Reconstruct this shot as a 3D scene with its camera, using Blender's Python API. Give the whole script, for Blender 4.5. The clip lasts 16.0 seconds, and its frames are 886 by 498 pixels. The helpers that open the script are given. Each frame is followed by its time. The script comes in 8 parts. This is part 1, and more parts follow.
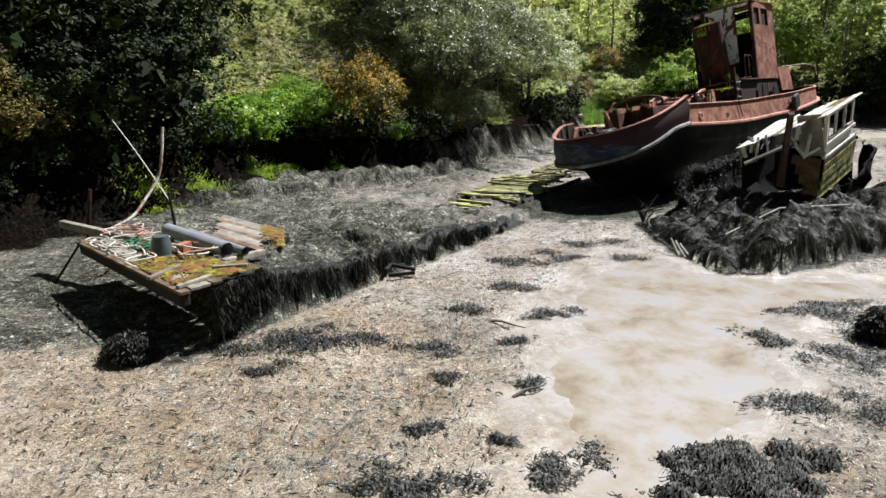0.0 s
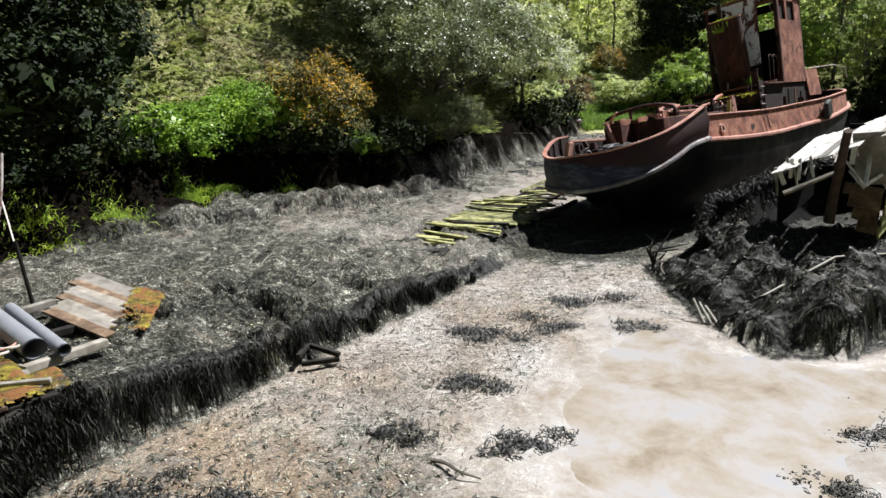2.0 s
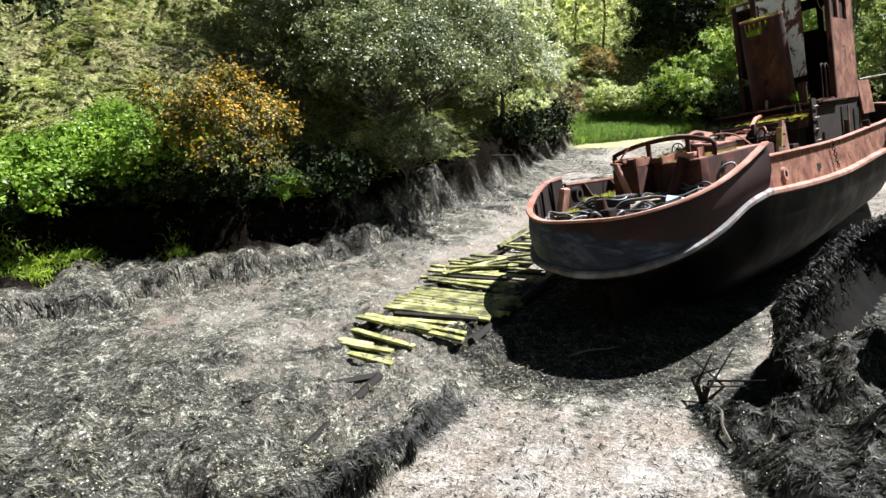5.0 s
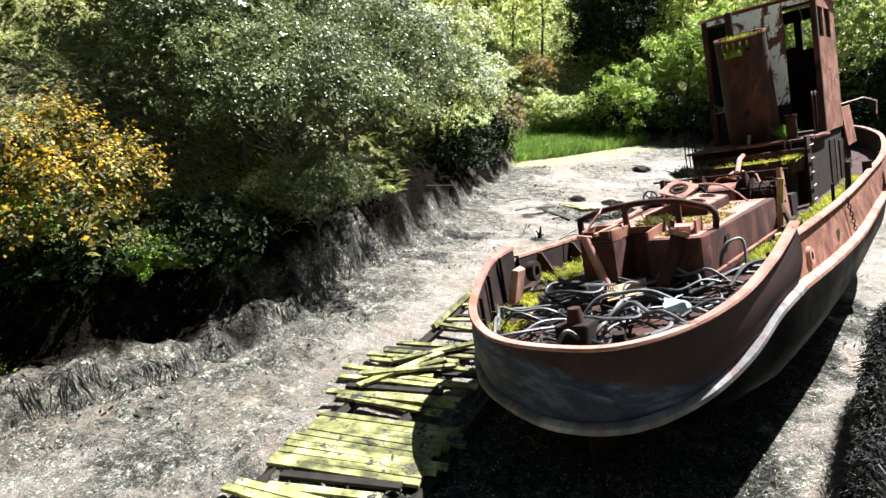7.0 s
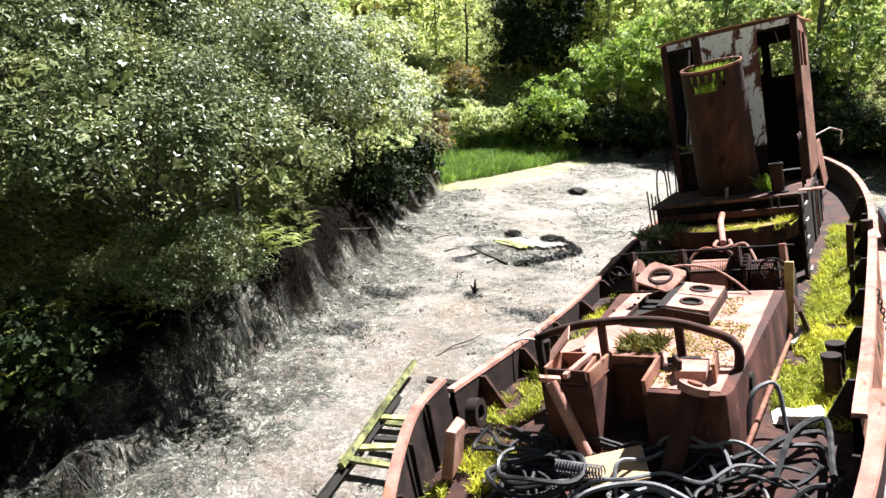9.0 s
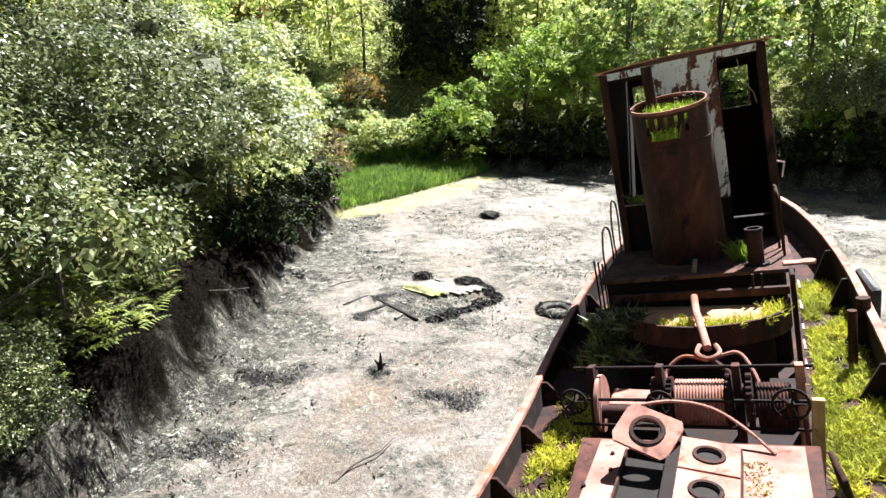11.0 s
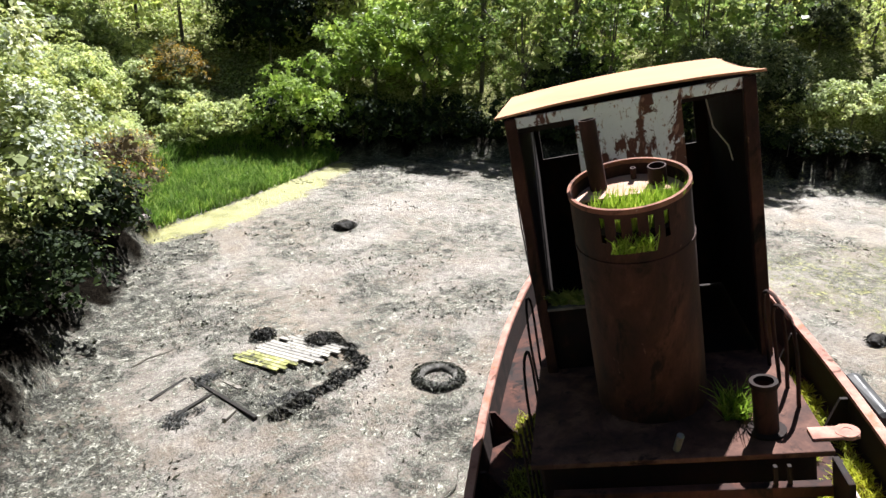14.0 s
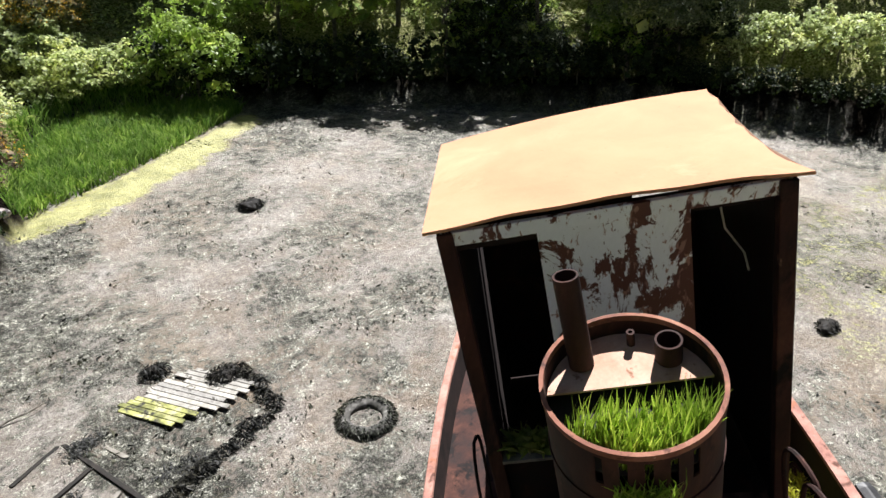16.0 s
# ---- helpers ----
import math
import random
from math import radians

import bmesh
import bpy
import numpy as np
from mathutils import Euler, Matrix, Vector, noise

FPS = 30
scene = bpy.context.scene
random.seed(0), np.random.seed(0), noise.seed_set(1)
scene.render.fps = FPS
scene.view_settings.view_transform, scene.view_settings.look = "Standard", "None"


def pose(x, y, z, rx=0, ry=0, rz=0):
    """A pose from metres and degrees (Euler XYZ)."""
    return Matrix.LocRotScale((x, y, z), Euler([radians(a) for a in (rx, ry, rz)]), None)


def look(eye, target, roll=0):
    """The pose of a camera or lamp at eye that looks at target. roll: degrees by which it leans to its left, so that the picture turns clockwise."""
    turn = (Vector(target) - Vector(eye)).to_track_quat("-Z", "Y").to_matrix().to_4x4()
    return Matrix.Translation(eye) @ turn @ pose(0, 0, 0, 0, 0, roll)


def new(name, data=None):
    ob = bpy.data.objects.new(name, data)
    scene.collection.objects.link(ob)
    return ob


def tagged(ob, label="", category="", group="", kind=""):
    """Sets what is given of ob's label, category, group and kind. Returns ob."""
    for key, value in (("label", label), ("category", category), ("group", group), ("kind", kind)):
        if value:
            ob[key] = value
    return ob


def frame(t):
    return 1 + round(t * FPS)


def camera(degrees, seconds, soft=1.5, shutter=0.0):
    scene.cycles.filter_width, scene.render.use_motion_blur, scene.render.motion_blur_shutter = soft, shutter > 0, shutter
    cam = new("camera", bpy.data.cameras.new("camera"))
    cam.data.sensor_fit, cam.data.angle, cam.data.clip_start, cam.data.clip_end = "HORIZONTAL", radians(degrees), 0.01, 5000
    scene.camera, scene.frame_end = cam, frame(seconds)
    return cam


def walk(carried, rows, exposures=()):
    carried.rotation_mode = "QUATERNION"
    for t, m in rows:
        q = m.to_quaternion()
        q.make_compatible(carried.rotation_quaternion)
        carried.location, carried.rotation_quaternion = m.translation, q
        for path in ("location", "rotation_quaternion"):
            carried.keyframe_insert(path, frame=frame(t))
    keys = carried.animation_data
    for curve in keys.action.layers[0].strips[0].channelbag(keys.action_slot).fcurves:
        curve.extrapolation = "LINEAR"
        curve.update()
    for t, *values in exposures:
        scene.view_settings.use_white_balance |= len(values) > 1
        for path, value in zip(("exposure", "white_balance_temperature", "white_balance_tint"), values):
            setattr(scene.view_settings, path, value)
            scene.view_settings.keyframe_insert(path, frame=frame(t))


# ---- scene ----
cam = camera(69.4, 16.0)
METRES, EYE, TILT, LEAN, TURN = 25.0, 3.4, -14.8, 0.0, 0.0
ROWS = [
    (0.0, 0.0, 0.0, 0.0, -0.0, 0.0, -0.0),
    (0.5, 0.0086, 0.0322, 0.0093, 0.02, -0.01, -0.01),
    (1.0, 0.0168, 0.0641, 0.0202, 0.03, -0.01, -0.0),
    (1.5, 0.025, 0.0965, 0.03, 0.06, 0.0, 0.01),
    (2.0, 0.033, 0.1288, 0.0389, 0.09, 0.01, -0.0),
    (2.5, 0.0403, 0.1611, 0.0476, 0.11, 0.01, 0.01),
    (3.0, 0.0461, 0.1932, 0.056, 0.12, -0.0, 0.01),
    (5.5, 0.0667, 0.3495, 0.1201, -2.11, -0.05, 0.67),
    (6.0, 0.0712, 0.3805, 0.1343, -3.26, -0.07, 0.96),
    (6.5, 0.0765, 0.4114, 0.1483, -4.54, -0.12, 1.27),
    (7.0, 0.0817, 0.4421, 0.1626, -6.52, -0.19, 1.72),
    (7.5, 0.0875, 0.4717, 0.1765, -8.52, -0.26, 2.22),
    (8.0, 0.0947, 0.4999, 0.1905, -9.77, -0.31, 2.53),
    (8.5, 0.1013, 0.5276, 0.2041, -11.12, -0.37, 2.9),
    (9.0, 0.1085, 0.5544, 0.2179, -12.9, -0.48, 3.32),
    (9.5, 0.1163, 0.582, 0.2306, -15.12, -0.61, 3.88),
    (10.0, 0.1252, 0.6086, 0.243, -17.28, -0.77, 4.4),
    (12.5, 0.1802, 0.7293, 0.3015, -27.0, -1.68, 6.66),
    (13.0, 0.1922, 0.7504, 0.3122, -29.03, -2.15, 7.09),
    (13.5, 0.2048, 0.7712, 0.3241, -31.43, -4.15, 7.62),
    (14.0, 0.2187, 0.7907, 0.3359, -34.26, -6.35, 8.23),
    (14.5, 0.2331, 0.8083, 0.3486, -36.92, -8.57, 8.79),
    (15.0, 0.248, 0.8245, 0.3628, -38.72, -10.69, 9.21),
    (15.5, 0.2641, 0.84, 0.3771, -40.1, -12.73, 9.52),
    (16.0, 0.2797, 0.854, 0.3926, -41.3, -14.87, 9.77),
]
walk(cam, [(t, pose(0, 0, EYE, TILT, LEAN, TURN) @ pose(METRES * x, METRES * y, METRES * z, 90 + pitch, roll, yaw)) for t, x, y, z, yaw, pitch, roll in ROWS],
     [(0.0, 1.06), (3.0, 1.2), (5.5, 1.68), (8.0, 1.94), (10.0, 1.94), (12.5, 1.82), (14.5, 1.53), (16.0, 1.37)])

# ---- light ----
world = bpy.data.worlds.new("sky")
scene.world = world
world.use_nodes = True
wn = world.node_tree
sky = wn.nodes.new("ShaderNodeTexSky")
sky.sky_type, sky.sun_disc = "NISHITA", False
SUN_AZ, SUN_EL = radians(56), radians(58)
sky.sun_elevation, sky.sun_rotation = SUN_EL, SUN_AZ
wn.links.new(sky.outputs[0], wn.nodes["Background"].inputs[0])
wn.nodes["Background"].inputs[1].default_value = 0.018
sun = new("sun", bpy.data.lights.new("sun", "SUN"))
sun.data.energy, sun.data.angle, sun.data.color = 5.0, radians(0.5), (0.995, 0.985, 0.995)
toward = Vector((math.sin(SUN_AZ) * math.cos(SUN_EL), math.cos(SUN_AZ) * math.cos(SUN_EL), math.sin(SUN_EL)))
sun.matrix_world = look(toward * 60, (0, 0, 0))


# ---- number helpers ----
def lattice(ix, iy, seed):
    h = (ix.astype(np.int64) * 374761393 + iy.astype(np.int64) * 668265263 + seed * 974711) & 0x7FFFFFFF
    h = ((h ^ (h >> 13)) * 1274126177) & 0x7FFFFFFF
    return ((h ^ (h >> 16)) & 0xFFFF) / 65535.0


def value_noise(x, y, seed=0):
    ix, iy = np.floor(x), np.floor(y)
    fx, fy = x - ix, y - iy
    fx, fy = fx * fx * (3 - 2 * fx), fy * fy * (3 - 2 * fy)
    a, b = lattice(ix, iy, seed), lattice(ix + 1, iy, seed)
    c, d = lattice(ix, iy + 1, seed), lattice(ix + 1, iy + 1, seed)
    return (a * (1 - fx) + b * fx) * (1 - fy) + (c * (1 - fx) + d * fx) * fy


def fbm(x, y, octaves=4, seed=0):
    total, gain = 0.0, 0.5
    for k in range(octaves):
        total = total + gain * (value_noise(x * 2 ** k, y * 2 ** k, seed + k) - 0.5)
        gain *= 0.55
    return total


def smooth(a, b, v):
    u = np.clip((v - a) / (b - a), 0, 1)
    return u * u * (3 - 2 * u)


def line_distance(x, y, line, closed=False):
    """Distance to a polyline and how far along it (in metres) the nearest place lies."""
    best, along, run = np.full(np.shape(x), 1e9), np.zeros(np.shape(x)), 0.0
    ends = line[1:] + line[:1] if closed else line[1:]
    for (ax, ay), (bx, by) in zip(line, ends):
        length = math.hypot(bx - ax, by - ay)
        u = np.clip(((x - ax) * (bx - ax) + (y - ay) * (by - ay)) / length ** 2, 0, 1)
        d = np.hypot(x - ax - u * (bx - ax), y - ay - u * (by - ay))
        along = np.where(d < best, run + u * length, along)
        best = np.minimum(best, d)
        run += length
    return best, along


def inside(x, y, ring):
    odd = np.zeros(np.shape(x), bool)
    for (ax, ay), (bx, by) in zip(ring, ring[1:] + ring[:1]):
        if ay != by:
            odd ^= ((ay > y) != (by > y)) & (x < (bx - ax) * (y - ay) / (by - ay) + ax)
    return odd


def catmull(points, count):
    p = np.array(points, float)
    step = np.concatenate([[0], np.cumsum(np.linalg.norm(np.diff(p, axis=0), axis=1))])
    s = np.linspace(0, step[-1], count)
    k = np.clip(np.searchsorted(step, s, side="right") - 1, 0, len(p) - 2)
    tangent = np.gradient(p, step, axis=0)
    h = (step[k + 1] - step[k])[:, None]
    u = ((s - step[k]) / h[:, 0])[:, None]
    return ((2 * u ** 3 - 3 * u ** 2 + 1) * p[k] + (u ** 3 - 2 * u ** 2 + u) * h * tangent[k]
            + (3 * u ** 2 - 2 * u ** 3) * p[k + 1] + (u ** 3 - u ** 2) * h * tangent[k + 1])


# ---- mesh helpers ----
def mesh_of(name, verts, faces, material, flat=False):
    me = bpy.data.meshes.new(name)
    me.from_pydata([tuple(v) for v in verts], [], faces)
    me.materials.append(material)
    if not flat:
        me.shade_smooth()
    return me


def quads_mesh(name, verts, quads, material):
    """A fast mesh from an (n, 3) array and an (m, k) array of corner numbers."""
    me = bpy.data.meshes.new(name)
    me.vertices.add(len(verts))
    me.vertices.foreach_set("co", np.ascontiguousarray(verts, np.float32).ravel())
    m, k = quads.shape
    me.loops.add(m * k)
    me.loops.foreach_set("vertex_index", np.ascontiguousarray(quads, np.int32).ravel())
    me.polygons.add(m)
    me.polygons.foreach_set("loop_start", np.arange(0, m * k, k, dtype=np.int32))
    me.polygons.foreach_set("loop_total", np.full(m, k, np.int32))
    me.materials.append(material)
    me.update(calc_edges=True)
    return me


def part(name, bm, material, parent, label="", at=None, smooth_angle=None):
    """Links a bmesh (or a mesh) as one object under a thing or a part."""
    if isinstance(bm, bmesh.types.BMesh):
        me = bpy.data.meshes.new(name)
        bmesh.ops.recalc_face_normals(bm, faces=bm.faces)
        bm.to_mesh(me)
        bm.free()
        me.materials.append(material)
        if smooth_angle:
            me.shade_smooth()
            me.set_sharp_from_angle(angle=radians(smooth_angle))
    else:
        me = bm
    ob = new(name, me)
    if parent:
        ob.parent = parent
    if at is not None:
        ob.matrix_basis = at
    return tagged(ob, label)


def thing(name, m, label, category, group="", kind=""):
    ob = new(name)
    ob.empty_display_size = 0.2
    ob.matrix_basis = m
    return tagged(ob, label, category, group, kind)


def box(bm, size, m=Matrix(), bevel=0.0):
    made = bmesh.ops.create_cube(bm, size=1, matrix=m @ Matrix.Diagonal((*size, 1)))
    if bevel:
        edges = list({e for v in made["verts"] for e in v.link_edges})
        bmesh.ops.bevel(bm, geom=edges, offset=bevel, segments=2, profile=0.6, affect="EDGES")
    return bm


def boxed(size, m=Matrix(), bevel=0.0):
    return box(bmesh.new(), size, m, bevel)


def rough_up(bm, amount, scale=3.0, seed=0.0):
    for v in bm.verts:
        v.co += Vector((noise.noise(v.co * scale + Vector((seed, 0, 0))), noise.noise(v.co * scale + Vector((0, seed + 7, 0))),
                        noise.noise(v.co * scale + Vector((0, 0, seed + 13))))) * amount
    return bm


def rod(bm, a, b, r0, r1=None, sides=8):
    a, b = Vector(a), Vector(b)
    r1 = r0 if r1 is None else r1
    m = Matrix.Translation((a + b) / 2) @ (b - a).to_track_quat("Z", "Y").to_matrix().to_4x4()
    bmesh.ops.create_cone(bm, cap_ends=True, segments=sides, radius1=r0, radius2=r1, depth=(b - a).length, matrix=m)
    return bm


def tube(bm, points, radius, sides=6, taper=None, cap=True):
    """A round bar along points; taper: the radius at the end."""
    p = [Vector(q) for q in points]
    rings, side = [], Vector((0.3, 0.2, 1)).normalized()
    for i, q in enumerate(p):
        t = (p[min(i + 1, len(p) - 1)] - p[max(i - 1, 0)]).normalized()
        side = (side - t * side.dot(t))
        side = side.normalized() if side.length > 1e-4 else t.orthogonal().normalized()
        up = t.cross(side)
        r = radius if taper is None else radius + (taper - radius) * i / (len(p) - 1)
        rings.append([bm.verts.new(q + (side * math.cos(a) + up * math.sin(a)) * r)
                      for a in (2 * math.pi * k / sides for k in range(sides))])
    for a, b in zip(rings, rings[1:]):
        for k in range(sides):
            bm.faces.new((a[k], a[(k + 1) % sides], b[(k + 1) % sides], b[k]))
    if cap:
        bm.faces.new(rings[0][::-1])
        bm.faces.new(rings[-1])
    return bm


def loft(rows, closed_ring=False):
    """A skin over rows of points of one length."""
    bm = bmesh.new()
    made = [[bm.verts.new(Vector(p)) for p in row] for row in rows]
    n = len(made[0])
    for a, b in zip(made, made[1:]):
        for k in range(n if closed_ring else n - 1):
            bm.faces.new((a[k], a[(k + 1) % n], b[(k + 1) % n], b[k]))
    if closed_ring:
        bm.faces.new(made[0][::-1])
        bm.faces.new(made[-1])
    return bm


def wall_panel(length, height, thick, openings):
    """An upright wall in its own x-z plane from (0, 0), with openings (x0, z0, x1, z1) that go through it."""
    bm = bmesh.new()
    xs = sorted({0, length, *(o[0] for o in openings), *(o[2] for o in openings)})
    zs = sorted({0, height, *(o[1] for o in openings), *(o[3] for o in openings)})
    grid, cells = {}, set()
    for i in range(len(xs) - 1):
        for j in range(len(zs) - 1):
            cx, cz = (xs[i] + xs[i + 1]) / 2, (zs[j] + zs[j + 1]) / 2
            if not any(o[0] < cx < o[2] and o[1] < cz < o[3] for o in openings):
                cells.add((i, j))

    def corner(i, j, side):
        if (i, j, side) not in grid:
            grid[i, j, side] = bm.verts.new((xs[i], side * thick, zs[j]))
        return grid[i, j, side]
    for i, j in cells:
        for side in (0, 1):
            bm.faces.new([corner(a, b, side) for a, b in ((i, j), (i + 1, j), (i + 1, j + 1), (i, j + 1))])
        for di, dj, a, b in ((-1, 0, (i, j), (i, j + 1)), (1, 0, (i + 1, j), (i + 1, j + 1)), (0, -1, (i, j), (i + 1, j)), (0, 1, (i, j + 1), (i + 1, j + 1))):
            if (i + di, j + dj) not in cells:
                bm.faces.new([corner(*a, 0), corner(*b, 0), corner(*b, 1), corner(*a, 1)])
    return bm


# ---- materials ----
def nodes_of(name):
    m = bpy.data.materials.new(name)
    m.use_nodes = True
    tree = m.node_tree
    return m, tree, tree.nodes["Principled BSDF"]


def tex(tree, scale, detail=6.0, rough=0.6, distortion=0.0, stretch=None):
    geo = tree.nodes.new("ShaderNodeNewGeometry")
    out = geo.outputs["Position"]
    if stretch:
        mapping = tree.nodes.new("ShaderNodeMapping")
        mapping.inputs["Scale"].default_value = stretch
        tree.links.new(out, mapping.inputs["Vector"])
        out = mapping.outputs[0]
    n = tree.nodes.new("ShaderNodeTexNoise")
    n.inputs["Scale"].default_value, n.inputs["Detail"].default_value = scale, detail
    n.inputs["Roughness"].default_value, n.inputs["Distortion"].default_value = rough, distortion
    tree.links.new(out, n.inputs["Vector"])
    return n.outputs["Fac"]


def ramp(tree, value, stops):
    r = tree.nodes.new("ShaderNodeValToRGB")
    e = r.color_ramp.elements
    while len(e) < len(stops):
        e.new(0.5)
    for k, (at, c) in enumerate(stops):
        e[k].position = at
        e[k].color = (*c, 1) if len(c) == 3 else c
    tree.links.new(value, r.inputs[0])
    return r.outputs[0]


def grey(a, b):
    return [(a, (0, 0, 0)), (b, (1, 1, 1))]


def mixed(tree, fac, a, b, mode="MIX"):
    m = tree.nodes.new("ShaderNodeMix")
    m.data_type, m.blend_type = "RGBA", mode
    for sock, v in ((m.inputs["Factor"], fac), (m.inputs["A"], a), (m.inputs["B"], b)):
        if isinstance(v, (int, float)):
            sock.default_value = v
        elif isinstance(v, tuple):
            sock.default_value = (*v, 1)
        else:
            tree.links.new(v, sock)
    return m.outputs["Result"]


def bump_to(tree, bsdf, height, strength, distance=0.02):
    b = tree.nodes.new("ShaderNodeBump")
    b.inputs["Strength"].default_value, b.inputs["Distance"].default_value = strength, distance
    tree.links.new(height, b.inputs["Height"])
    tree.links.new(b.outputs[0], bsdf.inputs["Normal"])


def surface(name, stops, scale=4.0, fine=40.0, fine_mix=0.35, rough=(0.7, 0.9), bump=0.4, distance=0.01, metal=0.0, patch=None, stretch=None, vary=0.0):
    """A worn surface: a coloured coarse noise, a fine grain over it, and patches (colour, scale, from, to)."""
    m, tree, bsdf = nodes_of(name)
    coarse = tex(tree, scale, 8, 0.62, 0.3, stretch)
    grain = tex(tree, fine, 4, 0.7, 0, stretch)
    colour = ramp(tree, coarse, stops)
    colour = mixed(tree, fine_mix, colour, ramp(tree, grain, [(0.25, (0.25, 0.25, 0.25)), (0.75, (1, 1, 1))]), "MULTIPLY")
    for c, s, lo, hi in patch or []:
        colour = mixed(tree, ramp(tree, tex(tree, s, 9, 0.68, 0.5, stretch), grey(lo, hi)), colour, c)
    if vary:
        info = tree.nodes.new("ShaderNodeObjectInfo")
        colour = mixed(tree, vary, colour, ramp(tree, info.outputs["Random"], [(0, (0.4, 0.4, 0.4)), (1, (1.5, 1.45, 1.3))]), "MULTIPLY")
    tree.links.new(colour, bsdf.inputs["Base Color"])
    tree.links.new(ramp(tree, coarse, [(0.3, (rough[0],) * 3), (0.7, (rough[1],) * 3)]), bsdf.inputs["Roughness"])
    bsdf.inputs["Metallic"].default_value = metal
    bsdf.inputs["Specular IOR Level"].default_value = 0.3
    bump_to(tree, bsdf, mixed(tree, 0.5, coarse, grain), bump, distance)
    return m


def leafy(name, colours, through_light=0.35, rough=0.5, gloss=0.3):
    """Leaves: each one its own tint, with light that shines through."""
    m, tree, bsdf = nodes_of(name)
    geo = tree.nodes.new("ShaderNodeNewGeometry")
    n = len(colours)
    stops = [(k / max(n - 1, 1), c) for k, c in enumerate(colours)]
    colour = ramp(tree, geo.outputs["Random Per Island"], stops)
    colour = mixed(tree, 0.75, colour, ramp(tree, tex(tree, 0.9, 4), [(0.36, (0.4, 0.46, 0.42)), (0.5, (0.9, 0.95, 0.85)), (0.64, (1.45, 1.35, 1.0))]), "MULTIPLY")
    tree.links.new(colour, bsdf.inputs["Base Color"])
    bsdf.inputs["Roughness"].default_value = rough
    bsdf.inputs["Specular IOR Level"].default_value = gloss
    back = tree.nodes.new("ShaderNodeBsdfTranslucent")
    tree.links.new(colour, back.inputs["Color"])
    mix = tree.nodes.new("ShaderNodeMixShader")
    mix.inputs[0].default_value = through_light
    tree.links.new(bsdf.outputs[0], mix.inputs[1])
    tree.links.new(back.outputs[0], mix.inputs[2])
    tree.links.new(mix.outputs[0], tree.nodes["Material Output"].inputs["Surface"])
    return m


RUST = surface("rusted_steel", [(0.3, (0.01, 0.0045, 0.004)), (0.5, (0.05, 0.019, 0.014)), (0.72, (0.13, 0.055, 0.038))], 3.0, 45, 0.45, (0.75, 0.95), 0.5, 0.006,
               patch=[((0.007, 0.004, 0.0035), 4, 0.52, 0.62), ((0.22, 0.115, 0.08), 9, 0.66, 0.74)], stretch=(1, 1, 0.4))
# Paler than RUST: the look of full sun on upper faces is in the colour.
RUST_PALE = surface("sunlit_weathered_rusty_plate", [(0.3, (0.2, 0.088, 0.068)), (0.5, (0.42, 0.215, 0.17)), (0.72, (0.56, 0.34, 0.28))], 2.6, 35, 0.35, (0.8, 0.95), 0.35, 0.005,
                    patch=[((0.09, 0.04, 0.028), 6, 0.58, 0.68), ((0.3, 0.12, 0.07), 1.7, 0.56, 0.64)])
# Salmon rust with the sunlight on the casing top put into its colour.
SALMON = surface("salmon_sunlit_weathered_plate", [(0.32, (0.26, 0.12, 0.095)), (0.5, (0.42, 0.215, 0.175)), (0.72, (0.52, 0.3, 0.255))], 2.2, 35, 0.3, (0.8, 0.95), 0.35, 0.005,
                 patch=[((0.15, 0.06, 0.045), 5, 0.58, 0.66), ((0.06, 0.03, 0.022), 22, 0.66, 0.7)])
# Lighter and redder than RUST: sun on the starboard faces put into the colour.
RUST_SIDE = surface("sunlit_orange_plate", [(0.32, (0.09, 0.033, 0.022)), (0.5, (0.25, 0.1, 0.064)), (0.72, (0.42, 0.22, 0.145))], 2.6, 30, 0.35, (0.7, 0.9), 0.4, 0.006,
                    patch=[((0.05, 0.02, 0.015), 5, 0.55, 0.63), ((0.015, 0.009, 0.008), 1.3, 0.62, 0.7), ((0.5, 0.33, 0.25), 11, 0.64, 0.7)])
# Near black, also where the shade of inner faces is put into the colour.
RUST_DARK = surface("dark_rusty_steel_and_shade", [(0.3, (0.004, 0.0025, 0.002)), (0.6, (0.022, 0.01, 0.008)), (0.8, (0.06, 0.028, 0.02))], 5.0, 50, 0.45, (0.75, 0.95), 0.5, 0.006)
ROOF_RUST = surface("orange_sheet_steel", [(0.3, (0.4, 0.19, 0.1)), (0.5, (0.47, 0.235, 0.13)), (0.7, (0.52, 0.28, 0.165))], 1.0, 60, 0.1, (0.8, 0.95), 0.15, 0.003, patch=[((0.3, 0.13, 0.07), 14, 0.66, 0.74), ((0.47, 0.31, 0.18), 0.8, 0.55, 0.7), ((0.2, 0.08, 0.05), 30, 0.68, 0.73)])
HULL_BLACK = surface("worn_black_hull_paint", [(0.3, (0.0015, 0.0015, 0.002)), (0.55, (0.004, 0.0042, 0.0055)), (0.75, (0.014, 0.014, 0.019))], 1.6, 30, 0.4, (0.5, 0.85), 0.4, 0.006,
                     patch=[((0.2, 0.2, 0.23), 4.0, 0.74, 0.8), ((0.03, 0.012, 0.01), 3.3, 0.66, 0.74)])
HULL_BLACK.node_tree.nodes["Principled BSDF"].inputs["Specular IOR Level"].default_value = 0.06
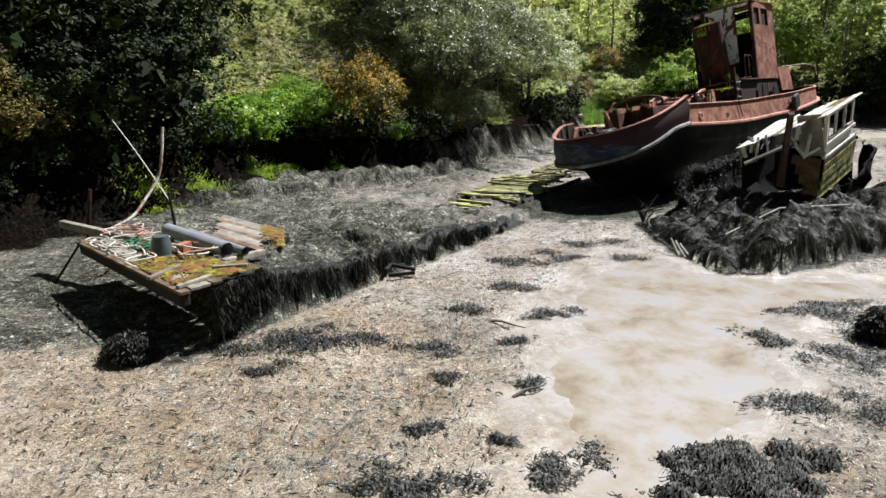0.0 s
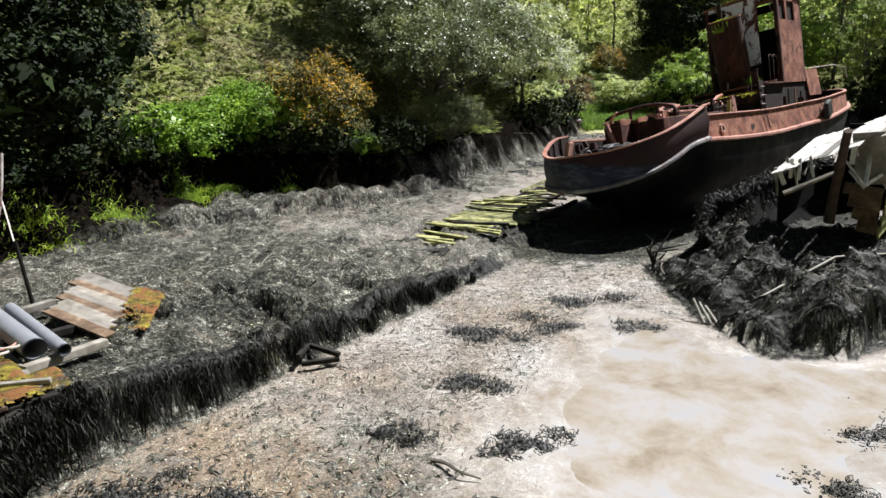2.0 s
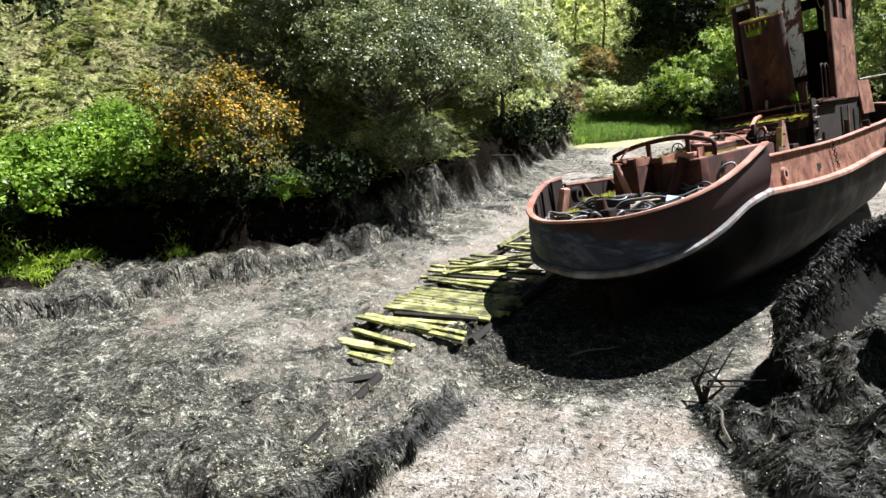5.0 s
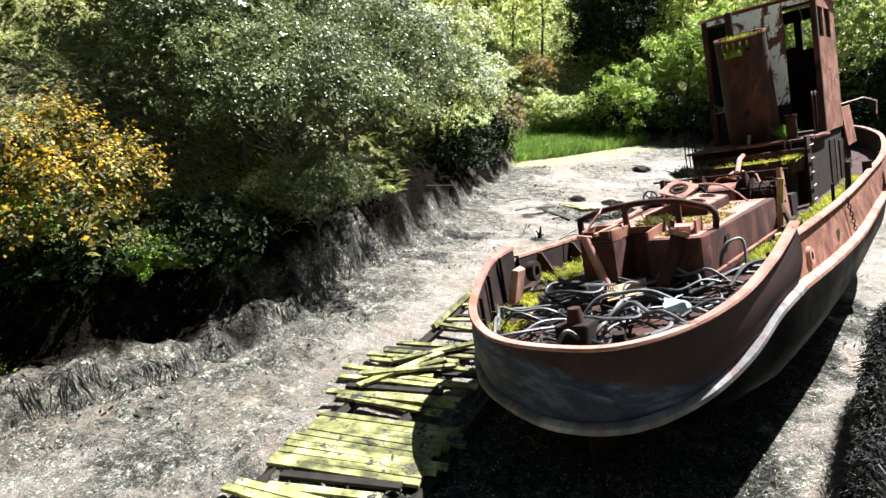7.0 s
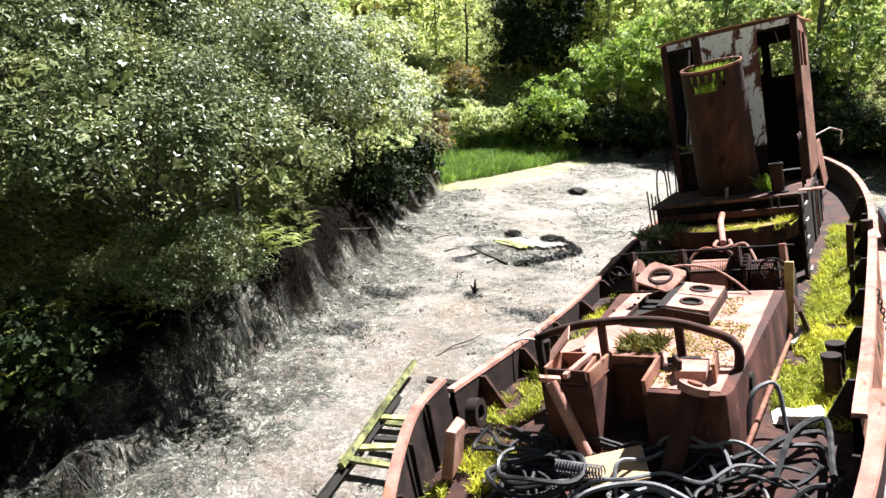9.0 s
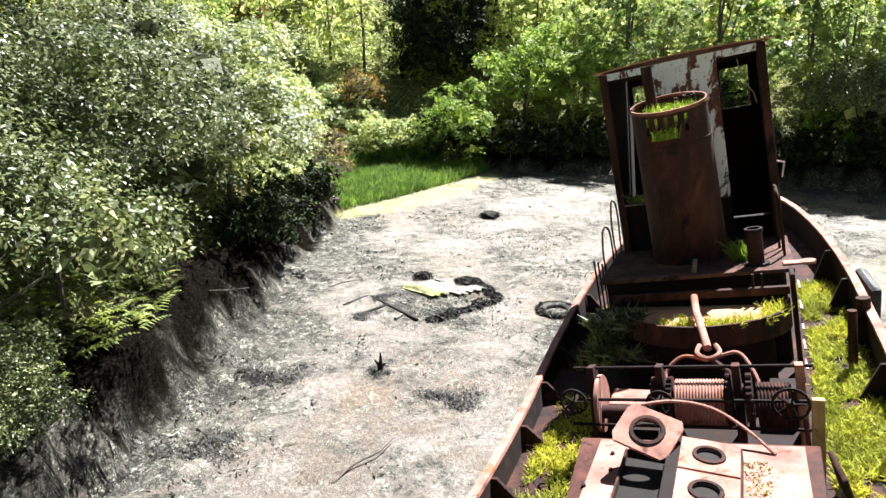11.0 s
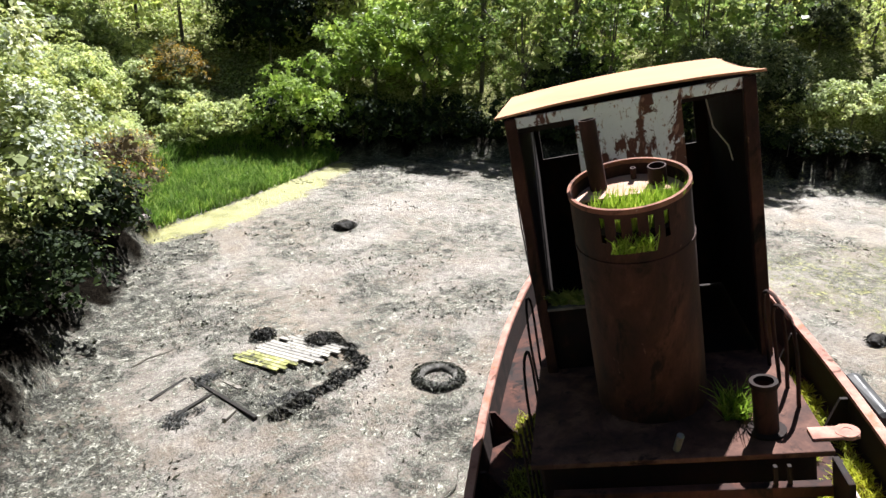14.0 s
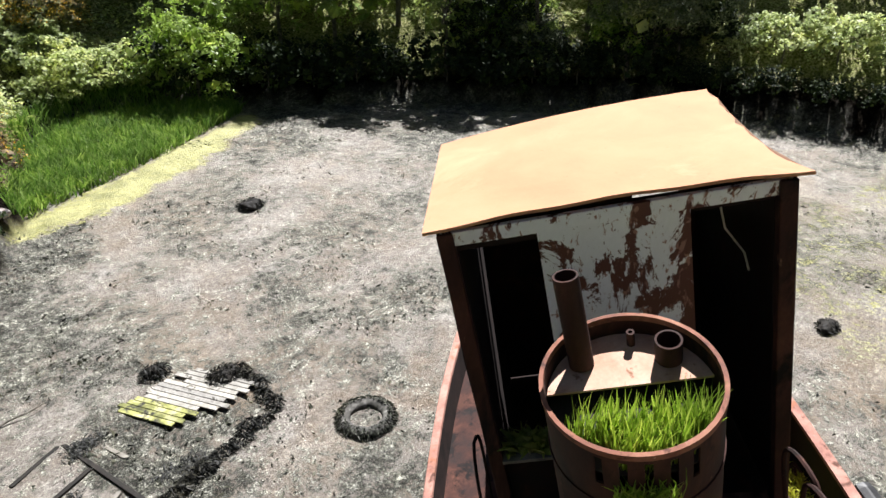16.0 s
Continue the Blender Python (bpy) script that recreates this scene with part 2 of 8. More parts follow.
STRAKE_PALE = surface("worn_pale_wood", [(0.3, (0.3, 0.26, 0.25)), (0.55, (0.55, 0.5, 0.48)), (0.75, (0.66, 0.62, 0.6))], 6, 60, 0.3, (0.7, 0.9), 0.4, 0.005,
                      patch=[((0.2, 0.08, 0.06), 3, 0.5, 0.6), ((0.04, 0.03, 0.03), 7, 0.6, 0.66)])
WHITE_PEEL = surface("peeling_white_paint", [(0.3, (0.8, 0.83, 0.89)), (0.7, (0.88, 0.9, 0.94))], 2, 40, 0.1, (0.5, 0.7), 0.2, 0.004,
                     patch=[((0.11, 0.042, 0.03), 3.6, 0.53, 0.55), ((0.3, 0.16, 0.12), 14, 0.58, 0.62), ((0.09, 0.035, 0.025), 22, 0.63, 0.66)], stretch=(1, 1, 0.55))
WOOD_GREY = surface("weathered_grey_wood", [(0.3, (0.13, 0.12, 0.1)), (0.6, (0.3, 0.28, 0.25)), (0.8, (0.45, 0.43, 0.4))], 5, 70, 0.4, (0.8, 0.95), 0.5, 0.005, vary=0.4)
WOOD_WHITE = surface("flaking_white_boards", [(0.3, (0.4, 0.39, 0.37)), (0.55, (0.7, 0.69, 0.66)), (0.8, (0.8, 0.79, 0.77))], 4, 50, 0.3, (0.7, 0.9), 0.4, 0.004,
                     patch=[((0.2, 0.18, 0.15), 5, 0.56, 0.63)], vary=0.3)
WOOD_GREEN = surface("algae_covered_plank", [(0.36, (0.08, 0.085, 0.035)), (0.5, (0.27, 0.28, 0.1)), (0.64, (0.48, 0.47, 0.26))], 3.5, 50, 0.4, (0.8, 0.95), 0.4, 0.005,
                     patch=[((0.5, 0.48, 0.42), 5, 0.56, 0.64), ((0.03, 0.03, 0.022), 5, 0.54, 0.6)], vary=0.7)
# Dark timber; also the colour of sheets that paint shade in openings.
WOOD_DARK = surface("dark_timber_and_opening_shade", [(0.3, (0.006, 0.006, 0.005)), (0.7, (0.035, 0.03, 0.026))], 6, 50, 0.4, (0.6, 0.9), 0.5, 0.006)
MOSS = surface("yellow_green_moss", [(0.36, (0.05, 0.045, 0.01)), (0.5, (0.15, 0.115, 0.018)), (0.64, (0.3, 0.26, 0.03))], 9, 60, 0.45, (0.9, 1), 1.0, 0.03,
               patch=[((0.17, 0.075, 0.025), 3.0, 0.47, 0.56), ((0.06, 0.035, 0.02), 8, 0.56, 0.63), ((0.4, 0.4, 0.04), 2.0, 0.6, 0.7)])
PLASTIC_GREY = surface("grey_plastic", [(0.3, (0.17, 0.18, 0.2)), (0.7, (0.23, 0.24, 0.26))], 5, 60, 0.1, (0.4, 0.6), 0.1, 0.002)
BUCKET_GREY = surface("dark_grey_bucket_plastic", [(0.3, (0.04, 0.055, 0.06)), (0.7, (0.07, 0.09, 0.095))], 5, 60, 0.1, (0.4, 0.6), 0.1, 0.002)
HOSE_BLACK = surface("black_rubber", [(0.3, (0.012, 0.012, 0.013)), (0.7, (0.05, 0.05, 0.052))], 8, 60, 0.3, (0.35, 0.6), 0.2, 0.003)
HOSE_GREY = surface("sun_bleached_hose", [(0.3, (0.07, 0.07, 0.075)), (0.7, (0.22, 0.22, 0.23))], 8, 60, 0.2, (0.4, 0.6), 0.2, 0.003)
ROPE = surface("pale_rope", [(0.3, (0.4, 0.38, 0.33)), (0.7, (0.7, 0.67, 0.6))], 30, 120, 0.3, (0.9, 1), 0.6, 0.004)
BARK = surface("grey_bark", [(0.3, (0.05, 0.045, 0.035)), (0.7, (0.2, 0.18, 0.15))], 6, 40, 0.4, (0.9, 1), 0.6, 0.02)
for material in (HULL_BLACK, WOOD_DARK):
    material.node_tree.nodes["Principled BSDF"].inputs["Specular IOR Level"].default_value = 0.2
WEED = leafy("dark_seaweed", [(0.006, 0.006, 0.004), (0.025, 0.026, 0.019), (0.06, 0.062, 0.048), (0.15, 0.15, 0.125)], 0.0, 0.55, 0.2)
GRASS = leafy("bright_grass", [(0.16, 0.28, 0.02), (0.3, 0.44, 0.05), (0.5, 0.58, 0.12)], 0.4, 0.5)
REED = leafy("green_reeds", [(0.08, 0.17, 0.025), (0.16, 0.27, 0.05), (0.3, 0.4, 0.12)], 0.4, 0.5)
LEAF_SALLOW = leafy("grey_green_leaves", [(0.035, 0.055, 0.018), (0.1, 0.13, 0.048), (0.18, 0.21, 0.09), (0.38, 0.41, 0.27)], 0.25, 0.38)
WRACK = leafy("black_bladder_wrack", [(0.002, 0.002, 0.0015), (0.006, 0.006, 0.005), (0.014, 0.014, 0.012), (0.055, 0.054, 0.047)], 0.0, 0.6, 0.12)
WRACK.node_tree.nodes["Principled BSDF"].inputs["Specular IOR Level"].default_value = 0.3
# Darker copy of the sallow leaves, with the shade put into the colour.
LEAF_SHADE = leafy("shaded_sallow_leaves", [(0.012, 0.017, 0.008), (0.035, 0.047, 0.021), (0.09, 0.11, 0.055), (0.2, 0.22, 0.14)], 0.1, 0.5, 0.12)
LEAF_BRIGHT = leafy("fresh_green_leaves", [(0.16, 0.25, 0.04), (0.29, 0.41, 0.08), (0.46, 0.56, 0.18)], 0.55, 0.45)
LEAF_FRESH = leafy("glossy_bright_leaves", [(0.09, 0.17, 0.018), (0.19, 0.33, 0.04), (0.34, 0.48, 0.1)], 0.4, 0.4)
# Leaf colour near black, so that the bank's deep shade lies in it.
LEAF_DARK = leafy("ivy_leaves_with_shade", [(0.004, 0.009, 0.003), (0.012, 0.024, 0.007), (0.04, 0.06, 0.018)], 0.1, 0.7, 0.06)
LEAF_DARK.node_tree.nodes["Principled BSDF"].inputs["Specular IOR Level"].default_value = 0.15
LEAF_MID = leafy("green_leaves", [(0.2, 0.28, 0.07), (0.33, 0.41, 0.13), (0.5, 0.55, 0.25)], 0.6, 0.45)
LEAF_HAW = leafy("hawthorn_leaves", [(0.16, 0.2, 0.06), (0.3, 0.34, 0.13), (0.48, 0.52, 0.27)], 0.45, 0.45)
LEAF_ALDER = leafy("dark_alder_leaves", [(0.1, 0.16, 0.045), (0.2, 0.28, 0.08), (0.38, 0.45, 0.2)], 0.5, 0.45)
LEAF_TREE = leafy("yellow_green_tree_leaves", [(0.34, 0.41, 0.12), (0.52, 0.58, 0.2), (0.7, 0.73, 0.36)], 0.62, 0.5)
LEAF_BRAMBLE = leafy("pale_bramble_leaves", [(0.26, 0.32, 0.11), (0.46, 0.52, 0.23), (0.68, 0.71, 0.43)], 0.55, 0.5)
LEAF_BROOM = leafy("dull_olive_broom", [(0.03, 0.028, 0.008), (0.1, 0.085, 0.02), (0.2, 0.16, 0.035)], 0.15, 0.7)
LEAF_DEAD = leafy("dead_brown_spines", [(0.06, 0.042, 0.03), (0.16, 0.115, 0.075), (0.3, 0.23, 0.15)], 0.15, 0.8)
LEAF_GORSE = leafy("gorse_spines", [(0.035, 0.042, 0.012), (0.09, 0.088, 0.02), (0.2, 0.175, 0.038)], 0.2, 0.6)
GORSE_FLOWER = leafy("gorse_flowers", [(0.3, 0.15, 0.009), (0.48, 0.27, 0.013), (0.6, 0.4, 0.03)], 0.25, 0.6)
BLOSSOM = leafy("white_blossom", [(0.55, 0.58, 0.5), (0.75, 0.77, 0.7)], 0.3, 0.6)
BRACKEN = leafy("dry_bracken", [(0.28, 0.23, 0.15), (0.55, 0.46, 0.36), (0.78, 0.69, 0.58), (0.4, 0.47, 0.1)], 0.25, 0.8)


def mud_material():
    m, tree, bsdf = nodes_of("tidal_mud")
    weed, soil, wet, sand, litter, drab, green = (tree.nodes.new("ShaderNodeAttribute") for _ in range(7))
    green.attribute_name = "green"
    litter.attribute_name, drab.attribute_name = "litter", "drab"
    weed.attribute_name, soil.attribute_name, wet.attribute_name, sand.attribute_name = "weed", "soil", "wet", "sand"
    broad, mid, fine, small, tiny = tex(tree, 0.45, 5, 0.6, 0.2), tex(tree, 1.3, 8, 0.7, 0.1), tex(tree, 8, 8, 0.74, 0.1), tex(tree, 26, 6, 0.78, 0.1), tex(tree, 75, 5, 0.8)
    clay = ramp(tree, mid, [(0.38, (0.37, 0.315, 0.265)), (0.5, (0.52, 0.48, 0.44)), (0.62, (0.64, 0.615, 0.59))])
    clay = mixed(tree, ramp(tree, broad, grey(0.45, 0.6)), clay, mixed(tree, 0.65, clay, (0.34, 0.265, 0.195)))
    clay = mixed(tree, 0.6, clay, ramp(tree, fine, [(0.41, (0.3, 0.285, 0.26)), (0.5, (0.82, 0.82, 0.8)), (0.6, (1.15, 1.15, 1.14))]), "MULTIPLY")
    clay = mixed(tree, 0.6, clay, ramp(tree, small, [(0.42, (0.22, 0.2, 0.18)), (0.5, (0.85, 0.85, 0.85)), (0.58, (1.2, 1.2, 1.19))]), "MULTIPLY")
    clay = mixed(tree, 0.55, clay, ramp(tree, tiny, [(0.42, (0.25, 0.23, 0.2)), (0.5, (0.9, 0.9, 0.9)), (0.6, (1.3, 1.3, 1.3))]), "MULTIPLY")
    clay = mixed(tree, sand.outputs["Fac"], clay, mixed(tree, 1.0, clay, (1.0, 0.9, 0.75), "MULTIPLY"))
    clay = mixed(tree, drab.outputs["Fac"], clay, mixed(tree, 1.0, clay, (0.72, 0.695, 0.67), "MULTIPLY"))
    stain = mixed(tree, 0.6, tex(tree, 0.95, 5, 0.6, 0.5), tex(tree, 7, 6, 0.75, 0.2))
    silt = ramp(tree, small, [(0.4, (0.06, 0.05, 0.042)), (0.5, (0.16, 0.135, 0.115)), (0.6, (0.27, 0.24, 0.21))])
    clay = mixed(tree, ramp(tree, stain, [(0.515, (0, 0, 0)), (0.57, (0.85, 0.85, 0.85))]), clay, silt)
    slick = ramp(tree, mixed(tree, 0.4, mid, fine), [(0.35, (0.2, 0.16, 0.115)), (0.5, (0.29, 0.27, 0.245)), (0.65, (0.34, 0.34, 0.34))])
    clay = mixed(tree, wet.outputs["Fac"], clay, slick)
    dark = ramp(tree, fine, [(0.41, (0.018, 0.018, 0.015)), (0.5, (0.088, 0.088, 0.075)), (0.6, (0.25, 0.245, 0.22))])
    dark = mixed(tree, 0.85, dark, ramp(tree, small, [(0.42, (0.12, 0.12, 0.12)), (0.5, (0.8, 0.8, 0.8)), (0.59, (2.4, 2.4, 2.35))]), "MULTIPLY")
    dark = mixed(tree, 0.7, dark, ramp(tree, tiny, [(0.42, (0.15, 0.15, 0.15)), (0.6, (2.0, 2.0, 1.95))]), "MULTIPLY")
    dark = mixed(tree, 0.8, dark, ramp(tree, tex(tree, 2.3, 5, 0.6, 0.3), [(0.38, (0.3, 0.3, 0.29)), (0.5, (0.85, 0.85, 0.83)), (0.62, (1.5, 1.48, 1.42))]), "MULTIPLY")
    # Beyond full cover the weed goes darker, also for painted shade under the wrecks.
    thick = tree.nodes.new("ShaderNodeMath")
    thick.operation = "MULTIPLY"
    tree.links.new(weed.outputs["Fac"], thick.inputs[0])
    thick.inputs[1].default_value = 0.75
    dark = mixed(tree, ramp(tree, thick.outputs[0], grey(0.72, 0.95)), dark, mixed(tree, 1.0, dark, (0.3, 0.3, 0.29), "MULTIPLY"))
    speck = mixed(tree, 0.62, mixed(tree, 0.7, mid, tex(tree, 3.4, 9, 0.78, 0.1)), mixed(tree, 0.4, fine, small))
    lift = tree.nodes.new("ShaderNodeMath")
    lift.operation = "MULTIPLY_ADD"
    tree.links.new(speck, lift.inputs[0])
    lift.inputs[1].default_value, lift.inputs[2].default_value = 8.0, -4.0
    add = tree.nodes.new("ShaderNodeMath")
    tree.links.new(weed.outputs["Fac"], add.inputs[0])
    tree.links.new(lift.outputs[0], add.inputs[1])
    cover = ramp(tree, add.outputs[0], grey(0.47, 0.59))
    colour = mixed(tree, cover, clay, dark)
    slime = mixed(tree, 0.55, ramp(tree, mid, [(0.4, (0.22, 0.22, 0.07)), (0.6, (0.44, 0.42, 0.17))]), ramp(tree, small, [(0.42, (0.4, 0.4, 0.4)), (0.58, (1.3, 1.3, 1.3))]), "MULTIPLY")
    grown = tree.nodes.new("ShaderNodeMath")
    tree.links.new(green.outputs["Fac"], grown.inputs[0])
    tree.links.new(lift.outputs[0], grown.inputs[1])
    gate = tree.nodes.new("ShaderNodeMath")
    gate.operation = "MULTIPLY"
    tree.links.new(ramp(tree, grown.outputs[0], [(0.3, (0, 0, 0)), (0.75, (0.9, 0.9, 0.9))]), gate.inputs[0])
    tree.links.new(ramp(tree, green.outputs["Fac"], grey(0.02, 0.2)), gate.inputs[1])
    colour = mixed(tree, gate.outputs[0], colour, slime)
    # Earth kept near black: the shade under the bushes is in its colour.
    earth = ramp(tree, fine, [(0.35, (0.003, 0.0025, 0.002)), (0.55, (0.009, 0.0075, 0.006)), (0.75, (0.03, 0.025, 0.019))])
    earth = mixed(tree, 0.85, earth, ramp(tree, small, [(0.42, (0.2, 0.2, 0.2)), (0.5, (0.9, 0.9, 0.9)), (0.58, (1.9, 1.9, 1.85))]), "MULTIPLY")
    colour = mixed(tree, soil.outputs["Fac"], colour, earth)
    dry_stems = ramp(tree, fine, [(0.36, (0.045, 0.055, 0.016)), (0.48, (0.16, 0.18, 0.06)), (0.6, (0.4, 0.38, 0.22))])
    colour = mixed(tree, litter.outputs["Fac"], colour, mixed(tree, 0.8, dry_stems, ramp(tree, small, [(0.42, (0.25, 0.25, 0.25)), (0.58, (1.7, 1.7, 1.6))]), "MULTIPLY"))
    tree.links.new(colour, bsdf.inputs["Base Color"])
    dry = ramp(tree, mid, [(0.35, (0.4,) * 3), (0.6, (0.75,) * 3)])
    tree.links.new(mixed(tree, soil.outputs["Fac"], mixed(tree, wet.outputs["Fac"], mixed(tree, cover, dry, (0.9, 0.9, 0.9)), (0.2, 0.2, 0.2)), (1.0, 1.0, 1.0)), bsdf.inputs["Roughness"])
    tree.links.new(mixed(tree, soil.outputs["Fac"], mixed(tree, cover, (0.5, 0.5, 0.5), (0.2, 0.2, 0.2)), (0.0, 0.0, 0.0)), bsdf.inputs["Specular IOR Level"])
    h = mixed(tree, 0.5, fine, small)
    h = mixed(tree, wet.outputs["Fac"], h, (0.5, 0.5, 0.5))
    bump_to(tree, bsdf, h, 1.0, 0.085)
    return m


MUD = mud_material()

# ---- ground ----
# The last six points, unseen, draw the bank in to cut sky light.
SHORE = [(-16, 9.5), (-9.3, 13.2), (-7.0, 17.5), (-5.2, 20.6), (-2.6, 21.2), (-0.4, 22.6), (1.1, 25.4), (3.0, 28.8), (4.6, 32.2), (6.0, 35.8), (8.2, 40.3),
         (9.4, 43.5), (10.0, 47.5), (12.5, 51.3), (17.2, 51.8), (20.5, 49.4), (24.5, 47.3), (29, 43.8), (32.5, 39), (35, 33.5), (37.5, 24), (37, 10), (30, -4), (14, -13), (-12, -13), (-22, -4), (-24, 4)]
LEDGE = [(-16, 9.0), (-9.5, 14.6), (-5.7, 17.3), (-3.4, 18.9), (-1.3, 20.5), (0.3, 22.4), (1.1, 24.2), (2.0, 26.4), (3.5, 30.2), (4.8, 34.6), (6.2, 38.1), (8.6, 41.6)] + SHORE[11:]
JETTY_A, JETTY_D, JETTY_N = Vector((-3.2, 7.6)), Vector((0.55, 0.835)).normalized(), Vector((-0.835, 0.55)).normalized()
POOL = [(1.0, 5.2), (1.35, 7.0), (1.9, 8.9), (2.6, 10.6), (3.5, 12.6), (4.0, 12.4), (4.4, 11.4), (5.6, 10.9), (7.2, 10.9), (7.6, 10.2), (5.6, 9.6), (4.9, 8.6), (4.1, 7.8), (3.6, 6.6), (2.9, 5.8), (2.1, 4.4), (1.2, 3.6)]
HEAP = [(4.9, 15.2), (4.85, 14.0), (4.9, 12.7), (5.25, 11.35), (6.2, 11.3), (6.8, 11.6), (8.0, 12.2), (9.1, 12.7), (11.0, 13.5), (13, 14.5), (12.5, 17), (9, 16.2), (7.2, 16.4), (6.0, 16.2)]


ALGAE = [(8.6, 41.2), (11.2, 42.0), (14.3, 43.7), (18.6, 47.4), (18.9, 48.5), (15.2, 46.1), (13.2, 44.7), (10.6, 43.2), (9.4, 42.5)]


def ground_height(x, y):
    x, y = np.asarray(x, float), np.asarray(y, float)
    d, _ = line_distance(x, y, SHORE, True)
    d = np.where(inside(x, y, SHORE), -d, d)
    d = d + 0.7 * fbm(x * 0.6, y * 0.6, 3, 11)
    z = np.interp(y, [0, 15, 19, 31, 40, 50], [0.0, -0.04, 0.08, 0.16, 0.45, 0.75])
    z = z + 0.16 * fbm(x * 0.5, y * 0.5, 4, 3) + 0.05 * fbm(x * 3, y * 3, 3, 5)
    # the weedy shelf along the foot of the bank
    e, _ = line_distance(x, y, LEDGE, True)
    e = np.where(inside(x, y, LEDGE), -e, e) + 0.9 * fbm(x * 0.9, y * 0.9, 3, 23) + 0.35 * fbm(x * 3.4, y * 3.4, 2, 26)
    lumps = np.clip(0.36 + 0.5 * fbm(x * 0.8, y * 0.8, 3, 21) + 0.4 * fbm(x * 2.6, y * 2.6, 3, 22), 0.1, 0.8)
    z = z + smooth(-0.1, 0.14, e) * lumps * smooth(44, 38, y)
    z = z + smooth(-2.6, -0.2, e) * (0.1 + 0.5 * np.abs(fbm(x * 1.5, y * 1.5, 4, 24))) * smooth(44, 36, y)
    # the bank and the hillside
    z = z + smooth(-0.3, 0.4, d) * 0.8 + np.clip(d, 0, 26) * 0.55 * smooth(0, 4, d) + fbm(x * 0.35, y * 0.35, 4, 31) * 1.6 * smooth(0.5, 4, d)
    # the sunken landing stage
    s = (x - JETTY_A.x) * JETTY_D.x + (y - JETTY_A.y) * JETTY_D.y
    n = (x - JETTY_A.x) * JETTY_N.x + (y - JETTY_A.y) * JETTY_N.y + 0.12 * fbm(x * 2, y * 2, 2, 44) + 0.9 * fbm(x * 0.8, y * 0.8, 2, 45) * smooth(1.5, 4, s)
    top = np.interp(s, [0, 1.5, 4, 7, 10, 13], [0.74, 0.68, 0.5, 0.3, 0.12, 0.04])
    on = smooth(0.0, 0.2, n) * smooth(4.6, 3.4, n) * smooth(0.7, 0.95, s - 0.3 * np.clip(n, 0, 2.5)) * smooth(14, 11.5, s)
    z = z + on * np.maximum(top + smooth(0.5, 4.0, s) * (0.44 * fbm(x * 1.6, y * 1.6, 3, 52) + 0.3 * fbm(x * 4.5, y * 4.5, 3, 53)), 0)
    # gaps between the sunken boards
    for hx, hy, long in ((-2.7, 12.8, 0.34), (-2.0, 12.16, 0.36), (-1.4, 11.7, 0.34), (-1.47, 12.98, 0.24), (-1.08, 11.9, 0.3), (-3.1, 11.4, 0.3), (-0.6, 13.4, 0.3)):
        a, b = (x - hx) * 0.72 - (y - hy) * 0.69, (x - hx) * 0.69 + (y - hy) * 0.72
        z = z - 0.6 * smooth(1.3, 0.7, np.hypot(a / (long * 1.15), b / 0.17))
    # the weed-grown heap beside the cabin boat
    dh, _ = line_distance(x, y, HEAP, True)
    dh = np.where(inside(x, y, HEAP), dh, -dh) + 0.55 * fbm(x * 1.3, y * 1.3, 3, 61) + 0.3 * fbm(x * 3.5, y * 3.5, 2, 63)
    dome = np.sqrt(1 - (1 - np.clip(dh / 0.75, 0, 1)) ** 2)
    crest = 0.3 + 0.42 * smooth(5.3, 6.4, x) - 0.5 * smooth(1.5, 2.4, dh)
    z = z + dome * np.clip(crest + 0.55 * fbm(x * 1.1, y * 1.1, 4, 66) + 0.6 * fbm(x * 2.7, y * 2.7, 3, 67), 0.04, 1.0)
    dp, _ = line_distance(x, y, POOL, True)
    z = z - smooth(-0.4, 0.6, np.where(inside(x, y, POOL), dp, -dp) + 1.3 * fbm(x * 1.1, y * 1.1, 3, 47)) * 0.09
    return z


def axis(fine_lo, fine_hi, step, lo, hi):
    left, right = [fine_lo], [fine_hi]
    grow = step
    while left[-1] > lo:
        grow *= 1.12
        left.append(left[-1] - grow)
    grow = step
    while right[-1] < hi:
        grow *= 1.12
        right.append(right[-1] + grow)
    return np.array(left[:0:-1] + list(np.arange(fine_lo, fine_hi, step)) + right)


gx, gy = axis(-10, 14, 0.12, -500, 500), axis(3, 38, 0.13, -400, 600)
gx = np.unique(np.concatenate([gx[(gx <= 14)], np.arange(14.2, 52, 0.5), gx[gx > 52]]))
gy = np.unique(np.concatenate([gy[(gy <= 38)], np.arange(38.2, 66, 0.4), gy[gy > 66]]))
GX, GY = np.meshgrid(gx, gy)
GZ = ground_height(GX, GY)
nx, ny = len(gx), len(gy)
idx = np.arange(nx * ny).reshape(ny, nx)
quads = np.stack([idx[:-1, :-1], idx[:-1, 1:], idx[1:, 1:], idx[1:, :-1]], -1).reshape(-1, 4)
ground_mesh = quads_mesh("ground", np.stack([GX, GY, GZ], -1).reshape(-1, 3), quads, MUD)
ground_mesh.shade_smooth()


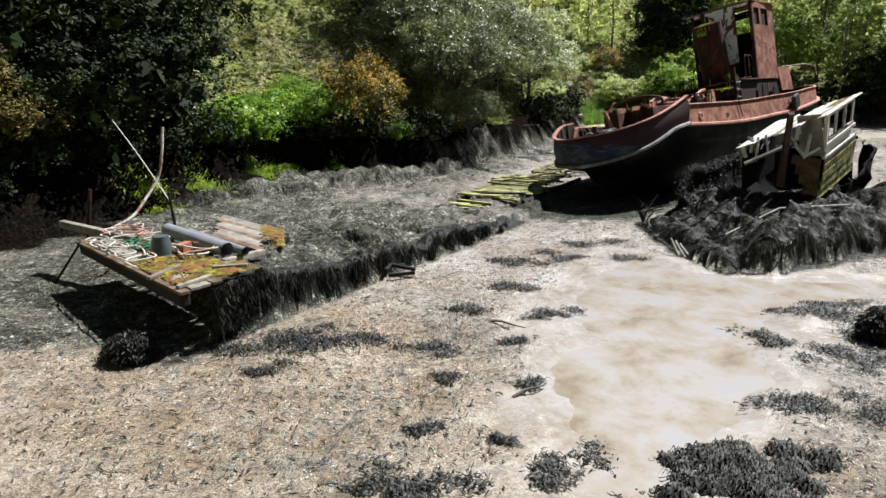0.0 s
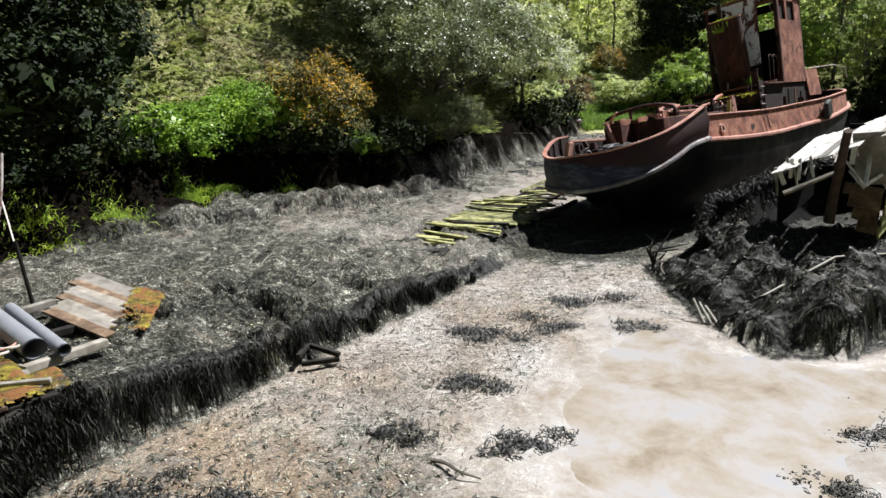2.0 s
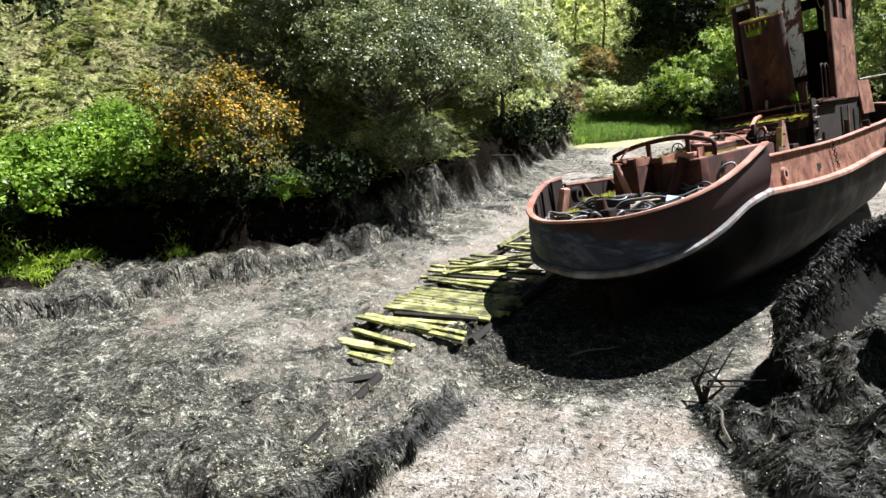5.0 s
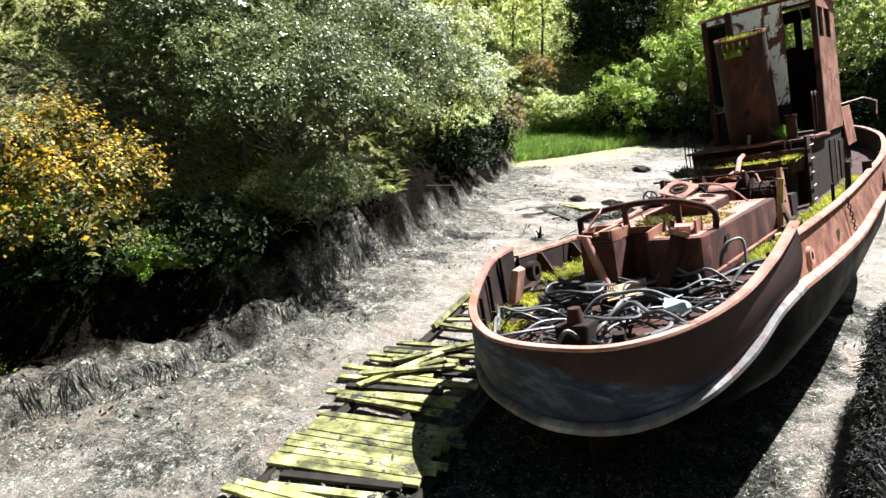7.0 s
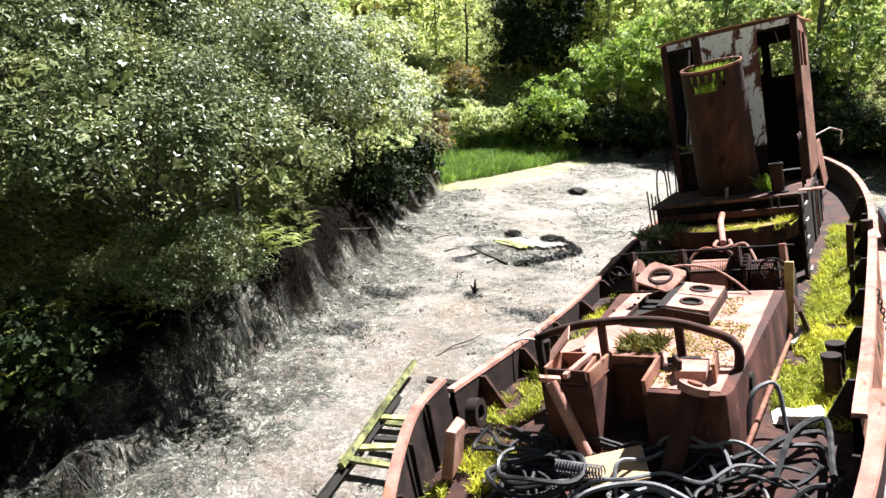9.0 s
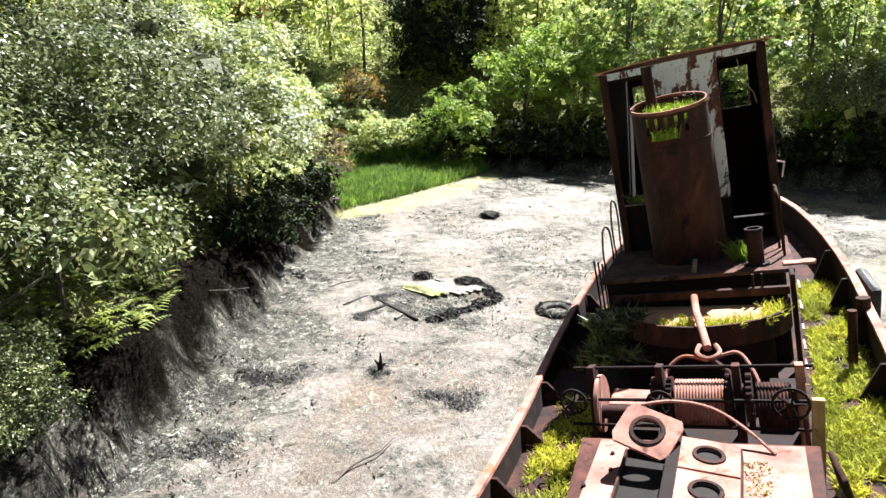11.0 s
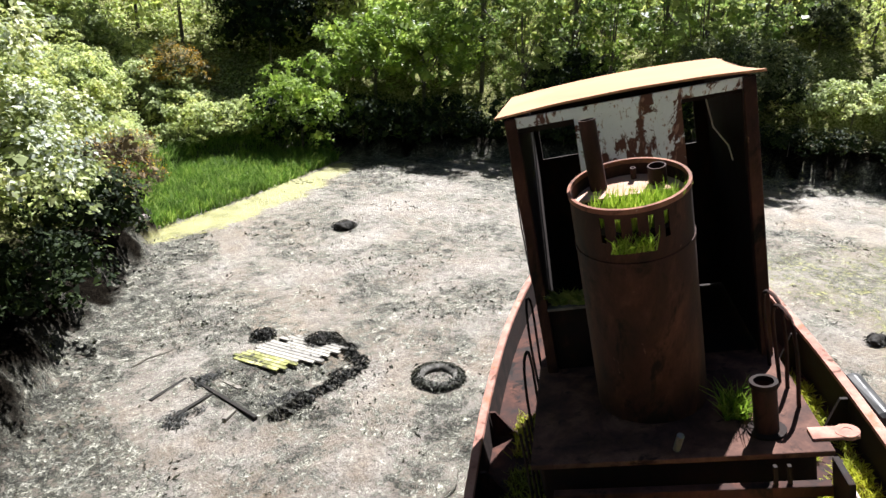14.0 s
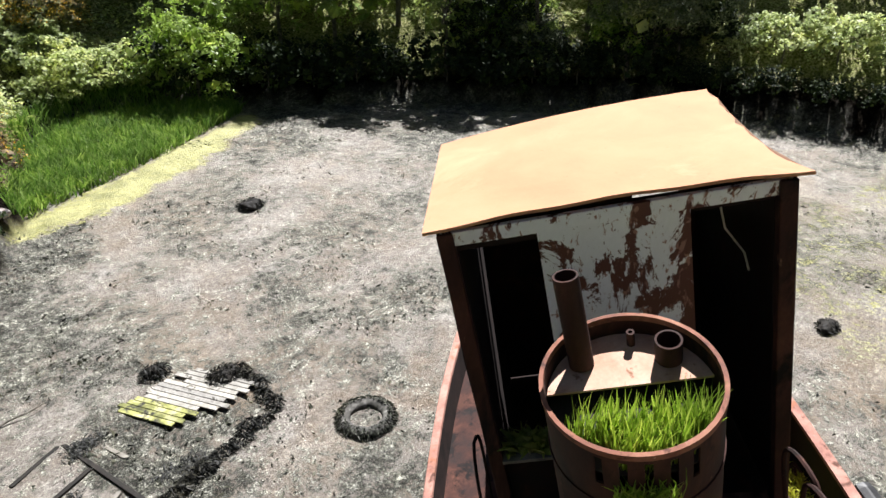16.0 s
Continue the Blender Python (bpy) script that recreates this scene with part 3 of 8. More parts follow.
def spread(x, y):
    """How much weed, soil and standing wet lie on the ground; weed and soil also paint shade."""
    d, _ = line_distance(x, y, SHORE, True)
    d = np.where(inside(x, y, SHORE), -d, d) + 0.7 * fbm(x * 0.6, y * 0.6, 3, 11)
    s = (x - JETTY_A.x) * JETTY_D.x + (y - JETTY_A.y) * JETTY_D.y
    n = (x - JETTY_A.x) * JETTY_N.x + (y - JETTY_A.y) * JETTY_N.y
    patch = fbm(x * 0.55, y * 0.55, 4, 81)
    near = smooth(-4.4, -1.0, d + 4 * patch)
    stage = smooth(-0.25, 0.1, n) * smooth(7.5, 4.5, n + 2 * patch) * smooth(-1.0, 0, s) * smooth(16, 11, s)
    left = smooth(-1.0, -4.0, x + 2 * patch) * smooth(6.3, 8.2, y + 5 * patch + fbm(x * 1.5, y * 1.5, 3, 82)) * smooth(26, 22, y)
    dh, _ = line_distance(x, y, HEAP, True)
    heap = smooth(-0.5, 0.1, np.where(inside(x, y, HEAP), dh, -dh))
    weed = np.maximum.reduce([near * 0.8, stage * (1.05 - 0.35 * smooth(6, 10, s) + 0.7 * fbm(x * 1.3, y * 1.3, 3, 85)), left * (0.9 + 0.9 * fbm(x * 1.1, y * 1.1, 3, 86)), heap * 1.3, 0.22 + 0.14 * smooth(8, 16, y) + 0.08 * smooth(20, 30, y) + 1.15 * patch])
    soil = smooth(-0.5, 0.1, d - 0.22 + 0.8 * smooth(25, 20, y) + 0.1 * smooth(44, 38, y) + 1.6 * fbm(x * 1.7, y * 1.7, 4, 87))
    dp, _ = line_distance(x, y, POOL, True)
    wet = smooth(-1.2, 0.0, np.where(inside(x, y, POOL), dp, -dp) + 1.3 * fbm(x * 1.1, y * 1.1, 3, 47) + 0.5 * fbm(x * 3, y * 3, 3, 91))
    # No more weed here: the value paints the shade inside the cabin boat.
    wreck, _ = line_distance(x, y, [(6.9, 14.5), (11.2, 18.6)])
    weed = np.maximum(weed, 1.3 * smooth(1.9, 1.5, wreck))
    wet = wet * (1 - np.maximum(heap, smooth(1.9, 1.5, wreck)))
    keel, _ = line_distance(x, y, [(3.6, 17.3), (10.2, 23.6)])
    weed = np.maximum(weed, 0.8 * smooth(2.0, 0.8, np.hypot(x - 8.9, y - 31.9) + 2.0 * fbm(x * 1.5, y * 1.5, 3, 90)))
    # Raised weed value darkens the mud as the tug's shadow.
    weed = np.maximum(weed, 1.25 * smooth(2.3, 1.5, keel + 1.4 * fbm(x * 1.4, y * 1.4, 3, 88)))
    sand = smooth(11.5, 7.0, y + 0.9 * x + 5 * patch) + 0.55 * smooth(0.1, 0.22, fbm(x * 0.4, y * 0.4, 3, 89))
    litter = smooth(0.9, 2.2, d + 1.2 * fbm(x * 0.9, y * 0.9, 3, 93)) * 0.85
    drab = smooth(13, 21, y + 3 * patch)
    da, _ = line_distance(x, y, ALGAE, True)
    green = 1.3 * smooth(-0.5, 0.35, np.where(inside(x, y, ALGAE), da, -da) + 0.7 * fbm(x * 1.3, y * 1.3, 3, 94))
    film = 0.2 * smooth(0.0, 0.16, fbm(x * 0.22, y * 0.22, 3, 19)) * smooth(17, 21, x) * smooth(45, 40, y) * smooth(22, 26, y)
    return np.clip(weed * (1 - wet) * (1 - 0.7 * np.clip(green, 0, 1)), 0, 1.3), soil, wet, np.clip(sand, 0, 1), litter, drab, np.maximum(green, film)


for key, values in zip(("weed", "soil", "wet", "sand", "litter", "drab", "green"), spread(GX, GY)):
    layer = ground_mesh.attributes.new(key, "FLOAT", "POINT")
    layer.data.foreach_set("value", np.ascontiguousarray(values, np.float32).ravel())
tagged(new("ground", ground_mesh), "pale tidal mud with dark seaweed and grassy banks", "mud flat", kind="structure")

# ---- the tug ----
HEEL, TRIM, HEADING = radians(12.0), radians(1.0), radians(46.2)
fwd = Vector((math.sin(HEADING) * math.cos(TRIM), math.cos(HEADING) * math.cos(TRIM), math.sin(TRIM)))
stb = Vector((math.cos(HEADING) * math.cos(HEEL), -math.sin(HEADING) * math.cos(HEEL), math.sin(HEEL)))
stb = (stb - fwd * stb.dot(fwd)).normalized()
upw = stb.cross(fwd)
DECK = Vector((7.27, 21.31, 1.9))
BASE = -2.2
TUG = Matrix((stb, fwd, upw)).transposed().to_4x4()
TUG.translation = DECK + upw * BASE
tug = thing("tugboat", TUG, "rusting steel tugboat wreck heeled over on the mud", "tugboat")
LIFT = Matrix.Translation((0, 0, -BASE))


def fit(name, bm, material, label="", parent=None, at=None, smooth_angle=None):
    """A part of the tug, given in the tug's own metres: x to starboard, y to the bow, z up from the deck."""
    if parent is None:
        return part(name, bm, material, tug, label, LIFT @ (at or Matrix()), smooth_angle)
    return part(name, bm, material, parent, label, at, smooth_angle)


STERN_RIM = [(-1.74, -2.6, 0.56), (-1.67, -3.17, 0.52), (-1.46, -3.8, 0.37), (-1.1, -4.48, 0.16), (-0.48, -4.98, 0.04), (0.33, -5.16, 0.02), (1.0, -5.03, 0.02), (1.52, -4.67, 0.1), (1.85, -4.11, 0.23), (2.03, -3.36, 0.45), (2.11, -2.62, 0.7)]
STB_RIM = [(1.97, -2.58, 0.48), (2.01, -0.96, 0.45), (2.03, 1.23, 0.43), (2.04, 3.53, 0.49), (2.0, 6.03, 0.57), (1.82, 8.02, 0.68), (1.43, 10.21, 0.78), (0.78, 11.91, 0.91), (0.0, 12.92, 1.0)]
PORT_RIM = [(-1.7, -2.55, 0.42), (-1.71, -0.91, 0.34), (-1.79, 1.28, 0.28), (-1.93, 3.56, 0.34), (-1.97, 6.05, 0.44), (-1.84, 8.04, 0.55), (-1.41, 10.22, 0.7), (-0.81, 11.93, 0.89), (0.0, 12.92, 1.0)]
STERN_STRAKE = [(-1.82, -2.65, -0.04), (-1.76, -3.12, -0.2), (-1.58, -3.74, -0.44), (-1.13, -4.42, -0.64), (-0.4, -4.96, -0.71), (0.46, -5.22, -0.76), (1.1, -5.12, -0.71), (1.54, -4.65, -0.6), (1.82, -3.99, -0.4), (1.97, -3.24, -0.14), (2.06, -2.57, -0.05)]
STB_STRAKE = [(2.03, -2.57, -0.07), (2.08, -1.06, -0.15), (2.13, 1.14, -0.2), (2.11, 3.45, -0.14), (2.05, 5.95, -0.06), (1.87, 7.96, 0.08), (1.48, 10.16, 0.23), (0.82, 11.92, 0.41), (0.0, 13.0, 0.51)]
PORT_STRAKE = [(-1.84, -2.55, -0.07), (-1.86, -1, -0.14), (-1.92, 1.2, -0.2), (-2.0, 3.5, -0.15), (-2.03, 6, -0.06), (-1.9, 8, 0.05), (-1.48, 10.2, 0.2), (-0.82, 11.95, 0.4), (0.0, 13.0, 0.51)]


def deck_z(y):
    return float(np.interp(y, [-5.4, -3.2, -2.4, 6, 12], [-0.34, -0.16, 0.0, 0.05, 0.35]))


def hull_under(strake):
    """Rows from the strake down to the keel."""
    rows = []
    for x, y, z in strake:
        aft = float(smooth(-2.2, -4.8, y))
        fine_bow = float(smooth(6, 13, y))
        row = [(x, y, z)]
        for k, (fx, dz) in enumerate(((1.0, -0.25), (0.95, -0.7), (0.8, -1.2), (0.45, -1.75), (0.04, -2.2))):
            fx = fx * (1 - 0.35 * fine_bow * k / 4)
            ax, ay, az = x * (1 - aft) * fx + aft * (0.08 + (x - 0.08) * (0.86, 0.55, 0.25, 0.08, 0.04)[k]), y + aft * (0.35, 1.0, 1.7, 2.0, 2.1)[k], max(z + dz, -2.35)
            az = (1 - aft) * az + aft * (z + (-0.16, -0.35, -0.6, -1.0, -1.4)[k])
            row.append((ax, ay, az))
        rows.append(row)
    return rows


whole = np.concatenate([catmull(STB_STRAKE[::-1], 40)[:-1], catmull(STERN_STRAKE[::-1], 50)[:-1], catmull(PORT_STRAKE, 40)])
fit("hull", loft(hull_under(whole)), HULL_BLACK, "black hull plating streaked with grey and rust", smooth_angle=60)


def bulwark(name, rim, strake, count, mat, label="", bulge=0.0):
    rim, strake = catmull(rim, count), catmull(strake, count)
    rows = []
    for r, s in zip(rim, strake):
        inward = np.array([0.1 - r[0], (-1.5 - r[1]) * (1 if r[1] < -3.5 else 0.02), 0])
        inward /= np.linalg.norm(inward)
        row = [s + (r - s) * u - inward * bulge * math.sin(math.pi * u) for u in (0, 0.2, 0.4, 0.6, 0.8, 1)]
        low = np.array([r[0], r[1], deck_z(r[1]) - 0.03]) + inward * 0.05
        row += [r + inward * 0.035, low]
        rows.append(row)
    inner = []
    for row in rows:
        top, low = np.array(row[-2]), np.array(row[-1])
        inward = (top - np.array(row[-3])) * np.array([1, 1, 0])
        inward = inward / max(np.linalg.norm(inward), 1e-6)
        inner.append([top + inward * 0.012 + np.array([0, 0, -0.03]), low + inward * 0.014])
    whole = fit(name, loft(rows), mat, label, smooth_angle=50)
    # Added inner skin, near black, with the bulwark's shade in its colour.
    fit("bulwark_lining", loft(inner), RUST_DARK, "added near-black skin painting the shade inside the bulwark", smooth_angle=50)
    return whole


def swept(line, profile, count):
    """A bar with that (outward, up) profile along a line round the boat."""
    line = catmull(line, count)
    rows = []
    for i, p in enumerate(line):
        t = line[min(i + 1, count - 1)] - line[max(i - 1, 0)]
        t /= np.linalg.norm(t)
        out = np.cross(t, (0, 0, 1))
        out /= np.linalg.norm(out)
        if out @ (p - np.array([0.1, max(p[1], -2.5), 0])) < 0:
            out = -out
        rows.append([p + out * a + np.array([0, 0, b]) for a, b in profile])
    return loft(rows, True)


def stern_paint():
    """Purple-brown plating over a worn blue-black band."""
    m = surface("purple_brown_stern_plate", [(0.3, (0.013, 0.006, 0.007)), (0.55, (0.036, 0.015, 0.016)), (0.8, (0.078, 0.035, 0.033))], 1.5, 30, 0.3, (0.5, 0.8), 0.3, 0.005,
                patch=[((0.12, 0.055, 0.04), 6, 0.64, 0.72)], stretch=(1, 1, 0.5))
    tree = m.node_tree
    bsdf = tree.nodes["Principled BSDF"]
    old = bsdf.inputs["Base Color"].links[0].from_socket
    coord = tree.nodes.new("ShaderNodeTexCoord")
    dot = tree.nodes.new("ShaderNodeVectorMath")
    dot.operation = "DOT_PRODUCT"
    dot.inputs[1].default_value = (0.2, 0.0, 1.0)
    tree.links.new(coord.outputs["Object"], dot.inputs[0])
    level = tree.nodes.new("ShaderNodeMath")
    level.operation = "MULTIPLY_ADD"
    tree.links.new(tex(tree, 3.0, 8, 0.7, 0.4), level.inputs[0])
    level.inputs[1].default_value = 0.25
    tree.links.new(dot.outputs["Value"], level.inputs[2])
    shift = tree.nodes.new("ShaderNodeMath")
    tree.links.new(level.outputs[0], shift.inputs[0])
    shift.inputs[1].default_value = 0.5
    band = ramp(tree, shift.outputs[0], [(0.5, (1, 1, 1)), (0.56, (0, 0, 0))])
    blue = ramp(tree, tex(tree, 2.2, 9, 0.7, 0.6, (1, 1, 3.5)), [(0.35, (0.007, 0.01, 0.022)), (0.52, (0.024, 0.03, 0.06)), (0.66, (0.085, 0.1, 0.15)), (0.78, (0.26, 0.28, 0.33))])
    tree.links.new(mixed(tree, band, old, blue), bsdf.inputs["Base Color"])
    return m


bulwark("stern_bulwark", STERN_RIM, STERN_STRAKE, 50, stern_paint(), "purplish-brown rounded stern plating over worn blue-black paint", 0.07)
# Starboard takes the lighter copy of the plating, its sunlight in the colour.
bulwark("side_bulwark", STB_RIM, STB_STRAKE, 50, RUST_SIDE, "orange-brown bulwark plating")
bulwark("side_bulwark", PORT_RIM, PORT_STRAKE, 50, RUST)
CAP = [(-0.055, -0.015), (0.045, -0.015), (0.057, 0.0), (0.045, 0.025), (-0.05, 0.025)]
fit("capping_rail", swept(STERN_RIM, CAP, 60), RUST_PALE, "worn steel capping rail", smooth_angle=40)
fit("capping_rail", swept(STB_RIM, CAP, 60), RUST_PALE, smooth_angle=40)
fit("capping_rail", swept(PORT_RIM, CAP, 60), RUST_PALE, smooth_angle=40)
RUB = [(-0.03, -0.06), (0.07, -0.055), (0.1, -0.03), (0.1, 0.02), (0.07, 0.045), (-0.03, 0.055)]
fit("rubbing_strake", swept(STERN_STRAKE, RUB, 70), surface("worn_grey_strake", [(0.3, (0.05, 0.05, 0.06)), (0.5, (0.17, 0.165, 0.175)), (0.7, (0.42, 0.39, 0.38))], 2.2, 60, 0.35, (0.7, 0.9), 0.5, 0.006, patch=[((0.16, 0.07, 0.055), 3, 0.52, 0.62)]), "pale worn rubbing strake", smooth_angle=40)
fit("rubbing_strake", swept(STB_STRAKE, RUB, 60), RUST_PALE, smooth_angle=40)
fit("rubbing_strake", swept(PORT_STRAKE, RUB, 60), RUST, smooth_angle=40)

# deck
outline = np.concatenate([catmull(STB_RIM[::-1], 40)[:-1], catmull(STERN_RIM[::-1], 40)[:-1], catmull(PORT_RIM, 40)])
deck_rows = []
for p in outline:
    deck_rows.append([(0.1 + (p[0] - 0.1) * u, p[1] + (0 if p[1] > -3 else 0.4 * (1 - u)), deck_z(p[1]) - 0.02 + 0.03 * (1 - u)) for u in (0.985, 0.66, 0.33, 0.0)])
fit("deck", loft(deck_rows), RUST, "rusted steel deck", smooth_angle=40)

# sternpost and rudder
fit("sternpost", boxed((0.16, 0.2, 1.6), Matrix.Translation((0.1, -3.3, -1.75)), 0.02), RUST_DARK)
fit("rudder", boxed((0.07, 0.75, 1.2), Matrix.Translation((0.1, -3.85, -1.75)), 0.02), RUST_DARK)

# engine casing
CX0, CX1, CY0, CY1, CZ = -0.8, 1.2, -2.62, 0.42, 0.59
DX0, DX1, DY = -0.06, 0.4, -2.05


def casing():
    bm = bmesh.new()
    ring = [(-0.55, CY0), (DX0, CY0), (DX0, DY), (DX1, DY), (DX1, CY0), (0.98, CY0), (1.07, CY0 + 0.03), (1.11, CY0 + 0.13), (CX1, CY1), (CX0, CY1)]
    low = [bm.verts.new((x, y, -0.12)) for x, y in ring]
    high = [bm.verts.new((x, y, CZ)) for x, y in ring]
    n = len(ring)
    for k in range(n):
        bm.faces.new((low[k], low[(k + 1) % n], high[(k + 1) % n], high[k]))
    top = bm.faces.new(high)
    bmesh.ops.bevel(bm, geom=list(top.edges), offset=0.035, segments=2, profile=0.6, affect="EDGES")
    return bm


# Darker than the top: shade on the upright faces put into the colour.
RUST_CASE = surface("dull_red_casing_plate", [(0.32, (0.018, 0.007, 0.006)), (0.5, (0.075, 0.026, 0.02)), (0.72, (0.17, 0.07, 0.05))], 2.6, 30, 0.35, (0.75, 0.95), 0.4, 0.006, patch=[((0.03, 0.013, 0.01), 5, 0.55, 0.63), ((0.4, 0.24, 0.18), 12, 0.66, 0.72)], stretch=(1, 1, 0.5))
fit("engine_casing", casing(), RUST_CASE, "orange-brown steel engine casing with an open doorway", smooth_angle=40)
# Thin sheets over the casing that carry the sunlit colour.
for x0, x1, y0, y1 in ((-0.52, DX0 - 0.05, CY0 + 0.05, DY), (DX1 + 0.05, 1.02, CY0 + 0.07, DY), (-0.6, 1.08, DY + 0.055, CY1 - 0.05)):
    fit("casing_top", boxed((x1 - x0, y1 - y0, 0.008), Matrix.Translation(((x0 + x1) / 2, (y0 + y1) / 2, CZ + 0.003))), SALMON, "weathered top plate of the casing, sunlight put into its pale colour")
fit("casing_floor", boxed((DX1 - DX0, DY - CY0, 0.04), Matrix.Translation(((DX0 + DX1) / 2, (CY0 + DY) / 2, -0.05))), RUST_DARK)

# funnel
FUNNEL, FH, FR = Matrix.Translation((0.0, 4.36, 1.255)) @ pose(0, 0, 0, 11), 2.24, 0.472


def ring_wall(cx, cy, z0, z1, r0, r1, thick, sides=48):
    rows = []
    for k in range(sides + 1):
        a = 2 * math.pi * k / sides
        c, s = math.cos(a), math.sin(a)
        rows.append([(cx + c * r, cy + s * r, z) for r, z in ((r0, z0), (r1, z1), (r1 - thick, z1), (r0 - thick, z0))])
    bm = loft(rows)
    bmesh.ops.remove_doubles(bm, verts=bm.verts, dist=1e-4)
    return bm


SLOTS = [(radians(-121 + 15 * k), (0.2, 0.2, 0.22, 0.2, 0.21)[k]) for k in range(5)]


def slotted_wall(z0, z1, r0, r1, thick):
    """The funnel's tube, with upright slots cut through it below the rim."""
    bm, half, top = bmesh.new(), 0.021 / r1, z1 - 0.07
    angles = {(round(2 * math.pi * k / 56 - math.pi, 5)) for k in range(56)}
    angles = [a for a in angles if all(abs(a - b) > 0.06 for b, _ in SLOTS)]
    angles = sorted(angles + [b + d for b, _ in SLOTS for d in (-half, half)])
    levels = [z0, z0 + 0.7 * (z1 - z0), z1 - 0.29, top, z1]
    n, grid = len(angles), {}
    for i, a in enumerate(angles):
        for j, z in enumerate(levels):
            r = r0 + (r1 - r0) * (z - z0) / (z1 - z0)
            for side in (0, 1):
                q = r - thick * side
                grid[i, j, side] = bm.verts.new((q * math.cos(a), q * math.sin(a), z))
    cut = set()
    for i in range(n):
        mid = (angles[i] + angles[(i + 1) % n]) / 2
        if any(abs(mid - b) < 0.005 for b, _ in SLOTS):
            cut.add(i)
    for i in range(n):
        k = (i + 1) % n
        for j in range(4):
            if j == 2 and i in cut:
                for side in ((grid[i, 2, 0], grid[i, 3, 0], grid[i, 3, 1], grid[i, 2, 1]), (grid[k, 2, 0], grid[k, 3, 0], grid[k, 3, 1], grid[k, 2, 1]),
                             (grid[i, 2, 0], grid[k, 2, 0], grid[k, 2, 1], grid[i, 2, 1]), (grid[i, 3, 0], grid[k, 3, 0], grid[k, 3, 1], grid[i, 3, 1])):
                    bm.faces.new(side)
                continue
            for side in (0, 1):
                bm.faces.new((grid[i, j, side], grid[k, j, side], grid[k, j + 1, side], grid[i, j + 1, side]))
        bm.faces.new((grid[i, 4, 0], grid[k, 4, 0], grid[k, 4, 1], grid[i, 4, 1]))
    return bm


funnel = fit("funnel", slotted_wall(-0.1, FH, 0.5, FR, 0.012), RUST, "tall rusty cylindrical funnel", at=FUNNEL, smooth_angle=40)
part("clamp_band", ring_wall(0, 0, FH - 0.5, FH - 0.46, FR + 0.014, FR + 0.014, 0.02), RUST, funnel, smooth_angle=40)
part("rim", ring_wall(0, 0, FH - 0.03, FH + 0.012, FR + 0.01, FR + 0.01, 0.024), RUST_SIDE, funnel, smooth_angle=40)

# deckhouse under the wheelhouse and the boat deck
fit("deckhouse", boxed((2.2, 4.6, 1.22), Matrix.Translation((0.05, 5.75, 0.6)), 0.03), RUST_DARK, "dark rusty deckhouse")
fit("boat_deck", boxed((2.36, 1.7, 0.05), Matrix.Translation((0.07, 4.2, 1.24)), 0.01), surface("rusty_deck_plate", [(0.3, (0.025, 0.011, 0.009)), (0.5, (0.09, 0.042, 0.032)), (0.72, (0.22, 0.115, 0.085))], 2.6, 35, 0.35, (0.8, 0.95), 0.35, 0.005, patch=[((0.03, 0.014, 0.011), 5, 0.55, 0.64)]), "rusty boat deck plate")

# wheelhouse
WX0, WX1, WY0, WY1, WZ0, WZ1 = -1.0, 1.2, 4.97, 6.9, 1.24, 4.0
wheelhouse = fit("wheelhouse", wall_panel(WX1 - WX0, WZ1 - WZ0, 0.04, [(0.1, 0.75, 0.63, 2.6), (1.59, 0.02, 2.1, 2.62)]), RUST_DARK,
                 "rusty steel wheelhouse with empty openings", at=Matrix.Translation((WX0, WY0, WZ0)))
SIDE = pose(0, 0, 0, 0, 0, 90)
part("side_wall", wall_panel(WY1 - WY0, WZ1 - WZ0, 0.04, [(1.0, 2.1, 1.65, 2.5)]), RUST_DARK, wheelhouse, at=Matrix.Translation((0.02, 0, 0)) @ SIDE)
# Starboard wall orange, the others near black: sun and shade as colour.
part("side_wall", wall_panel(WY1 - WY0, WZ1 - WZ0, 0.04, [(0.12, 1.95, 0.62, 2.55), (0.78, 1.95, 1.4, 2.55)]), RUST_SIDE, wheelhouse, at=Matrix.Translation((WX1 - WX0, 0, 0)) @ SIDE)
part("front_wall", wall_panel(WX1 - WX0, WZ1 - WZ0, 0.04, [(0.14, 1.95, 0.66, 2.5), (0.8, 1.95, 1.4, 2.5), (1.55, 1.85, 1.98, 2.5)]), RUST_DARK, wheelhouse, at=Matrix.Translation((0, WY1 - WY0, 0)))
# Added near-black sheets, painting the shade seen through the openings.
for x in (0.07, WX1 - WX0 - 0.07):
    part("lining", boxed((0.02, WY1 - WY0 - 0.046, WZ1 - WZ0 - 0.02), Matrix.Translation((x, (WY1 - WY0) / 2 + 0.02, (WZ1 - WZ0) / 2))), RUST_DARK, wheelhouse, "added near-black inner sheet painting the wheelhouse's shade")
part("white_panel", boxed((0.96, 0.03, 2.0), Matrix.Translation((1.11, -0.02, 1.7)), 0.004), WHITE_PEEL, wheelhouse, "white paint peeling off rust")
roof_rows, rng = [], np.random.default_rng(14)
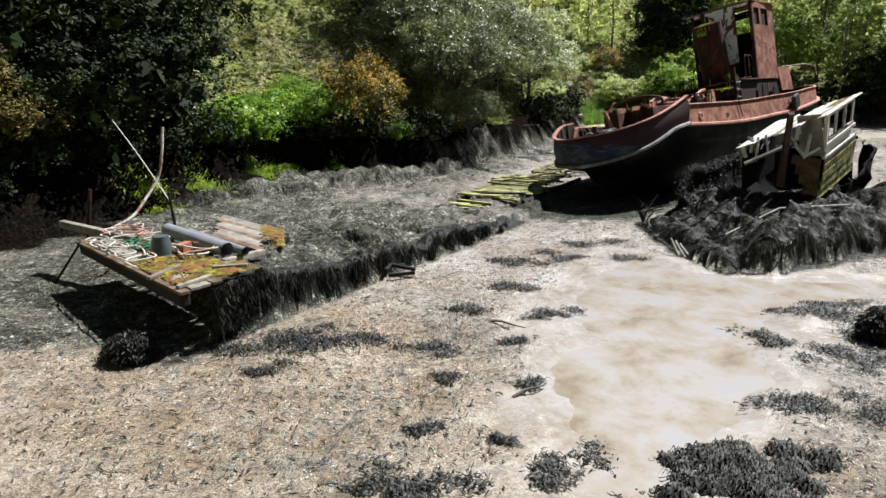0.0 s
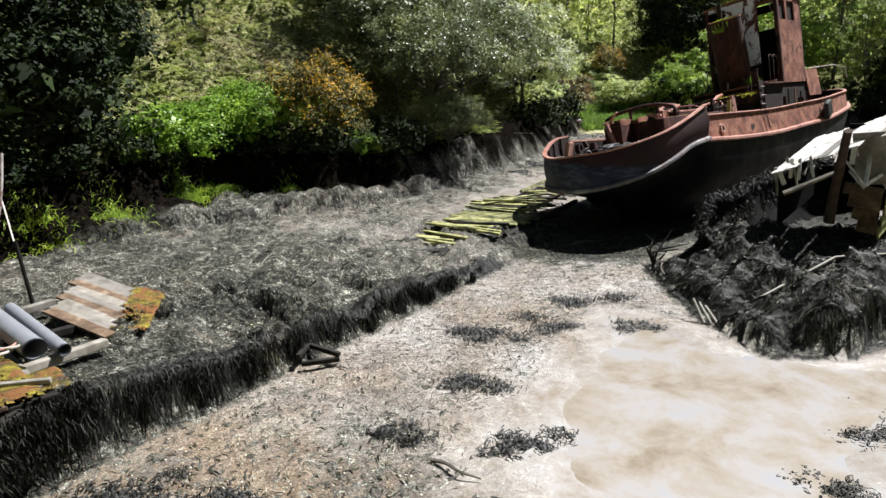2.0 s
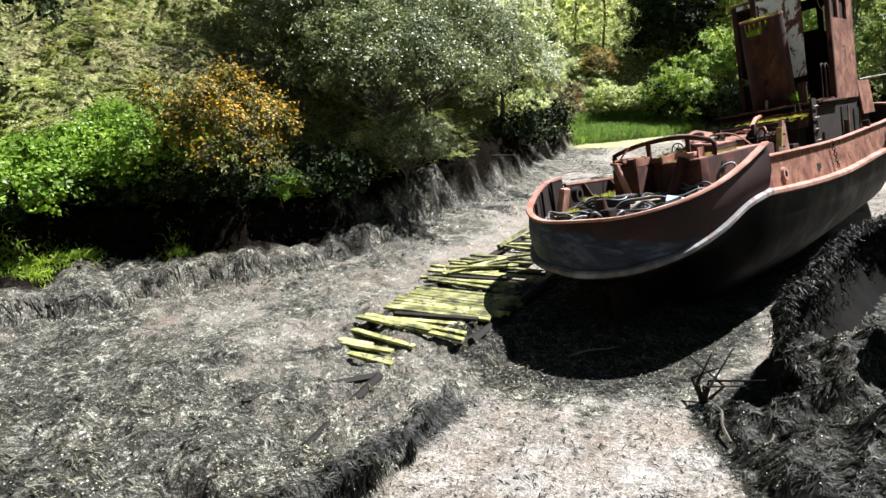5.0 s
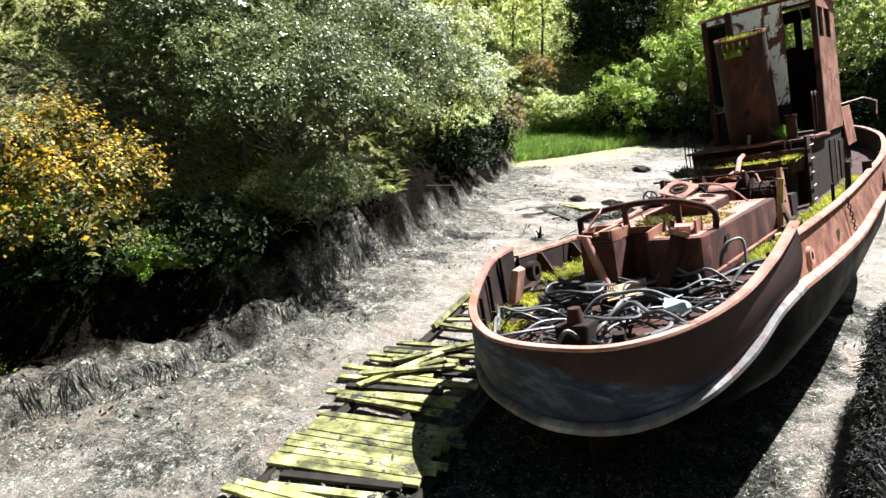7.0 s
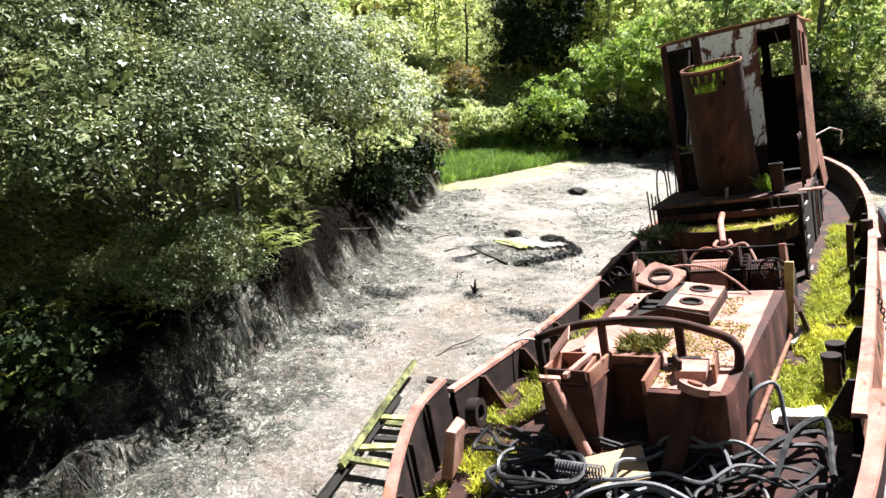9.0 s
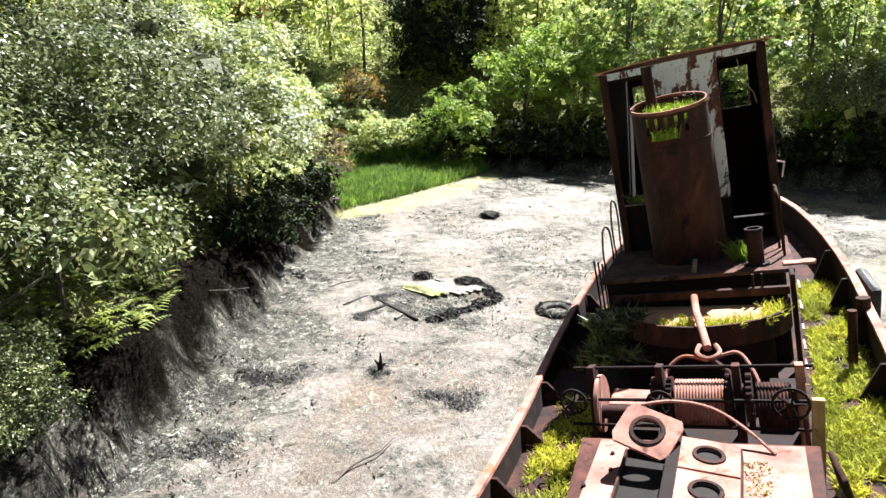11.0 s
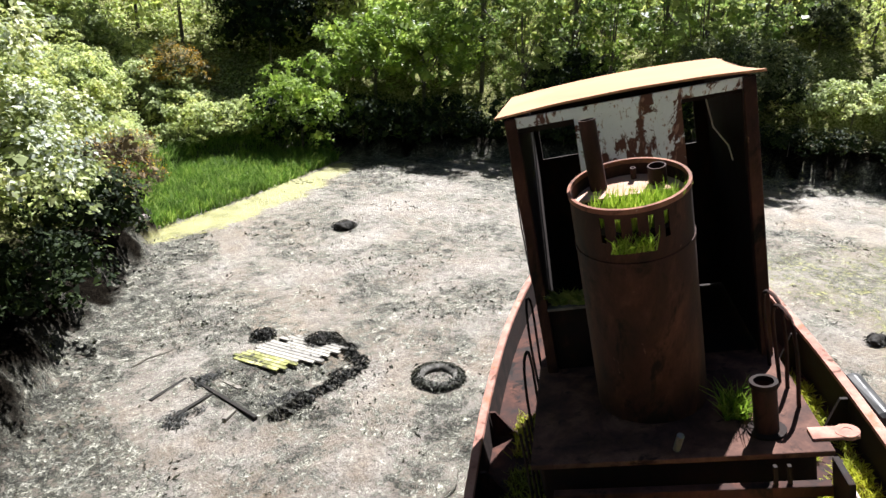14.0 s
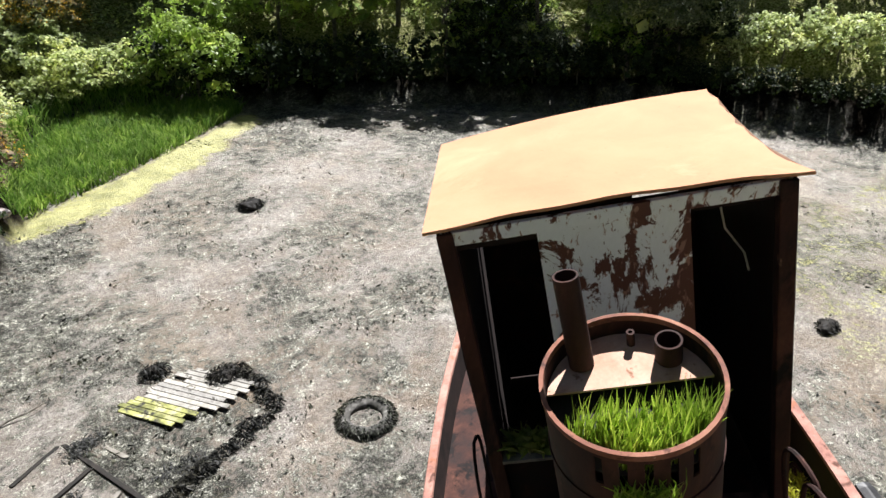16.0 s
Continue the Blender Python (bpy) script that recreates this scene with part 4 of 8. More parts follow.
for i in range(25):
    u = i / 24
    rag = 0.0 if i < 22 else float(rng.uniform(-0.02, 0.02))
    row = []
    for v in np.linspace(0, 1, 21):
        left, right = -1.1 - 0.01 * v, 1.3 - 0.1 * float(smooth(0.0, 0.12, v)) + 0.09 * float(smooth(0.3, 1.0, v))
        right += float(rng.uniform(-0.025, 0.02)) if i == 24 and v > 0.05 else 0.0
        x = left + (right - left) * u
        y = 4.9 + (1.9 + 0.28 * u) * v + (0.012 * math.sin(9 * x) if v < 0.01 else 0) + (rag if v > 0.99 else 0)
        row.append((x, y, 4.035 + 0.05 * (1 - ((x - 0.085) / 1.22) ** 2) - 0.02 * u * v))
    roof_rows.append(row + [(x, y, z - 0.022) for x, y, z in row[::-1]])
fit("wheelhouse_roof", loft(roof_rows, True), ROOF_RUST, "smooth orange rusted roof sheet", smooth_angle=40)



def half_disc(cx, cy, z, r, y_cut):
    bm = bmesh.new()
    a0 = math.asin(max(-1, (y_cut - cy) / r))
    pts = [(cx + r * math.cos(a), cy + r * math.sin(a)) for a in np.linspace(a0, math.pi - a0, 24)]
    top = [bm.verts.new((x, y, z)) for x, y in pts]
    low = [bm.verts.new((x, y, z - 0.015)) for x, y in pts]
    bm.faces.new(top)
    bm.faces.new(low[::-1])
    for k in range(len(pts)):
        bm.faces.new((top[k - 1], low[k - 1], low[k], top[k]))
    return bm


part("cover_plate", half_disc(0, 0, FH - 0.13, FR - 0.02, 0.06), surface("bleached_rusty_plate", [(0.3, (0.42, 0.24, 0.16)), (0.5, (0.55, 0.35, 0.26)), (0.7, (0.62, 0.44, 0.35))], 3, 40, 0.3, (0.8, 0.95), 0.2, 0.003, patch=[((0.2, 0.09, 0.05), 9, 0.6, 0.68)]), funnel, "flat orange rusted cover plate")
part("earth_fill", half_disc(0, 0, FH - 0.22, FR - 0.02, -FR + 0.05), WOOD_DARK, funnel)


def open_pipe(cx, cy, z0, z1, r, tilt=(0, 0)):
    bm = ring_wall(0, 0, 0, z1 - z0, r, r, 0.012, 20)
    bmesh.ops.transform(bm, matrix=Matrix.Translation((cx, cy, z0)) @ pose(0, 0, 0, tilt[0], tilt[1]), verts=bm.verts)
    return bm


part("exhaust_pipe", open_pipe(-0.23, 0.25, FH - 0.13, FH + 0.47, 0.072, (-11, -2)), RUST, funnel, "open rusty exhaust pipe", smooth_angle=40)
part("exhaust_pipe", open_pipe(0.25, 0.22, FH - 0.13, FH + 0.02, 0.075), RUST, funnel, smooth_angle=40)
part("exhaust_pipe", open_pipe(0.07, 0.36, FH - 0.13, FH - 0.03, 0.024), RUST, funnel, smooth_angle=40)

# posts and sills of the wheelhouse
for x in (0.02, WX1 - WX0 - 0.06):
    part("corner_post", boxed((0.11, 0.11, WZ1 - WZ0), Matrix.Translation((x + 0.02, -0.02, (WZ1 - WZ0) / 2)), 0.012), RUST, wheelhouse)
part("header_beam", boxed((WX1 - WX0, 0.05, 0.1), Matrix.Translation(((WX1 - WX0) / 2, -0.025, WZ1 - WZ0 - 0.05)), 0.008), WHITE_PEEL, wheelhouse, "peeling white header strip")
part("window_sill", boxed((0.62, 0.12, 0.03), Matrix.Translation((0.4, -0.03, 0.76)), 0.006), WOOD_GREY, wheelhouse)
part("hanging_wire", tube(bmesh.new(), [(1.85, 0.3, 2.6), (1.9, 0.32, 2.3), (2.02, 0.3, 2.1), (2.05, 0.3, 1.95)], 0.008, 5), ROPE, wheelhouse)
part("side_wire", tube(bmesh.new(), [(-0.03, 0.1, 2.6), (-0.05, 0.12, 1.6), (-0.04, 0.12, 1.0)], 0.008, 5), RUST_DARK, wheelhouse)

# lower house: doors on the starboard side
# Solid near-black panels paint the shade inside the doorways.
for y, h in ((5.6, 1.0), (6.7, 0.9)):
    fit("doorway", boxed((0.02, 0.5, h), Matrix.Translation((1.165, y, 0.05 + h / 2)), 0.004), WOOD_DARK, "near-black panel painting the shade in an open doorway")
    fit("door_frame", boxed((0.03, 0.05, h), Matrix.Translation((1.18, y + 0.28, 0.05 + h / 2)), 0.006), RUST_SIDE)
fit("breast_plate", boxed((0.04, 1.2, 0.9), Matrix.Translation((1.2, 7.6, 1.2)) @ pose(0, 0, 0, 0, -6, 0), 0.01), RUST_SIDE)
fit("bow_rail", tube(bmesh.new(), [(1.0, 8.0, 1.7), (1.3, 9.6, 1.75), (1.5, 10.2, 1.6), (1.45, 10.5, 1.25)], 0.02, 6), STRAKE_PALE, smooth_angle=50)

# boat deck fittings
lug = fit("towing_lug", boxed((0.34, 0.16, 0.03), Matrix.Translation((1.3, 3.56, 1.275)), 0.012), RUST_PALE, "flat steel lug with an eye hole")
part("eye", ring_wall(1.4, 3.56, 1.26, 1.294, 0.09, 0.09, 0.05, 20), RUST_PALE, lug)
drum = fit("vent_drum", ring_wall(0.84, 3.66, 1.26, 1.72, 0.095, 0.095, 0.012, 24), RUST, "short open vent pipe", smooth_angle=40)
part("collar", ring_wall(0.84, 3.66, 1.69, 1.735, 0.107, 0.107, 0.03, 24), RUST_DARK, drum, smooth_angle=40)
part("flange", ring_wall(0.84, 3.66, 1.262, 1.285, 0.15, 0.15, 0.06, 24), RUST_DARK, drum)


def hoop(points, r=0.018):
    return tube(bmesh.new(), [tuple(p) for p in catmull(points, 22)], r, 6)


for dy in (0.0, 0.32):
    fit("handrail", hoop([(1.17, 3.96 + dy, 1.26), (1.17, 3.97 + dy, 1.9), (1.16, 4.02 + dy, 2.06), (1.14, 4.2 + dy, 2.1), (1.13, 4.36 + dy, 2.05), (1.13, 4.38 + dy, 1.26)]), RUST, smooth_angle=50)
fit("handrail", hoop([(-1.13, 4.0, 0.6), (-1.13, 4.02, 1.7), (-1.13, 4.1, 1.8), (-1.13, 4.3, 1.82), (-1.13, 4.45, 1.78), (-1.13, 4.48, 0.6)], 0.015), RUST_DARK, smooth_angle=50)
fit("handrail", hoop([(-1.13, 4.9, 0.6), (-1.13, 4.92, 2.0), (-1.13, 5.0, 2.08), (-1.12, 5.15, 2.05), (-1.12, 5.2, 1.2)], 0.015), RUST_DARK, smooth_angle=50)
for k in range(4):
    fit("handrail_post", rod(bmesh.new(), (-1.15, 3.4 + 0.22 * k, 0.4), (-1.15, 3.4 + 0.22 * k, 1.55 - 0.08 * k), 0.013), RUST_DARK)
fit("ladder_plate", boxed((0.05, 0.32, 1.35), Matrix.Translation((1.2, 3.05, 0.65)), 0.01), RUST_DARK)
for k in range(5):
    fit("ladder_rung", rod(bmesh.new(), (1.26, 2.9, 0.15 + 0.25 * k), (1.26, 3.2, 0.15 + 0.25 * k), 0.014), STRAKE_PALE)
# towing tray behind the funnel
arc = [(1.16, 3.1), (1.13, 2.75), (0.95, 2.5), (0.62, 2.3), (0.2, 2.22), (-0.25, 2.32), (-0.62, 2.58), (-0.9, 2.95), (-0.93, 3.3)]
arc = [tuple(p) for p in catmull(arc, 30)]
rows = [[(x, y, 0.98), (x, y, 0.72), (x * 0.98, y + 0.03, 0.72), (x * 0.98, y + 0.03, 0.98)] for x, y in arc]
fit("tray_rim", loft(rows, True), RUST, "curved steel rim of the towing tray", smooth_angle=40)
bm = bmesh.new()
bm.faces.new([bm.verts.new((x, y, 0.9)) for x, y in arc])
fit("tray_floor", bm, ROOF_RUST)
fit("tray_support", boxed((1.7, 0.6, 0.75), Matrix.Translation((0.1, 2.95, 0.36)), 0.02), RUST_DARK)
fit("cross_beam", boxed((2.1, 0.08, 0.1), Matrix.Translation((0.12, 3.2, 1.05)), 0.012), RUST)
for x in (0.78, 0.88):
    fit("stub_post", boxed((0.03, 0.04, 0.22), Matrix.Translation((x, 3.2, 1.16)), 0.006), RUST_DARK)
hook = fit("towing_hook", tube(bmesh.new(), [(0.12, 2.9, 1.12), (0.16, 2.5, 1.08), (0.26, 2.0, 0.96), (0.3, 1.8, 0.9)], 0.045, 8), RUST_PALE, "pale rusted towing hook arm", smooth_angle=50)
part("shackle", hoop([(0.22, 1.84, 0.92), (0.2, 1.7, 0.88), (0.31, 1.62, 0.86), (0.42, 1.7, 0.88), (0.38, 1.84, 0.92)], 0.026), RUST_PALE, hook, smooth_angle=50)
fit("bent_bar", hoop([(0.3, 1.7, 0.8), (0.05, 1.68, 0.86), (-0.12, 1.6, 0.72), (-0.1, 1.45, 0.62), (0.1, 1.4, 0.6)], 0.018), RUST_PALE, smooth_angle=50)
fit("bent_bar", hoop([(0.35, 1.7, 0.82), (0.6, 1.66, 0.9), (0.72, 1.5, 0.78), (0.8, 1.3, 0.6)], 0.02), RUST_PALE, smooth_angle=50)
fit("bent_bar", hoop([(0.33, 1.66, 0.84), (0.5, 1.5, 0.76), (0.62, 1.35, 0.66), (0.7, 1.2, 0.6)], 0.028), RUST, smooth_angle=50)
fit("pipe_stub", rod(bmesh.new(), (0.1, 3.45, 1.28), (0.14, 3.38, 1.46), 0.03), HOSE_GREY)

# winch
winch = fit("winch", boxed((2.2, 0.9, 0.12), Matrix.Translation((0.12, 1.25, 0.02)), 0.02), RUST_DARK, "rusty towing winch with two wire drums")


def frame_plate(x, y=1.2):
    bm = bmesh.new()
    pts = [(y - 0.38, 0.0), (y + 0.38, 0.0), (y + 0.2, 0.5), (y + 0.1, 0.95), (y - 0.06, 0.98), (y - 0.12, 0.55)]
    a = [bm.verts.new((x - 0.035, p, z)) for p, z in pts]
    b = [bm.verts.new((x + 0.035, p, z)) for p, z in pts]
    bm.faces.new(a)
    bm.faces.new(b[::-1])
    for k in range(len(pts)):
        bm.faces.new((a[k - 1], a[k], b[k], b[k - 1]))
    return bm


for x in (-0.82, -0.13, 0.58, 1.12):
    part("side_frame", frame_plate(x), RUST_PALE if x > 1 else RUST, winch)


def gear(x, y, z, r, width, teeth):
    bm = bmesh.new()
    rows = []
    for k in range(teeth * 4 + 1):
        a = 2 * math.pi * k / (teeth * 4)
        rr = r if (k % 4) < 2 else r * 0.93
        rows.append([(x - width / 2, y + math.cos(a) * rr, z + math.sin(a) * rr), (x + width / 2, y + math.cos(a) * rr, z + math.sin(a) * rr),
                     (x + width / 2, y, z), (x - width / 2, y, z)])
    return loft(rows)


def wound_drum(x0, x1, y, z, r):
    rows, turns = [], int((x1 - x0) / 0.028)
    for k in range(turns * 2 + 1):
        x = x0 + (x1 - x0) * k / (turns * 2)
        rr = r + (0.014 if k % 2 else 0)
        rows.append([(x, y + math.cos(a) * rr, z + math.sin(a) * rr) for a in (2 * math.pi * j / 20 for j in range(20))])
    return loft(rows, True)


part("wire_drum", wound_drum(0.0, 0.46, 1.2, 0.56, 0.23), RUST_PALE, winch, "drum wound with rusty wire rope", smooth_angle=35)
part("wire_drum", wound_drum(0.74, 1.04, 1.2, 0.54, 0.22), RUST, winch, smooth_angle=35)
part("shaft_drum", rod(bmesh.new(), (-0.76, 1.1, 0.5), (-0.2, 1.1, 0.5), 0.07, sides=16), RUST, winch, smooth_angle=40)
part("flange_disc", rod(bmesh.new(), (-0.78, 1.2, 0.55), (-0.74, 1.2, 0.55), 0.3, sides=28), RUST_PALE, winch, smooth_angle=40)
for x, r in ((-0.2, 0.24), (-0.05, 0.24), (0.5, 0.27), (0.68, 0.27)):
    part("gear_wheel", gear(x, 1.22, 0.58, r, 0.05, 26), RUST, winch)
for z, y in ((0.93, 1.25), (0.69, 1.0), (0.45, 0.92)):
    part("tie_rod", rod(bmesh.new(), (-1.02, y, z), (1.24, y, z), 0.018), RUST_DARK, winch)


def handwheel(x, y, z, r):
    bm = bmesh.new()
    ring = [(x + math.cos(a) * r, y, z + math.sin(a) * r) for a in np.linspace(0, 2 * math.pi, 21)]
    tube(bm, ring, 0.014, 6)
    for k in range(5):
        a = 2 * math.pi * k / 5
        rod(bm, (x, y, z), (x + math.cos(a) * r, y, z + math.sin(a) * r), 0.01, sides=6)
    rod(bm, (x, y - 0.03, z), (x, y + 0.12, z), 0.03, sides=10)
    return bm


for x, r in ((-0.98, 0.13), (-0.12, 0.12), (1.02, 0.15)):
    part("handwheel", handwheel(x, 0.92, 0.7, r), RUST_DARK, winch)
part("brake_rod", rod(bmesh.new(), (1.14, 0.86, 0.05), (1.12, 0.9, 0.56), 0.02), RUST, winch)
fit("bent_rod", hoop([(-0.28, 0.5, 0.88), (0.05, 0.56, 0.9), (0.4, 0.5, 0.86), (0.65, 0.38, 0.74), (0.86, 0.22, 0.6)], 0.016), RUST_PALE, smooth_angle=50)
fit("yellow_post", boxed((0.1, 0.08, 0.85), Matrix.Translation((1.2, 0.72, 0.42)) @ pose(0, 0, 0, -4, 4), 0.012), surface("faded_yellow_paint", [(0.3, (0.35, 0.25, 0.1)), (0.7, (0.5, 0.4, 0.2))], 5, 50, 0.3, (0.7, 0.9), 0.3, 0.004, patch=[((0.2, 0.08, 0.05), 4, 0.54, 0.62)]))
fit("bent_plate", rough_up(boxed((0.05, 0.3, 0.5), Matrix.Translation((1.34, 0.5, 0.2)) @ pose(0, 0, 0, 20, -15, 10), 0.02), 0.04), RUST)
fit("deck_box", rough_up(boxed((0.3, 0.35, 0.45), Matrix.Translation((1.0, 1.9, 0.22)), 0.02), 0.03), RUST_DARK)
fit("deck_box", rough_up(boxed((0.55, 0.4, 0.12), Matrix.Translation((-0.45, 1.5, 0.42)), 0.02), 0.03), RUST_PALE)

# towing arch over the casing
arch = fit("towing_arch", tube(bmesh.new(), [tuple(p) for p in catmull([(-0.9, -1.94, 0.8), (-0.7, -1.93, 0.87), (-0.45, -1.9, 0.93), (-0.17, -1.88, 0.965), (0.2, -1.88, 0.985), (0.55, -1.9, 0.965), (0.85, -1.95, 0.9), (1.06, -2.0, 0.82), (1.09, -2.02, 0.78), (1.08, -2.04, 0.6)], 26)], 0.043, 8),
           RUST, "curved steel towing arch on two posts", smooth_angle=50)
for x, z in ((-0.18, 0.97), (0.57, 0.96)):
    part("arch_post", boxed((0.08, 0.05, z - 0.57), Matrix.Translation((x, -1.9, 0.57 + (z - 0.57) / 2)), 0.01), RUST, arch)
part("arch_post", boxed((0.08, 0.06, 0.78), Matrix.Translation((-0.88, -1.94, 0.4)), 0.01), RUST_DARK, arch)

# skylight on the casing
hx0, hx1, hy0, hy1 = -0.33, 0.62, -0.9, 0.12
bm = bmesh.new()
for y0 in (hy0, hy1 - 0.02):
    pts = [(hx0, 0.57), (hx1, 0.57), (hx1, 0.7), (0.14, 0.8), (hx0, 0.65)]
    a, b = [bm.verts.new((x, y0, z)) for x, z in pts], [bm.verts.new((x, y0 + 0.02, z)) for x, z in pts]
    bm.faces.new(a)
    bm.faces.new(b[::-1])
    for k in range(5):
        bm.faces.new((a[k - 1], a[k], b[k], b[k - 1]))
box(bm, (0.02, hy1 - hy0, 0.12), Matrix.Translation((hx1 - 0.01, (hy0 + hy1) / 2, 0.635)))
box(bm, (0.02, hy1 - hy0, 0.1), Matrix.Translation((hx0 + 0.01, (hy0 + hy1) / 2, 0.61)))
skylight = fit("skylight", bm, RUST, "engine room skylight with round portholes")
# A dark sheet paints the shade down in the skylight.
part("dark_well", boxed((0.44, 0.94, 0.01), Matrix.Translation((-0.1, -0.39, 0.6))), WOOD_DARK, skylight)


def holed_plate(w, d, thick, hole, cy=0.0):
    """A flat plate round a round hole, about the origin."""
    bm, n = bmesh.new(), 24
    rows = []
    for k in range(n + 1):
        a = 2 * math.pi * k / n
        c, s = math.cos(a), math.sin(a)
        u = min(w / 2 / max(abs(c), 1e-6), d / 2 / max(abs(s), 1e-6))
        rows.append([(c * u, s * u, thick), (c * hole, s * hole + cy, thick), (c * hole, s * hole + cy, 0), (c * u, s * u, 0)])
    return loft([r + r[:1] for r in rows])


for y in (-0.62, -0.13):
    plate = part("skylight_leaf", holed_plate(0.46, 0.46, 0.03, 0.105), RUST_PALE, skylight, "hinged leaf with a round porthole", Matrix.Translation((0.38, y, 0.745)) @ pose(0, 0, 0, 0, 9))
    part("porthole_ring", ring_wall(0, 0, 0.028, 0.045, 0.13, 0.125, 0.03, 24), RUST, plate)
    # A dark disc paints the shade in the round hole.
    part("dark_glass", rod(bmesh.new(), (0, 0, 0.004), (0, 0, 0.01), 0.1, sides=24), WOOD_DARK, plate)
lid = part("skylight_leaf", holed_plate(0.5, 0.42, 0.03, 0.12), RUST_PALE, skylight, "leaf propped open", Matrix.Translation((-0.09, -0.02, 0.9)) @ pose(0, 0, 0, 22, 14, -18))
part("porthole_ring", ring_wall(0, 0, 0.028, 0.045, 0.15, 0.145, 0.03, 24), RUST, lid)
part("hinge", boxed((0.1, 0.98, 0.03), Matrix.Translation((0.12, -0.39, 0.8)), 0.008), RUST_DARK, skylight)

# clutter at the aft end of the casing
hatch_box = fit("hatch_box", boxed((0.4, 0.03, 0.15), Matrix.Translation((-0.33, -2.16, CZ + 0.08)), 0.006), RUST_SIDE, "open rusty steel box on the casing")
for a, size, at in ((0, (0.4, 0.03, 0.13), (-0.33, -2.55, CZ + 0.07)), (1, (0.03, 0.4, 0.15), (-0.53, -2.36, CZ + 0.08)), (2, (0.03, 0.4, 0.13), (-0.16, -2.36, CZ + 0.07))):
    part("box_side", boxed(size, Matrix.Translation(at) @ pose(0, 0, 0, 0, 0, 4 * a - 4), 0.006), RUST_SIDE if a else RUST, hatch_box)
part("box_lid", boxed((0.34, 0.34, 0.015), Matrix.Translation((-0.52, -2.2, CZ + 0.24)) @ pose(0, 0, 0, 8, -48, 14), 0.004), RUST_PALE, hatch_box, "pale hinged lid standing open")
part("angle_bar", boxed((0.05, 0.52, 0.05), Matrix.Translation((-0.26, -2.38, CZ + 0.12)) @ pose(0, 0, 0, 4, 0, -10), 0.006), RUST_PALE, hatch_box)
fit("loose_plate", boxed((0.3, 0.24, 0.012), Matrix.Translation((-0.62, -1.72, CZ + 0.05)) @ pose(0, 0, 0, 8, -14, 24), 0.003), RUST_PALE)
for x, y in ((-0.45, 0.12), (-0.33, 0.02), (-0.42, -0.14), (-0.6, -0.4), (-0.5, -1.2)):
    fit("bolt_head", rod(bmesh.new(), (x, y, CZ), (x, y, CZ + 0.025), 0.022, 0.018, 8), RUST_DARK)
fit("side_box", boxed((0.26, 0.3, 0.1), Matrix.Translation((0.74, -2.25, CZ + 0.06)) @ pose(0, 0, 0, 0, 0, 6), 0.008), RUST_PALE, "shallow box with a worn lid")
fit("side_flange", boxed((0.03, 0.34, 0.17), Matrix.Translation((0.93, -2.22, CZ + 0.09)) @ pose(0, 0, 0, 0, 0, 6), 0.006), RUST_SIDE)
fit("door_coaming", boxed((0.035, 0.6, 0.14), Matrix.Translation((DX1 + 0.018, -2.33, CZ + 0.05)) @ pose(0, 0, 0, 3), 0.008), RUST_SIDE)
fit("door_coaming", boxed((0.035, 0.6, 0.16), Matrix.Translation((DX0 - 0.018, -2.33, CZ + 0.06)) @ pose(0, 0, 0, -3), 0.008), RUST_SIDE)
fit("door_coaming", boxed((DX1 - DX0 + 0.07, 0.035, 0.09), Matrix.Translation(((DX0 + DX1) / 2, DY + 0.02, CZ + 0.04)), 0.008), RUST_SIDE)
fit("vent_pipe", rod(bmesh.new(), (0.62, -2.86, -0.02), (0.84, -2.68, 0.66), 0.085, sides=18), RUST, "leaning vent pipe", smooth_angle=40)
vent_cap = fit("vent_cap", rod(bmesh.new(), (0.835, -2.685, 0.64), (0.855, -2.668, 0.7), 0.125, sides=20), RUST_PALE, smooth_angle=40)
part("cap_boss", rod(bmesh.new(), (0.853, -2.67, 0.69), (0.862, -2.662, 0.72), 0.06, sides=14), RUST_SIDE, vent_cap, smooth_angle=40)
fit("leaning_pipe", rod(bmesh.new(), (-0.14, -2.78, 0.0), (-0.42, -2.7, 0.66), 0.06, sides=14), RUST_PALE, smooth_angle=40)
fit("pipe_lug", rough_up(boxed((0.2, 0.1, 0.05), Matrix.Translation((-0.44, -2.68, 0.68)) @ pose(0, 0, 0, 0, 12, 30), 0.012), 0.015), RUST_PALE)
fit("bracket_plate", boxed((0.03, 0.2, 0.24), Matrix.Translation((0.62, -2.3, 0.66)) @ pose(0, 0, 0, 0, 8, 30), 0.006), RUST)
fit("flat_scrap", rough_up(boxed((0.3, 0.2, 0.02), Matrix.Translation((0.62, -2.05, CZ + 0.05)) @ pose(0, 0, 0, 4, 3, 20)), 0.03), RUST_DARK)
fit("rubbing_bar", rod(bmesh.new(), (1.17, -2.55, 0.12), (1.25, 0.3, 0.12), 0.022), RUST_SIDE)
# Solid disc, coloured as the shade inside the opening.
porthole = fit("porthole", rod(bmesh.new(), (1.1, -1.85, 0.4), (1.155, -1.85, 0.4), 0.085, sides=20), WOOD_DARK, "near-black disc painting the shade in a round opening", smooth_angle=40)

